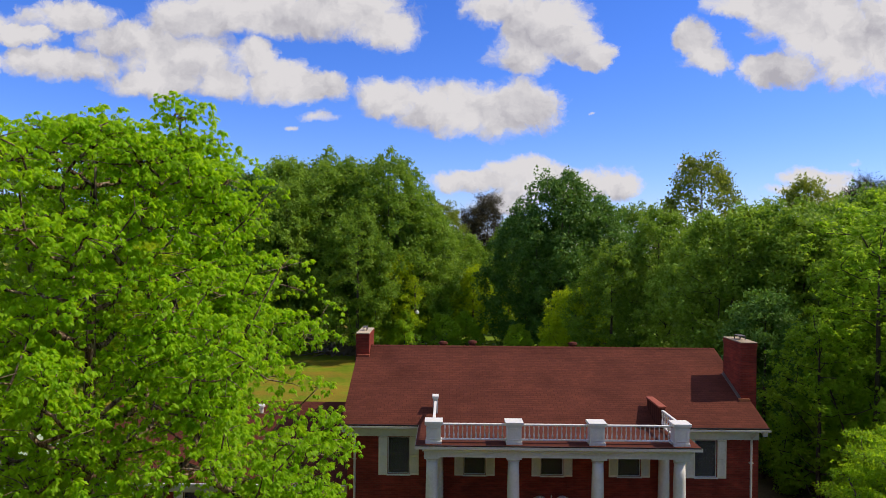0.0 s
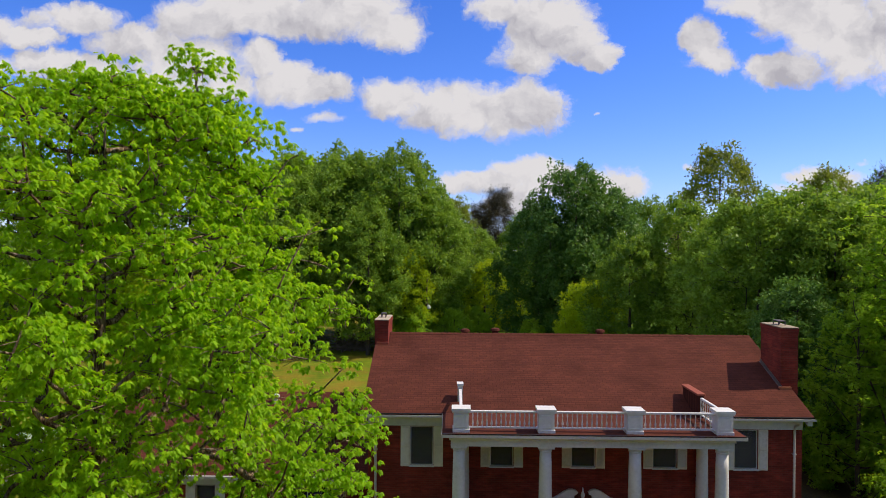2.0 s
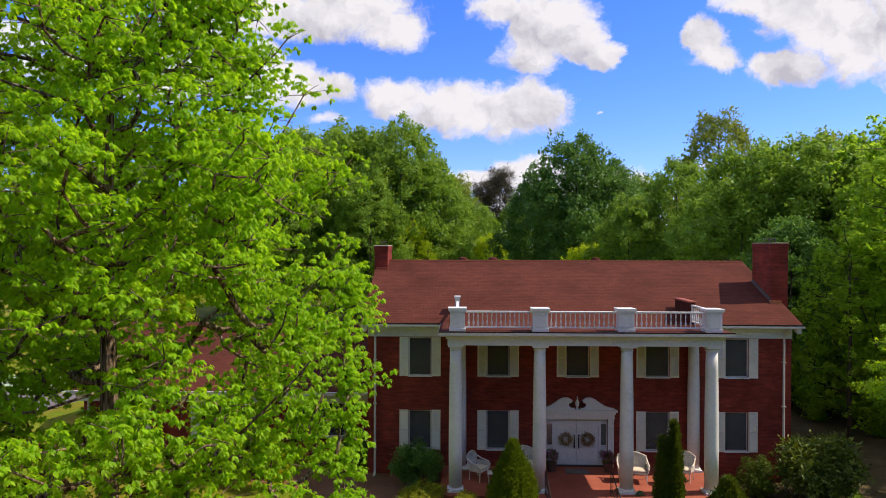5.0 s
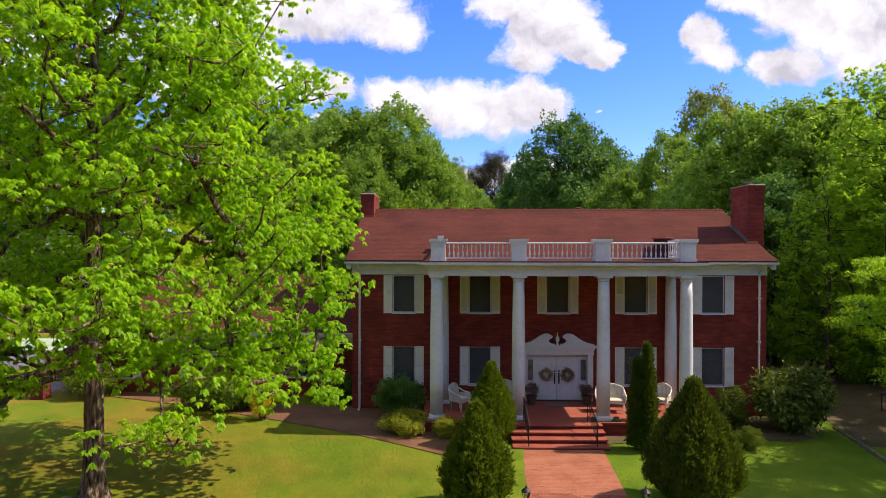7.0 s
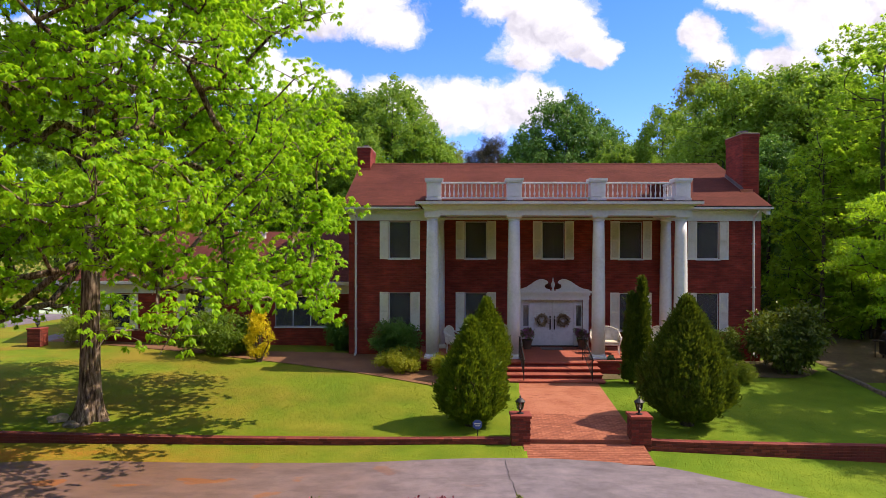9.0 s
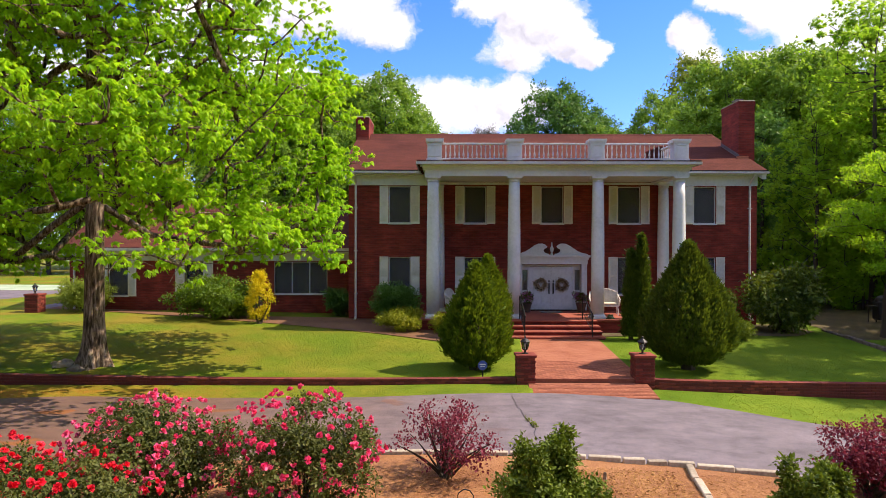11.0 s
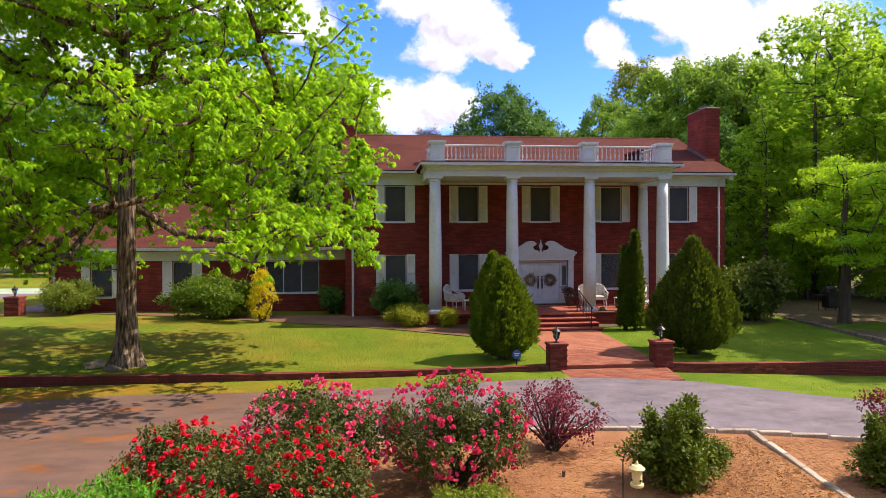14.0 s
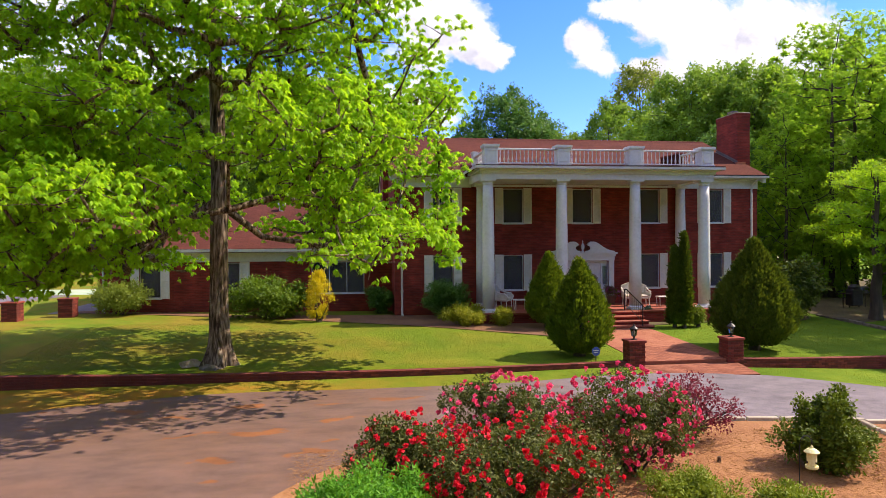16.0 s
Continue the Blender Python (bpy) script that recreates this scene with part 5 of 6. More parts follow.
# behind the house, towards the west
WOOD_WEST = [
    ("mid", -8.0, 83.5, 1.17), ("mid2", -13.0, 86.0, 1.15), ("mid", -17.5, 95.0, 1.24), ("mid2", -22.0, 90.0, 1.20), ("mid2", -3.5, 84.5, 0.90), ("mid", -11.0, 77.0, 0.82),
    ("mid2", 0.5, 96.0, 0.75), ("pine", 6.2, 110.0, 1.03), ("pine", 3.5, 108.0, 0.92), ("mid", 9.0, 104.0, 0.80), ("grey", -1.0, 104.0, 0.88), ("light", 3.2, 92.0, 0.72), ("light", 8.2, 93.0, 0.55),
    ("mid", 13.0, 118.0, 0.92), ("mid2", 20.0, 112.0, 0.95), ("mid", 28.0, 100.0, 0.95), ("dark", -27.0, 84.0, 1.05), ("mid", -33.0, 80.0, 1.10), ("mid2", -40.0, 74.0, 1.10), ("mid", -47.0, 68.0, 1.10),
    ("light", -30.0, 64.0, 0.90), ("mid2", -37.0, 60.0, 0.85), ("mid", -54.0, 60.0, 1.00), ("dark", -46.0, 58.0, 0.80), ("mid", -62.0, 52.0, 1.00),
]
# beside the house
WOOD_SIDE = [
    ("airy", 22.0, 34.0, 1.0), ("airy", 25.6, 36.5, 1.06), ("mid2", 23.0, 43.0, 0.78), ("dark", 18.8, 39.5, 0.52), ("airy", 18.9, 33.8, 0.62), ("mid", 29.5, 41.0, 0.80),
    ("airy", 27.5, 31.0, 0.95), ("mid", 34.5, 39.0, 0.80), ("mid", 19.6, 46.0, 0.78), ("mid2", 22.4, 46.5, 0.82), ("mid", 25.4, 46.0, 0.80), ("mid2", 36.0, 29.0, 0.85), ("airy", 26.8, 28.6, 0.80),
    ("bush", 21.5, 34.0, 0.75), ("bush", 25.0, 30.5, 0.7), ("bush", 20.0, 37.5, 0.8), ("bush", 27.5, 34.5, 0.9), ("bush", 23.5, 39.0, 0.9), ("bush", -5.5, 78.0, 0.90), ("bush", -1.0, 80.0, 0.80), ("bush", 2.0, 84.0, 0.80), ("bush", 16.5, 58.0, 0.70), ("bush", 18.0, 42.0, 0.70), ("bush", 23.0, 50.0, 0.90), ("bush", 12.0, 72.0, 0.90), ("bush", 8.0, 77.0, 0.70), ("bush", 27.5, 52.0, 0.90), ("bush", 31.0, 46.0, 1.00),
]
# outer edge of the wood; behind the road, unseen trees added to block sky
WOOD_AND_SCREENS = [
    ("mid", -4.8, 88.0, 1.0), ("mid2", -11.5, 92.0, 1.2), ("mid", -15.5, 84.0, 1.1), ("mid", -25.0, 99.0, 1.2), ("light", -7.0, 80.0, 0.8), ("mid2", 2.2, 100.0, 0.75), ("mid2", -20.0, 80.0, 1.0),
    # unseen trees out to the east that cast the shade on the lawn
    ("mid2", 23.6, 19.9, 0.84), ("mid2", 31.0, 19.5, 0.76),
    # unseen trees behind the camera, added to darken the house front
    ("screen", -22.0, -24.0, 1.0), ("screen", -13.0, -27.0, 1.05), ("screen", -4.0, -25.0, 1.0), ("screen", 5.0, -27.0, 1.05), ("screen", 14.0, -25.0, 1.0), ("screen", 23.0, -22.0, 1.0), ("screen", -31.0, -18.0, 1.0), ("screen", 32.0, -14.0, 1.0), ("screen", -38.0, -8.0, 1.0), ("screen", 37.0, -3.0, 1.0),
]
rw = np.random.default_rng(3)
own = {}
for key, x, y, s in WOOD_EAST + WOOD_WEST + WOOD_SIDE + WOOD_AND_SCREENS:
    m = Matrix.LocRotScale((x, y, lawn(x, y) - 0.05), Euler((0, 0, rw.uniform(0, 6.28))), (s * rw.uniform(0.94, 1.06),) * 2 + (s,))
    if key in own:
        copy_thing(PROTO[key], m)
    else:
        own[key] = m
for key, m in own.items():
    PROTO[key].matrix_basis = m


def shrub(name, at, label, clumps, per, n_leaf, size, droop, leaf, category="shrub", slim=0.45, stems=10, core=0.15, up=0.35, seed=1, stem_mat=None, spread=0.55, group=""):
    """A bush: stems from the ground and a mass of small leaves."""
    rng = np.random.default_rng(seed)
    t = thing(name, (at[0], at[1], at[2]), label, category, group)
    rows = []
    for k in range(stems):
        c = clumps[rng.integers(len(clumps))]
        rows.append(((rng.normal() * 0.06, rng.normal() * 0.06, -0.05), (c[0], c[1], c[2]), 0.022, 0.006, 0.1))
    part("twigwork", limb_mesh("twigwork", rows, 5, 5), stem_mat or BARK_FAR, t)
    part("foliage", leaves("foliage", *tufts(rng, clumps, per, n_leaf, size, droop, up=up, slim=slim, core=core, spread=spread)), leaf, t)
    return t


def ball(rng, n, r, h, size):
    """Clumps that fill a low dome."""
    out = []
    for k in range(n):
        d = rng.normal(size=3)
        d /= np.linalg.norm(d)
        q = rng.random() ** 0.4
        out.append((d[0] * (r - size * 0.6) * q, d[1] * (r - size * 0.6) * q, h * 0.5 + d[2] * (h * 0.5 - size * 0.5) * q, size * rng.uniform(0.7, 1.2), size * rng.uniform(0.7, 1.2), size * rng.uniform(0.6, 1.0)))
    return out


ARBOR = leaf_mat("arborvitae_spray", (0.035, 0.080, 0.005), (0.170, 0.240, 0.010), (0.22, 0.31, 0.01), 0.30)
ARBOR_D = leaf_mat("dark_arborvitae_spray", (0.030, 0.066, 0.008), (0.120, 0.175, 0.016), (0.15, 0.20, 0.01), 0.28)
ROSE_LEAF = leaf_mat("rose_leaf", (0.026, 0.040, 0.008), (0.120, 0.135, 0.030), (0.12, 0.16, 0.02), 0.25)
LIME_LEAF = leaf_mat("lime_shrub_leaf", (0.045, 0.170, 0.012), (0.150, 0.370, 0.028), (0.20, 0.48, 0.02), 0.34)
HOLLY_LEAF = leaf_mat("holly_leaf", (0.032, 0.066, 0.005), (0.150, 0.200, 0.014), (0.15, 0.22, 0.01), 0.22, 0.55)
BOX_LEAF = leaf_mat("box_leaf", (0.085, 0.140, 0.008), (0.240, 0.290, 0.022), (0.26, 0.34, 0.02), 0.3)
PURPLE_LEAF = leaf_mat("purple_leaf", (0.055, 0.011, 0.018), (0.210, 0.040, 0.065), (0.30, 0.035, 0.06), 0.3)
YELLOW_LEAF = leaf_mat("yellow_leaf", (0.28, 0.30, 0.008), (0.90, 0.70, 0.008), (0.9, 0.72, 0.01), 0.38)
LAUREL_LEAF = leaf_mat("laurel_leaf", (0.040, 0.075, 0.010), (0.260, 0.310, 0.050), (0.22, 0.28, 0.01), 0.22, 0.28)
GOLD_LEAF = leaf_mat("gold_green_leaf", (0.120, 0.165, 0.012), (0.440, 0.440, 0.030), (0.48, 0.50, 0.02), 0.35)
AZALEA_LEAF = leaf_mat("azalea_leaf", (0.035, 0.085, 0.006), (0.160, 0.250, 0.012), (0.20, 0.32, 0.01), 0.3)
RED_PETAL = leaf_mat("red_rose_petal", (0.66, 0.008, 0.025), (0.92, 0.045, 0.085), (0.8, 0.03, 0.05), 0.2)
PINK_PETAL = leaf_mat("pink_rose_petal", (0.72, 0.030, 0.140), (0.95, 0.170, 0.340), (0.9, 0.10, 0.22), 0.22)


CONE = ([0, 0.08, 0.22, 0.42, 0.66, 0.85, 1.0], [0.01, 0.14, 0.38, 0.71, 0.98, 0.97, 0.42])
COLUMN = ([0, 0.06, 0.2, 0.45, 0.8, 1.0], [0.02, 0.11, 0.36, 0.76, 1.0, 0.9])


def cone(at, h, r, label, leaf, seed, slim=False, foot=0.2):
    """A clipped conifer: sprays that point up and outwards on a cone with a full belly."""
    rng = np.random.default_rng(seed)
    t = thing("conifer", (at[0], at[1], lawn(at[0], at[1])), label, "conifer", "clipped conifers before the porch")
    part("trunk", tube(bmesh.new(), [(0, 0, -0.1), (0, 0, 0.4), (0, 0, h * 0.8)], [0.2, 0.16, 0.02] if not slim else [0.09, 0.07, 0.02], 10), BARK_FAR, t)
    n = int((7500 if slim else 4600) * h * r / 3)
    q = rng.random(n) ** 1.35
    z = foot + (h - foot) * q
    prof = np.interp(1 - q, COLUMN[0] if slim else CONE[0], COLUMN[1] if slim else CONE[1])
    a = rng.random(n) * 2 * math.pi
    lump = 1 + 0.07 * np.sin(5 * a + 3 * z) * np.cos(2.3 * z + a * 2) + 0.06 * np.sin(13 * a - 2 * z)
    rr = r * prof * lump * (1.02 - np.abs(rng.normal(size=n)) * 0.13) - 0.02 + rng.normal(size=n) * (0.03 if slim else 0.02)
    P = np.stack([rr * np.cos(a), rr * np.sin(a), z], 1)
    out = np.stack([np.cos(a), np.sin(a), np.zeros(n)], 1)
    j = np.repeat(np.arange(n), 8)
    A = unit(out[j] * 0.5 + [0, 0, 1.0] + (rng.normal(size=(n, 3)) * 0.22)[j] + rng.normal(size=(len(j), 3)) * 0.30)
    N = unit(out[j] + rng.normal(size=(len(j), 3)) * 0.5)
    L = rng.uniform(0.060, 0.155, len(j))
    part("foliage", leaves("foliage", P[j] + A * rng.uniform(0.0, 0.10, (len(j), 1)) + rng.normal(size=(len(j), 3)) * 0.03, A, N, L, L * 0.36), leaf, t)
    return t


cone((0.35, 17.35), 2.78, 0.92, "clipped cone-shaped arborvitae, yellow-green", ARBOR, 41, False, 0.12)
cone((1.02, 22.6), 2.75, 0.80, "clipped cone-shaped arborvitae, yellow-green", ARBOR, 42)
cone((6.29, 17.7), 3.42, 1.24, "broad dark arborvitae clipped to a rounded cone", ARBOR_D, 43, False, 0.20)
cone((6.36, 22.3), 3.6, 0.25, "narrow upright cypress beside the steps", ARBOR_D, 44, True, 0.15)
cone((6.02, 22.4), 3.05, 0.23, "narrow upright cypress beside the steps", ARBOR_D, 45, True, 0.15)


def rose(at, r, h, petal, n_flower, seed, label):
    rng = np.random.default_rng(seed)
    t = shrub("rose_bush", (at[0], at[1], low(at[0]) + 0.06), label, ball(rng, 52, r, h, 0.27), 40, 8, 0.052, 0.3, ROSE_LEAF, "rose bush", slim=0.6, stems=26, core=0.3, seed=seed, group="roses in the bed")
    P, A, N, L, W = [], [], [], [], []
    for k in range(n_flower):
        d = unit(rng.normal(size=3) + np.array([0, -0.5, 0.25]))
        c = np.array([0, 0, h * 0.52]) + d * np.array([r * 0.98, r * 0.98, h * 0.50]) * rng.uniform(0.82, 0.98)
        s = rng.uniform(0.034, 0.064)
        m = 12
        ax = unit(rng.normal(size=(m, 3)) * 0.75 + d)
        P.append(np.repeat(c[None], m, 0) + rng.normal(size=(m, 3)) * 0.006)
        A.append(ax)
        N.append(unit(d + rng.normal(size=(m, 3)) * 0.6))
        L.append(np.full(m, s))
        W.append(np.full(m, s * 1.1))
    part("bloom", leaves("bloom", *[np.concatenate(q) for q in (P, A, N, L, W)]), petal, t, "open rose blossoms")


rose((-2.35, 7.85), 1.15, 1.63, PINK_PETAL, 240, 51, "rose bush covered with bright pink blossoms")
rose((-4.25, 7.75), 1.15, 1.58, PINK_PETAL, 240, 52, "rose bush covered with bright pink blossoms")
rose((-4.55, 5.75), 1.25, 1.45, RED_PETAL, 270, 53, "rose bush covered with red blossoms")
rose((-5.65, 6.75), 0.95, 1.30, RED_PETAL, 150, 54, "rose bush covered with red blossoms")


def bush(name, at, r, h, label, leaf, seed, n=34, per=24, nl=7, size=0.08, clump=0.25, droop=0.1, slim=0.45, core=0.2, zf=lawn, stems=10, category="shrub", spread=0.55):
    rng = np.random.default_rng(seed)
    return shrub(name, (at[0], at[1], zf(at[0], at[1])), label, ball(rng, n, r, h, clump), per, nl, size, droop, leaf, category, slim, stems, core, 0.3, seed, spread=spread)


bed = lambda x, y: low(x) + 0.06
bush("lime_shrub", (-6.25, 5.35), 0.95, 1.05, "fresh lime-green leafy shrub beside the drive", LIME_LEAF, 61, 60, 40, 9, 0.070, 0.26, 0.0, 0.34, zf=bed)
bush("box_shrub", (-2.35, 5.85), 0.66, 0.66, "low light green box shrub", BOX_LEAF, 62, 34, 40, 9, 0.045, 0.2, 0.0, 0.5, zf=bed)
bush("box_shrub", (-1.2, 5.6), 0.5, 0.52, "low light green box shrub", BOX_LEAF, 63, 28, 36, 9, 0.045, 0.18, 0.0, 0.5, zf=bed)
def holly(x, y, r, h, seed):
    """A broad skirt down to the ground with upright shoots of uneven height."""
    rng = np.random.default_rng(seed)
    cl = [(0.92 * c[0], 0.92 * c[1], c[2] * 0.86, *c[3:]) for c in ball(rng, 52, r, h * 0.72, 0.20)]
    for k in range(7):
        a, q, top = rng.random() * 6.28, r * rng.uniform(0.1, 0.62), h * rng.uniform(0.82, 1.0)
        for z in np.arange(h * 0.45, top, 0.10):
            w = 0.15 * (1 - 0.5 * (z / top) ** 3)
            cl.append((q * math.cos(a) + rng.normal() * 0.03, q * math.sin(a) + rng.normal() * 0.03, z, w, w, 0.12))
    shrub("holly_shrub", (x, y, bed(x, y)), "glossy dark green holly shrub", cl, 22, 8, 0.066, 0.0, HOLLY_LEAF, slim=0.55, stems=14, seed=seed)


holly(0.75, 7.45, 0.86, 1.16, 64)
holly(3.95, 7.15, 0.62, 0.95, 65)
bush("purple_shrub", (-0.5, 9.35), 0.95, 1.18, "sparse purple-leaved shrub with bare twigs", PURPLE_LEAF, 66, 36, 16, 5, 0.055, 0.2, 0.0, 0.6, 0.3, bed, 40)
bush("purple_shrub", (5.75, 9.0), 1.0, 1.15, "dense shrub with dark purple leaves", PURPLE_LEAF, 67, 44, 30, 7, 0.06, 0.25, 0.0, 0.6, 0.3, bed, 30)
bush("laurel_shrub", (12.62, 24.9), 1.5, 2.65, "large glossy dark laurel shrub at the house corner", LAUREL_LEAF, 68, 70, 30, 7, 0.20, 0.42, 0.5, 0.36)
bush("round_shrub", (10.55, 25.4), 0.78, 1.65, "round clipped green shrub against the house", HOLLY_LEAF, 69, 40, 30, 8, 0.07, 0.25, 0.0, 0.5)
bush("gold_shrub", (10.0, 22.9), 0.55, 0.75, "small yellow-green shrub beside the lawn", BOX_LEAF, 70, 30, 26, 8, 0.06, 0.2, 0.0, 0.5)
bush("gold_shrub", (7.0, 22.5), 0.40, 0.80, "small bright green shrub beside the cypress", BOX_LEAF, 78, 28, 26, 8, 0.06, 0.18, 0.0, 0.5)
bush("dark_shrub", (-2.45, 25.9), 1.05, 1.75, "dark green shrub under the window", DARK_LEAF, 71, 40, 30, 7, 0.10, 0.3, 0.1, 0.5)
bush("gold_shrub", (-2.15, 23.6), 0.98, 0.88, "low yellow-green shrub before the porch", GOLD_LEAF, 72, 40, 26, 8, 0.075, 0.24, 0.0, 0.5)
bush("gold_shrub", (-0.60, 23.35), 0.50, 0.70, "low yellow-green shrub before the porch", GOLD_LEAF, 73, 24, 24, 8, 0.07, 0.18, 0.0, 0.5)
bush("azalea_shrub", (-10.0, 26.7), 2.0, 1.75, "wide spreading green shrub before the brick wing", AZALEA_LEAF, 74, 64, 24, 7, 0.15, 0.36, 0.2, 0.4)
ry = np.random.default_rng(75)
vase = []
for k in range(46):
    z, a = ry.uniform(0.25, 1.9), ry.random() * 6.28
    q = float(np.interp(z, [0.2, 0.6, 1.15, 1.5, 1.9], [0.22, 0.42, 0.60, 0.42, 0.10])) * math.sqrt(ry.random())
    vase.append((q * math.cos(a), q * math.sin(a), z, 0.13, 0.13, 0.17))
shrub("yellow_shrub", (-7.75, 25.05, lawn(-7.75, 25.05)), "upright shrub with bright yellow leaves", vase, 15, 6, 0.085, -0.4, YELLOW_LEAF, slim=0.5, stems=16, core=0.2, seed=75)
bush("dark_shrub", (-5.2, 28.2), 0.75, 1.35, "dark green shrub at the foot of the wall", DARK_LEAF, 76, 30, 26, 7, 0.10, 0.28, 0.1, 0.5)
bush("brown_shrub", (-16.3, 28.4), 1.25, 1.5, "olive and brown shrub at the end of the wing", GREY_LEAF, 77, 44, 26, 7, 0.12, 0.34, 0.0, 0.4)

# layered tree with flat sprays beside the lawn
rd = np.random.default_rng(9)
dog = []
for k in range(84):
    a, z = rd.random() * 6.28, rd.choice([2.6, 3.2, 3.9, 4.7, 5.5, 6.2]) + rd.normal() * 0.15
    r = (3.9 - 0.22 * max(0, z - 2.6)) * math.sqrt(rd.random())
    s = rd.uniform(0.6, 1.05)
    dog.append((r * math.cos(a) + 1.5, r * math.sin(a), z + 0.05 * r, s, s, 0.20))
tree((16.0, 23.8, lawn(16, 24)), "small tree with flat layers of light green leaves", dog, 60, 9, 0.115, 0.25, DOGWOOD_LEAF, BARK_FAR, 0.22, 6.6, 1.9, slim=0.5, seed=12, up=0.9)


# ---- gate pillars, retaining wall, brick walk ----
def brick_mesh(name, l, w, h, c=0.006):
    return bm_mesh(name, boxes((0, l, 0, w, 0, h), bevel=c))


BRICK_ME = brick_mesh("brick", 0.202, 0.10, 0.062)
BRICK_ME.materials.append(BRICK_PIECE)
HALF_ME = brick_mesh("brick", 0.098, 0.10, 0.062)
HALF_ME.materials.append(BRICK_PIECE)


def piece(me, parent, m):
    ob = new(me.name, me)
    ob.parent = parent
    ob.matrix_basis = m
    return ob


def lantern(x, y, z):
    t = thing("lantern", (x, y, z), "black iron lantern with glass panes on a brick pillar", "lantern", "lanterns on the pillars")
    part("foot", lathe(bmesh.new(), [(0.085, 0.0), (0.085, 0.015), (0.03, 0.03), (0.025, 0.08), (0.06, 0.10), (0.075, 0.115)], n=12), IRON, t)
    part("glass", lathe(bmesh.new(), [(0.060, 0.118), (0.098, 0.30)], n=6), GLASS, t)
    part("bulb", lathe(bmesh.new(), [(0.012, 0.118), (0.012, 0.16), (0.028, 0.20), (0.020, 0.245), (0.004, 0.26)], n=8), CUSHION, t)
    for k in range(6):
        a = k * math.pi / 3
        part("bar", tube(bmesh.new(), [(0.068 * math.cos(a), 0.068 * math.sin(a), 0.116), (0.106 * math.cos(a), 0.106 * math.sin(a), 0.30)], 0.008, 5), IRON, t)
    part("hood", lathe(bmesh.new(), [(0.125, 0.295), (0.130, 0.31), (0.10, 0.34), (0.05, 0.385), (0.02, 0.395), (0.018, 0.42), (0.026, 0.435), (0.004, 0.46)], n=12), IRON, t)


def pillar(x, y, z0, h, w, lit=True):
    """A brick gate pillar: mortar core, courses of single bricks, a brick cap."""
    t = thing("gate_pillar", (x, y, z0), "square red brick gate pillar with a brick cap", "pillar", "brick gate pillars")
    a = w / 2 - 0.012
    part("core", boxes((-a, a, -a, a, -0.1, h - 0.07)), WALL_MORTAR, t)
    n = int((h - 0.07) / 0.073)
    b = w / 2
    u = (w - 0.10 - 0.012) / 2
    sx = u / 0.2115
    for k in range(n):
        z = 0.004 + k * 0.073
        for q in range(4):
            for i in range(2):
                m = Matrix.Rotation(q * math.pi / 2, 4, "Z") @ Matrix.Translation((-b + i * (u + 0.004) + (0.104 if k % 2 else 0.0), -b, z)) @ Matrix.Diagonal((sx, 1, 1, 1))
                piece(BRICK_ME, t, m)
    part("cap", boxes((-b - 0.025, b + 0.025, -b - 0.025, b + 0.025, h - 0.07, h), bevel=0.008), BRICK_PIECE, t)
    if lit:
        lantern(x, y, z0 + h)


pillar(1.56, 16.20, -0.08, 0.80, 0.48)
pillar(4.56, 16.20, -0.12, 0.84, 0.50)
pillar(-18.2, 27.8, lawn(-18, 28), 0.80, 0.58)
pillar(-19.7, 26.4, lawn(-19, 26), 0.78, 0.58)


def joined_bricks(name, mats, me, parent):
    """Many bricks as one mesh."""
    co = np.array([v.co[:] for v in me.vertices])
    fc = [list(p.vertices) for p in me.polygons]
    V, F, o = [], [], 0
    for m in mats:
        A = np.array(m)
        V.append(co @ A[:3, :3].T + A[:3, 3])
        F += [[i + o for i in f] for f in fc]
        o += len(co)
    mesh = bpy.data.meshes.new(name)
    mesh.from_pydata(np.concatenate(V).tolist(), [], F)
    mesh.materials.append(me.materials[0])
    ob = new(name, mesh)
    ob.parent = parent
    return tagged(ob, kind="stuff")


def garden_wall(name, x0, x1):
    n = int((x1 - x0) / 0.5)
    bm = bmesh.new()
    ring = []
    for k in range(n + 1):
        x = x0 + (x1 - x0) * k / n
        zt, zb = wall_top(x) - 0.008, low(x) - 0.15
        ring.append([bm.verts.new(p) for p in ((x, 16.035, zb), (x, 16.035, zt), (x, 16.225, zt), (x, 16.225, zb))])
    for a, b in zip(ring, ring[1:]):
        for i in range(4):
            bm.faces.new((a[i], b[i], b[(i + 1) % 4], a[(i + 1) % 4]))
    bm.faces.new(list(reversed(ring[0])))
    bm.faces.new(ring[-1])
    bmesh.ops.recalc_face_normals(bm, faces=bm.faces)
    w = struct(name, bm, WALL_MORTAR, "low red brick retaining wall along the lawn")
    single, rest = [], []
    rb = np.random.default_rng(int(abs(x0) * 10))
    for k in range(6):
        x = x0 + (0.105 if k % 2 else 0.0)
        while x + 0.2 < x1:
            z = wall_top(x) - 0.066 - k * 0.073
            if z + 0.06 > low(x) - 0.03:
                ang = math.atan2(wall_top(x + 0.2) - wall_top(x), 0.2)
                m = Matrix.Translation((x, 16.025 + rb.normal() * 0.003, z)) @ Matrix.Rotation(-ang, 4, "Y")
                (single if -7.5 < x < 8.5 else rest).append(m)
                if k == 0:
                    rest.append(Matrix.Translation((x, 16.137, z + 0.002)) @ Matrix.Rotation(-ang, 4, "Y"))
            x += 0.2105
    for m in single[:300]:
        piece(BRICK_ME, w, m)
    joined_bricks("brick_rest", rest + single[300:], BRICK_ME, w)


garden_wall("wall_garden_west", -25.0, 1.30)
garden_wall("wall_garden_east", 4.83, 24.0)

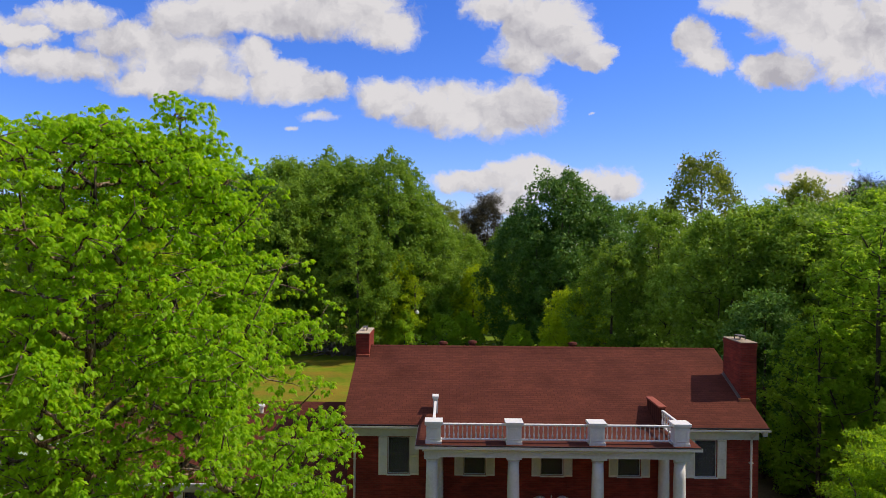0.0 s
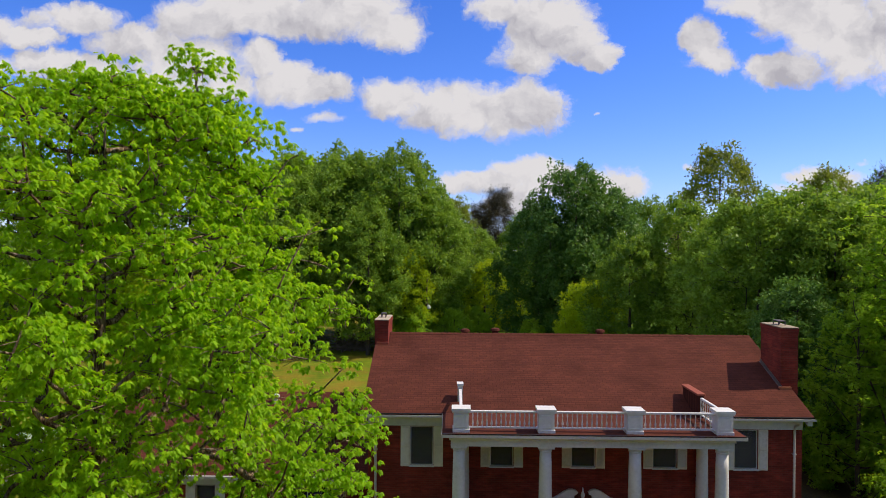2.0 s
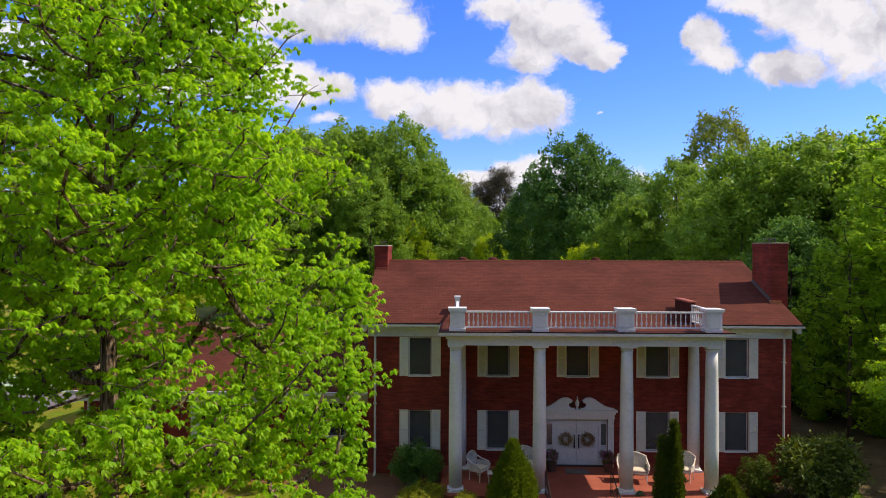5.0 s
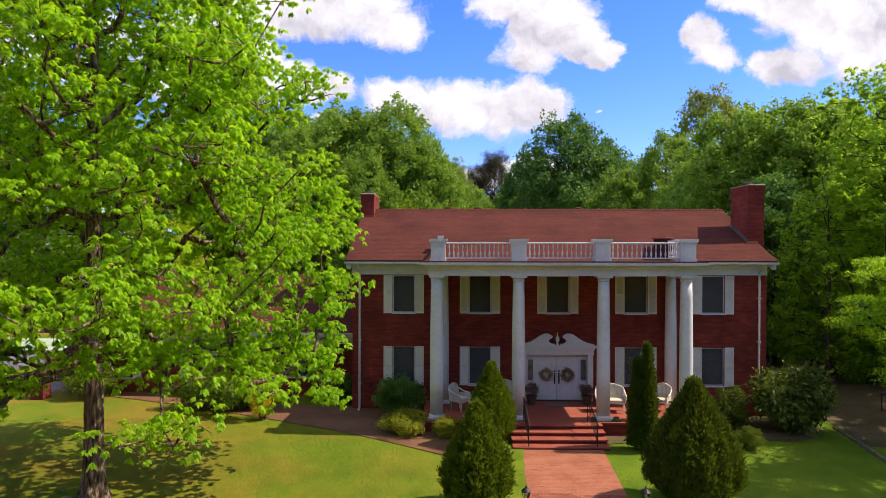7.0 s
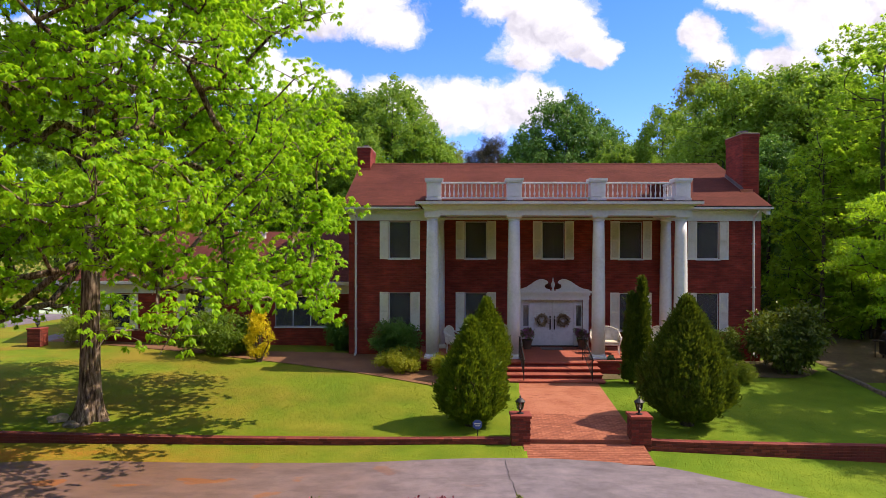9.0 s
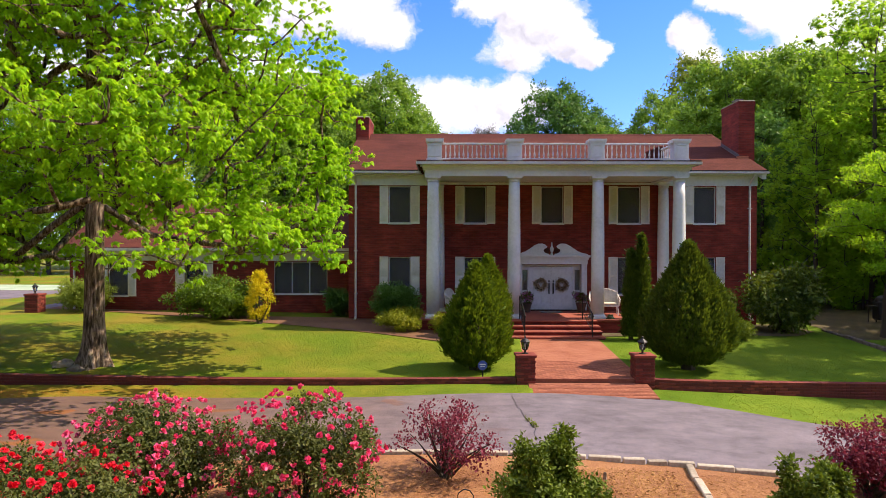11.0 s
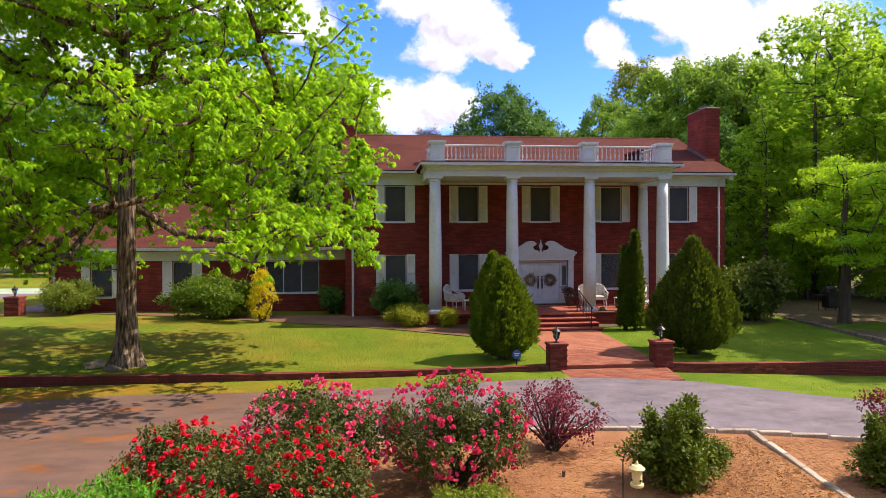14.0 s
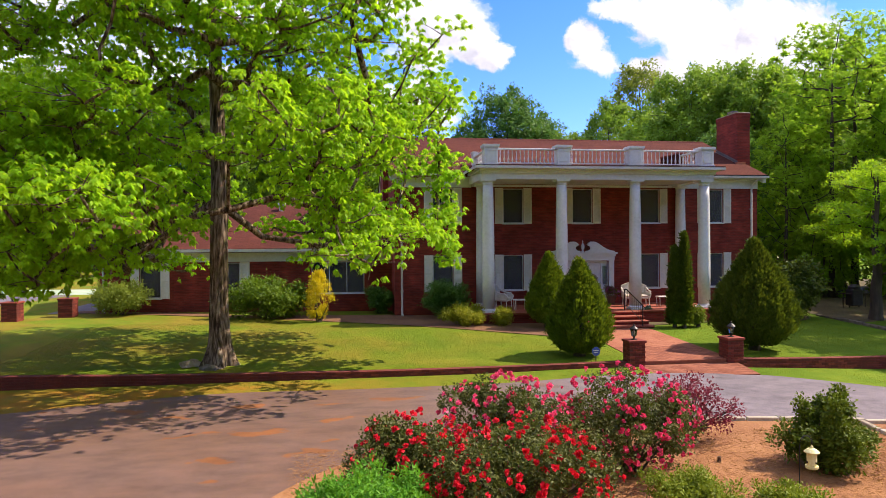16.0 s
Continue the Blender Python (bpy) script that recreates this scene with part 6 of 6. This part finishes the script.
PAVER_ME = brick_mesh("brick", 0.205, 0.10, 0.05, 0.002)
PAVER_ME.materials.append(PAVER)


def walk_z(y):
    return 0.105 + 0.1 * (y - 16.05) / 6.2 if y > 16.04 else 0.01 - 0.085 * (16.04 - y)


def paving(name, y0, y1, half, parts_from, parts_to, label):
    bm = bmesh.new()
    v = [bm.verts.new((walk_x(y) + s * half, y, walk_z(max(y, y0 + 0.001)) + dz)) for y in (y0, y1) for s in (-1, 1) for dz in (-0.2, -0.002)]
    for q in ((0, 1, 3, 2), (4, 6, 7, 5), (1, 5, 7, 3), (0, 4, 5, 1), (2, 3, 7, 6)):
        bm.faces.new([v[i] for i in q])
    bmesh.ops.recalc_face_normals(bm, faces=bm.faces)
    w = struct(name, bm, PAVER_JOINT, label)
    rp = np.random.default_rng(int(y0 * 7))
    rest, y, row, count = [], y0, 0, 0
    while y + 0.10 <= y1 + 0.01:
        x = -half + (0.0 if row % 2 else -0.105)
        while x < half - 0.03:
            a, b = max(x, -half), min(x + 0.205, half)
            if b - a > 0.05:
                m = Matrix.Translation((walk_x(y) + a, y, walk_z(y + 0.05) - 0.05 + rp.normal() * 0.0008)) @ Matrix.Rotation(rp.normal() * 0.012, 4, "Z") @ Matrix.Diagonal(((b - a) / 0.205, 1, 1, 1))
                if parts_from <= y < parts_to and count < 300:
                    piece(PAVER_ME, w, m)
                    count += 1
                else:
                    rest.append(m)
            x += 0.2115
        y += 0.1065
        row += 1
    if rest:
        joined_bricks("brick_rest", rest, PAVER_ME, w)


paving("pavement_apron", 14.80, 16.02, 1.50, 14.0, 17.0, "worn red brick apron beside the drive")
paving("pavement_walk", 16.06, 22.24, 1.40, 16.0, 18.3, "worn red brick walk up to the steps")

# concrete edging of the bed
def edging(line, label):
    k = 0
    rg = np.random.default_rng(len(line))
    e = thing("bed_edging", (line[0][0], line[0][1], low(line[0][0])), label, "edging")
    ox, oy, oz = line[0][0], line[0][1], low(line[0][0])
    for (ax, ay), (bx, by) in zip(line, line[1:]):
        l, a = math.hypot(bx - ax, by - ay), math.atan2(by - ay, bx - ax)
        m = max(1, round(l / 0.75))
        for q in range(m):
            t0, g = q / m, rg.uniform(0.02, 0.05)
            bm = boxes((0.0, l / m - g, -0.055, 0.055, -0.08, 0.055 + rg.normal() * 0.006), bevel=0.012)
            ob = part("edging_stone", bm, CONCRETE, e)
            x, y = ax + (bx - ax) * t0, ay + (by - ay) * t0
            ob.matrix_basis = Matrix.Translation((x - ox, y - oy, low(x) + 0.04 - oz)) @ Matrix.Rotation(a + rg.normal() * 0.015, 4, "Z") @ Matrix.Rotation(rg.normal() * 0.02, 4, "X")


edging([p for p in BED_EDGE if -5.0 < p[0] < 7.6][::3], "pale concrete edging stones between drive and bed")
edging([(3.42, 9.9), (3.2, 8.6), (2.95, 7.3), (2.75, 5.9), (2.6, 4.4), (2.5, 3.0)], "pale concrete edging stones crossing the straw bed")
# stone kerb beside the east lawn
kerb = thing("kerb", (14.5, 25.2, lawn(14, 25)), "low weathered stone kerb along the lawn", "kerb")
rk = np.random.default_rng(8)
for k in range(16):
    t = k / 16
    x, y = 14.55 - 1.05 * t, 25.4 - 7.6 * t
    ob = part("kerb_stone", boxes((-0.23, 0.23, -0.06, 0.06, -0.12, 0.10 + rk.normal() * 0.015), bevel=0.03), STONE, kerb)
    ob.matrix_basis = Matrix.Translation((x - 14.5, y - 25.2, 0)) @ Matrix.Rotation(math.atan2(-7.6, -1.05) + rk.normal() * 0.03, 4, "Z")

# far drive at the end of the wing
band("road_far", [(-70, 41), (-40, 40.5), (-18.2, 40)], [(-70, 30), (-40, 29.6), (-18.0, 29.0)], lawn, FAR_ASPHALT, "pale grey drive beside the wing")
band("road_gravel", [(-70, 47), (-40, 46), (-18.6, 45)], [(-70, 41.2), (-40, 40.7), (-18.6, 40.2)], lawn, GRAVEL, "pale greenish gravel beside the drive", lift=0.022)

# ---- porch things ----
def wicker_chair(x, y, turn, wide=0.62, label="white wicker armchair with a cream cushion"):
    t = thing("wicker_chair", (x, y, FLOOR_Z), label, "chair", "wicker seats on the porch", turn)
    w = wide / 2
    part("seat", boxes((-w, w, -0.28, 0.26, 0.34, 0.41), bevel=0.02), WICKER, t)
    part("cushion", boxes((-w + 0.04, w - 0.04, -0.27, 0.20, 0.412, 0.50), bevel=0.03), CUSHION, t)
    panel = prism(bmesh.new(), [(-w, 0.42), (w, 0.42), (w * 1.02, 0.88), (0, 1.0), (-w * 1.02, 0.88)], 0.284, 0.300)
    for v in panel.verts:
        v.co.y += 0.10 * (v.co.z - 0.42)
    back = part("backrest", panel, WICKER, t)
    n = 11
    for k in range(n):
        a = -1 + 2 * k / (n - 1)
        part("rod", tube(bmesh.new(), [(a * w * 0.98, 0.25 - 0.02 * a * a, 0.38), (a * w * 1.03, 0.34, 1.02 - 0.16 * a * a)], 0.022 if k in (0, n - 1) else 0.013, 6), WICKER, back)
    part("top_rail", tube(bmesh.new(), [((-1 + 2 * k / 10) * w * 1.05, 0.345, 1.02 - 0.16 * (-1 + 2 * k / 10) ** 2) for k in range(11)], 0.028, 6), WICKER, back)
    for s in (-1, 1):
        part("arm", tube(bmesh.new(), [(s * w * 1.03, 0.33, 0.80), (s * (w + 0.05), 0.05, 0.68), (s * (w + 0.06), -0.22, 0.64), (s * (w + 0.03), -0.31, 0.56), (s * w, -0.28, 0.40)], 0.032, 7), WICKER, t)
        part("side_panel", boxes((s * (w + 0.02) - 0.012, s * (w + 0.02) + 0.012, -0.26, 0.26, 0.40, 0.63)), WICKER, t)
        for yy in (-0.25, 0.22):
            part("leg", tube(bmesh.new(), [(s * (w - 0.03), yy, 0.34), (s * (w - 0.01), yy, 0.0)], [0.024, 0.018], 7), WICKER, t)
    return t


wicker_chair(-0.05, 25.6, 55)
wicker_chair(5.85, 25.55, -8, 1.05, "white wicker settee with a cream seat cushion")
wicker_chair(7.85, 25.7, -35)
wicker_chair(1.75, 26.2, 10, 0.95, "white wicker settee with a cream seat cushion")
tb = thing("coffee_table", (0.55, 25.1, FLOOR_Z), "small white wicker table on the porch", "table")
part("tabletop", boxes((-0.28, 0.28, -0.2, 0.2, 0.40, 0.44), bevel=0.01), WICKER, tb)
for sx in (-1, 1):
    for sy in (-1, 1):
        part("leg", tube(bmesh.new(), [(sx * 0.24, sy * 0.16, 0.40), (sx * 0.22, sy * 0.15, 0.0)], 0.018, 6), WICKER, tb)
tb2 = copy_thing(tb, pose(7.0, 25.3, FLOOR_Z))
VIOLET = leaf_mat("violet_petal", (0.22, 0.05, 0.18), (0.62, 0.24, 0.48), (0.5, 0.2, 0.4), 0.25)
CLAY = surface("dark_clay_pot", (0.05, 0.028, 0.022), (0.085, 0.05, 0.04), (0.13, 0.08, 0.065), 3, 20, 0.7)
for px, sd in ((2.88, 81), (5.14, 82)):
    r8 = np.random.default_rng(sd)
    pt = thing("planter", (px, 26.55, FLOOR_Z), "dark pot with purple and green trailing plants", "planter", "planters beside the door")
    part("pot", lathe(bmesh.new(), [(0.13, 0.0), (0.15, 0.03), (0.20, 0.30), (0.23, 0.34), (0.23, 0.38), (0.19, 0.38), (0.17, 0.33)], n=18), CLAY, pt)
    cl = [(r8.normal() * 0.14, r8.normal() * 0.14, 0.50 + r8.random() * 0.22, 0.11, 0.11, 0.10) for k in range(12)]
    part("greenery", leaves("greenery", *tufts(r8, cl, 12, 6, 0.07, 0.2)), HOLLY_LEAF, pt)
    part("flower", leaves("flower", *tufts(r8, cl, 8, 7, 0.05, 0.0, slim=0.9)), VIOLET, pt)
WREATH = leaf_mat("dried_wreath", (0.18, 0.12, 0.06), (0.66, 0.52, 0.36), (0.4, 0.3, 0.2), 0.1)
for s, sd in ((-1, 83), (1, 84)):
    r8 = np.random.default_rng(sd)
    wr = thing("wreath", (DC + s * 0.44, WALL_F + 0.05, 1.78), "round wreath of dried cream and brown leaves on the door", "wreath", "wreaths on the front door")
    cl = [(0.19 * math.cos(a), 0.0, 0.19 * math.sin(a), 0.07, 0.04, 0.07) for a in np.linspace(0, 2 * math.pi, 16, endpoint=False)]
    part("twig_ring", limb_mesh("twig_ring", [((0.19 * math.cos(a), 0, 0.19 * math.sin(a)), (0.19 * math.cos(a + 0.5), 0, 0.19 * math.sin(a + 0.5)), 0.025, 0.025, 0) for a in np.linspace(0, 2 * math.pi, 14)], 6, 3), BARK_FAR, wr)
    P, A, N, L, W = tufts(r8, cl, 16, 5, 0.055, 0.0, slim=0.6)
    P[:, 1] = np.minimum(P[:, 1], 0.02)
    part("leaf_ring", leaves("leaf_ring", P, A, N, L, W), WREATH, wr)
mat_ = thing("door_mat", (3.9, 26.55, FLOOR_Z), "grey woven door mat before the door", "mat")
part("mat", boxes((-0.45, 0.45, -0.28, 0.28, 0.002, 0.018), bevel=0.004), FLASHING, mat_)
frog = thing("garden_ornament", (5.72, 24.08, FLOOR_Z), "small dark green frog-shaped garden ornament", "ornament")
bm = lathe(bmesh.new(), [(0.02, 0.0), (0.12, 0.02), (0.13, 0.08), (0.09, 0.14), (0.03, 0.17)], n=14)
for s in (-1, 1):
    lathe(bm, [(0.01, 0.0), (0.035, 0.02), (0.035, 0.05), (0.01, 0.07)], (s * 0.06, -0.05, 0.12), 8)
    lathe(bm, [(0.01, 0.0), (0.05, 0.01), (0.05, 0.05), (0.01, 0.07)], (s * 0.12, -0.04, 0.0), 8)
part("body", bm, surface("green_glaze", (0.02, 0.05, 0.02), (0.04, 0.09, 0.035), (0.08, 0.14, 0.06), 6, 30, 0.3), frog)
# iron handrails on the steps
for x in (2.30, 4.66):
    h = thing("handrail", (x, 22.3, 0.2), "black iron handrail beside the brick steps", "handrail", "handrails at the steps")
    part("rail", tube(bmesh.new(), [(0, -0.15, 0.80), (0, 0.0, 0.86), (0, 1.45, 1.36), (0, 1.75, 1.36)], 0.022, 8), IRON, h)
    part("lower_rail", tube(bmesh.new(), [(0, 0.0, 0.22), (0, 1.45, 0.72), (0, 1.72, 0.72)], 0.014, 6), IRON, h)
    for yy, zb, zt in ((0.0, -0.06, 0.86), (1.70, 0.50, 1.36)):
        part("post", tube(bmesh.new(), [(0, yy, zb), (0, yy, zt)], 0.02, 6), IRON, h)
    for k in range(1, 9):
        yy = 1.6 * k / 9
        part("baluster", tube(bmesh.new(), [(0, yy, 0.22 + min(yy, 1.45) * 0.345), (0, yy, 0.86 + min(yy, 1.45) * 0.345)], 0.009, 5), IRON, h)

# ---- bed and lawn things ----
YELLOW_PAINT = surface("pale_yellow_plastic", (0.55, 0.50, 0.22), (0.72, 0.66, 0.32), (0.80, 0.76, 0.45), 4, 30, 0.5)
fd = thing("bird_feeder", (-0.19, 6.55, 0.02), "pale yellow bird feeder hanging from a hook", "bird feeder")
part("hook_pole", tube(bmesh.new(), [(-0.22, 0.0, -0.1), (-0.22, 0.0, 0.82), (-0.20, 0.0, 0.93), (-0.13, 0.0, 0.985), (-0.05, 0.0, 0.97), (0.0, 0.0, 0.90), (0.0, 0.0, 0.84)], 0.009, 6), IRON, fd)
part("roof", lathe(bmesh.new(), [(0.115, 0.70), (0.12, 0.715), (0.07, 0.76), (0.025, 0.775), (0.02, 0.80), (0.005, 0.83)], n=18), YELLOW_PAINT, fd)
part("tube", lathe(bmesh.new(), [(0.065, 0.48), (0.075, 0.52), (0.078, 0.70)], n=18), YELLOW_PAINT, fd)
part("tray", lathe(bmesh.new(), [(0.09, 0.44), (0.10, 0.455), (0.10, 0.485), (0.07, 0.48)], n=18), YELLOW_PAINT, fd)
for k in range(3):
    a = 2.1 * k - 1.2
    part("feeding_hole", lathe(bmesh.new(), [(0.02, 0.0), (0.02, 0.03)], (0.068 * math.cos(a), 0.068 * math.sin(a), 0.53), 8), IRON, fd)
fd.scale = (0.84, 0.84, 0.84)
sg = thing("yard_sign", (0.48, 16.35, lawn(0.5, 16.3)), "small blue eight-sided yard sign on a stake", "sign")
BLUE = surface("blue_sign_paint", (0.03, 0.06, 0.22), (0.05, 0.09, 0.32), (0.08, 0.13, 0.40), 5, 30, 0.4)
bm = bmesh.new()
prism(bm, [(0.13 * math.cos(math.pi / 8 + k * math.pi / 4), 0.30 + 0.13 * math.sin(math.pi / 8 + k * math.pi / 4)) for k in range(8)], -0.006, 0.006)
part("board", bm, BLUE, sg)
part("legend_bar", boxes((-0.08, 0.08, -0.009, -0.0065, 0.31, 0.34), (-0.06, 0.06, -0.009, -0.0065, 0.26, 0.28)), WHITE, sg, "white bars of lettering")
part("stake", boxes((-0.012, 0.012, 0.007, 0.02, -0.15, 0.30)), IRON, sg)


def stone(x, y, z, sx, sy, sz, seed, label):
    rs = np.random.default_rng(seed)
    bm = bmesh.new()
    bmesh.ops.create_icosphere(bm, subdivisions=3, radius=1.0)
    for v in bm.verts:
        n = noise.noise(v.co * 1.3 + Vector((seed, 0, 0))) * 0.35 + noise.noise(v.co * 3.1) * 0.12
        v.co = Vector((v.co.x * sx, v.co.y * sy, max(-0.25, v.co.z) * sz)) * (1 + n)
    me = bm_mesh("stone", bm)
    me.materials.append(TAN_STONE if "tan" in label else STONE)
    ob = new("stone", me)
    ob.matrix_world = pose(x, y, z, 0, 0, rs.uniform(0, 360))
    return tagged(ob, label, "stone", "stones at the foot of the oak")


stone(-10.86, 17.22, lawn(-10.9, 17.2) + 0.06, 0.30, 0.18, 0.15, 3, "flat tan field stone at the foot of the oak")
stone(-10.3, 16.8, lawn(-10.3, 16.8) + 0.03, 0.25, 0.15, 0.12, 4, "flat grey field stone on the lawn")
for x, y, r, h in ((3.0, 5.2, 0.05, 0.10), (5.1, 8.2, 0.06, 0.12), (-0.7, 8.0, 0.03, 0.09), (1.9, 9.2, 0.025, 0.09)):
    st = thing("stump", (x, y, low(x) + 0.05), "small cut brown stump in the straw", "stump", "stumps in the bed")
    part("stub", lathe(bmesh.new(), [(r * 1.3, -0.03), (r, 0.03), (r * 0.95, h)], n=9), BARK, st)
gr = thing("covered_grill", (18.8, 28.4, lawn(18, 28)), "dark covered garden grill under the trees", "grill")
part("cover", boxes((-0.32, 0.32, -0.26, 0.26, 0.12, 0.95), bevel=0.06), IRON, gr)
part("lid", lathe(bmesh.new(), [(0.33, 0.955), (0.30, 1.08), (0.18, 1.18), (0.05, 1.2)], n=16, sy=0.8), IRON, gr)
for sx in (-1, 1):
    part("leg", tube(bmesh.new(), [(sx * 0.27, 0, 0.12), (sx * 0.27, 0, 0.0)], 0.03, 7), IRON, gr)
    part("side_shelf", boxes((sx * 0.5 - 0.16, sx * 0.5 + 0.16, -0.2, 0.2, 0.72, 0.76)), BARK_FAR, gr)
    part("shelf_leg", boxes((sx * 0.62 - 0.02, sx * 0.62 + 0.02, -0.02, 0.02, 0.0, 0.72)), BARK_FAR, gr)
po = thing("utility_pole", (-4.3, 79.0, lawn(0, 79)), "weathered wooden utility pole with a pale lamp", "utility pole")
part("pole", tube(bmesh.new(), [(0, 0, -0.2), (0, 0, 9.0)], [0.16, 0.11], 10), BARK, po)
part("arm", tube(bmesh.new(), [(0, 0, 5.7), (0.25, -0.5, 6.0)], 0.04, 6), FLASHING, po)
part("lamp_head", lathe(bmesh.new(), [(0.10, 0.0), (0.24, 0.05), (0.24, 0.30), (0.12, 0.42), (0.05, 0.5)], (0.25, -0.5, 5.45), 14), WHITE, po)
rb = np.random.default_rng(77)
br = thing("brush_pile", (-13.5, 80.0, lawn(-13, 80)), "pile of pale dead branches at the wood's edge", "brush pile")
rows = [((rb.normal() * 2.2, rb.normal() * 0.8, 0.0), (rb.normal() * 2.4, rb.normal() * 0.8, rb.uniform(0.5, 2.0)), 0.07, 0.02, 0.2) for k in range(70)]
part("dead_wood", limb_mesh("dead_wood", rows, 5, 4), STONE, br)

crack = []
rc = np.random.default_rng(15)
cx = 1.12
for k in range(30):
    y = 14.78 - k * 0.15
    cx += rc.normal() * 0.025
    crack.append((cx, y))
band("road_crack", [(x - 0.005 - 0.004 * (i % 3), y) for i, (x, y) in enumerate(crack)], [(x + 0.004, y) for x, y in crack], flat, IRON, "dark crack across the asphalt drive", 1, 0.024)
for k, (i, r) in enumerate(((15, 0.05), (17, 0.06), (18, 0.04))):
    bush("weed", (crack[i][0], crack[i][1]), r, 0.04, "tuft of weeds growing from the crack", BOX_LEAF, 200 + k, 5, 6, 5, 0.03, 0.03, zf=lambda x, y: low(x) + 0.02, stems=3, category="weed")

# ---- loose cover: straw on the bed, blades on the lawn ----
ROAD_LINE = (np.array([q[0] for q in ROAD_FAR]), np.array([q[1] for q in ROAD_FAR]))
BORDER_LINE = (np.array([q[0] for q in BORDER]), np.array([q[1] for q in BORDER]))
BORDER_LINE_E = (np.array([q[0] for q in BORDER_E]), np.array([q[1] for q in BORDER_E]))


def clear(x, y):
    """Open lawn or bed: off the walk and the straw borders."""
    if on_walk(x, y, 0.04) or (y > 12 and math.hypot(x - OAK[0], y - OAK[1]) < 0.7):
        return False
    if 11 < y < 16:
        return y > np.interp(x, *ROAD_LINE) + 0.05
    if y > 16:
        return y < (np.interp(x, *BORDER_LINE) if x < 3.4 else np.interp(x, *BORDER_LINE_E) if x > 5.1 else 22.2)
    return True


def scatter_blades(name, n, area, zf, length, width, flat_, material, label, seed):
    r9 = np.random.default_rng(seed)
    x, y = r9.uniform(area[0], area[1], n), r9.uniform(area[2], area[3], n)
    keep = np.array([clear(a, b) for a, b in zip(x, y)])
    x, y = x[keep], y[keep]
    n = len(x)
    P = np.array([(a, b, zf(a, b)) for a, b in zip(x, y)])
    A = unit(np.stack([r9.normal(size=n), r9.normal(size=n), np.abs(r9.normal(size=n)) * flat_[0] + flat_[1]], 1))
    N = unit(r9.normal(size=(n, 3)) * 0.5 + [0, -0.3, 0.8])
    L = length * r9.uniform(0.6, 1.4, n)
    me = leaves(name, P, A, N, L, np.full(n, width))
    me.materials.append(material)
    return tagged(new(name, me), label, name.replace("_", " "), "", "stuff")


NEEDLE = leaf_mat("straw_needle", (0.20, 0.082, 0.028), (0.50, 0.275, 0.100), (0.2, 0.1, 0.05), 0.08, 0.8)
BLADE = leaf_mat("grass_blade", (0.105, 0.150, 0.007), (0.220, 0.255, 0.018), (0.24, 0.30, 0.015), 0.32, 0.7)
CHIP = leaf_mat("golden_chip", (0.26, 0.12, 0.035), (0.52, 0.31, 0.11), (0.2, 0.1, 0.05), 0.08, 0.8)
scatter_blades("wood_chips", 5000, (1.0, 3.05, 4.6, 9.7), lambda x, y: low(x) + 0.03 + 0.05 * smooth01((9.5 - y) / 3) + 0.006, 0.045, 0.020, (0.12, 0.02), CHIP, "golden wood chips strewn over the straw", 94)
scatter_blades("straw", 38000, (-7.4, 8.5, 4.6, 9.6), lambda x, y: low(x) + 0.03 + 0.05 * smooth01((9.5 - y) / 3) + 0.008, 0.12, 0.006, (0.12, 0.02), NEEDLE, "loose brown pine straw needles", 91)
scatter_blades("lawn_blades", 85000, (-16.0, 13.0, 16.2, 25.0), lambda x, y: lawn(x, y) - 0.005, 0.038, 0.011, (0.5, 0.35), BLADE, "short yellow-green grass blades", 92)
scatter_blades("verge_blades", 36000, (-13.0, 15.0, 11.5, 15.98), lambda x, y: low_at(x, y) - 0.005, 0.040, 0.011, (0.5, 0.3), BLADE, "short grass on the verge", 93)
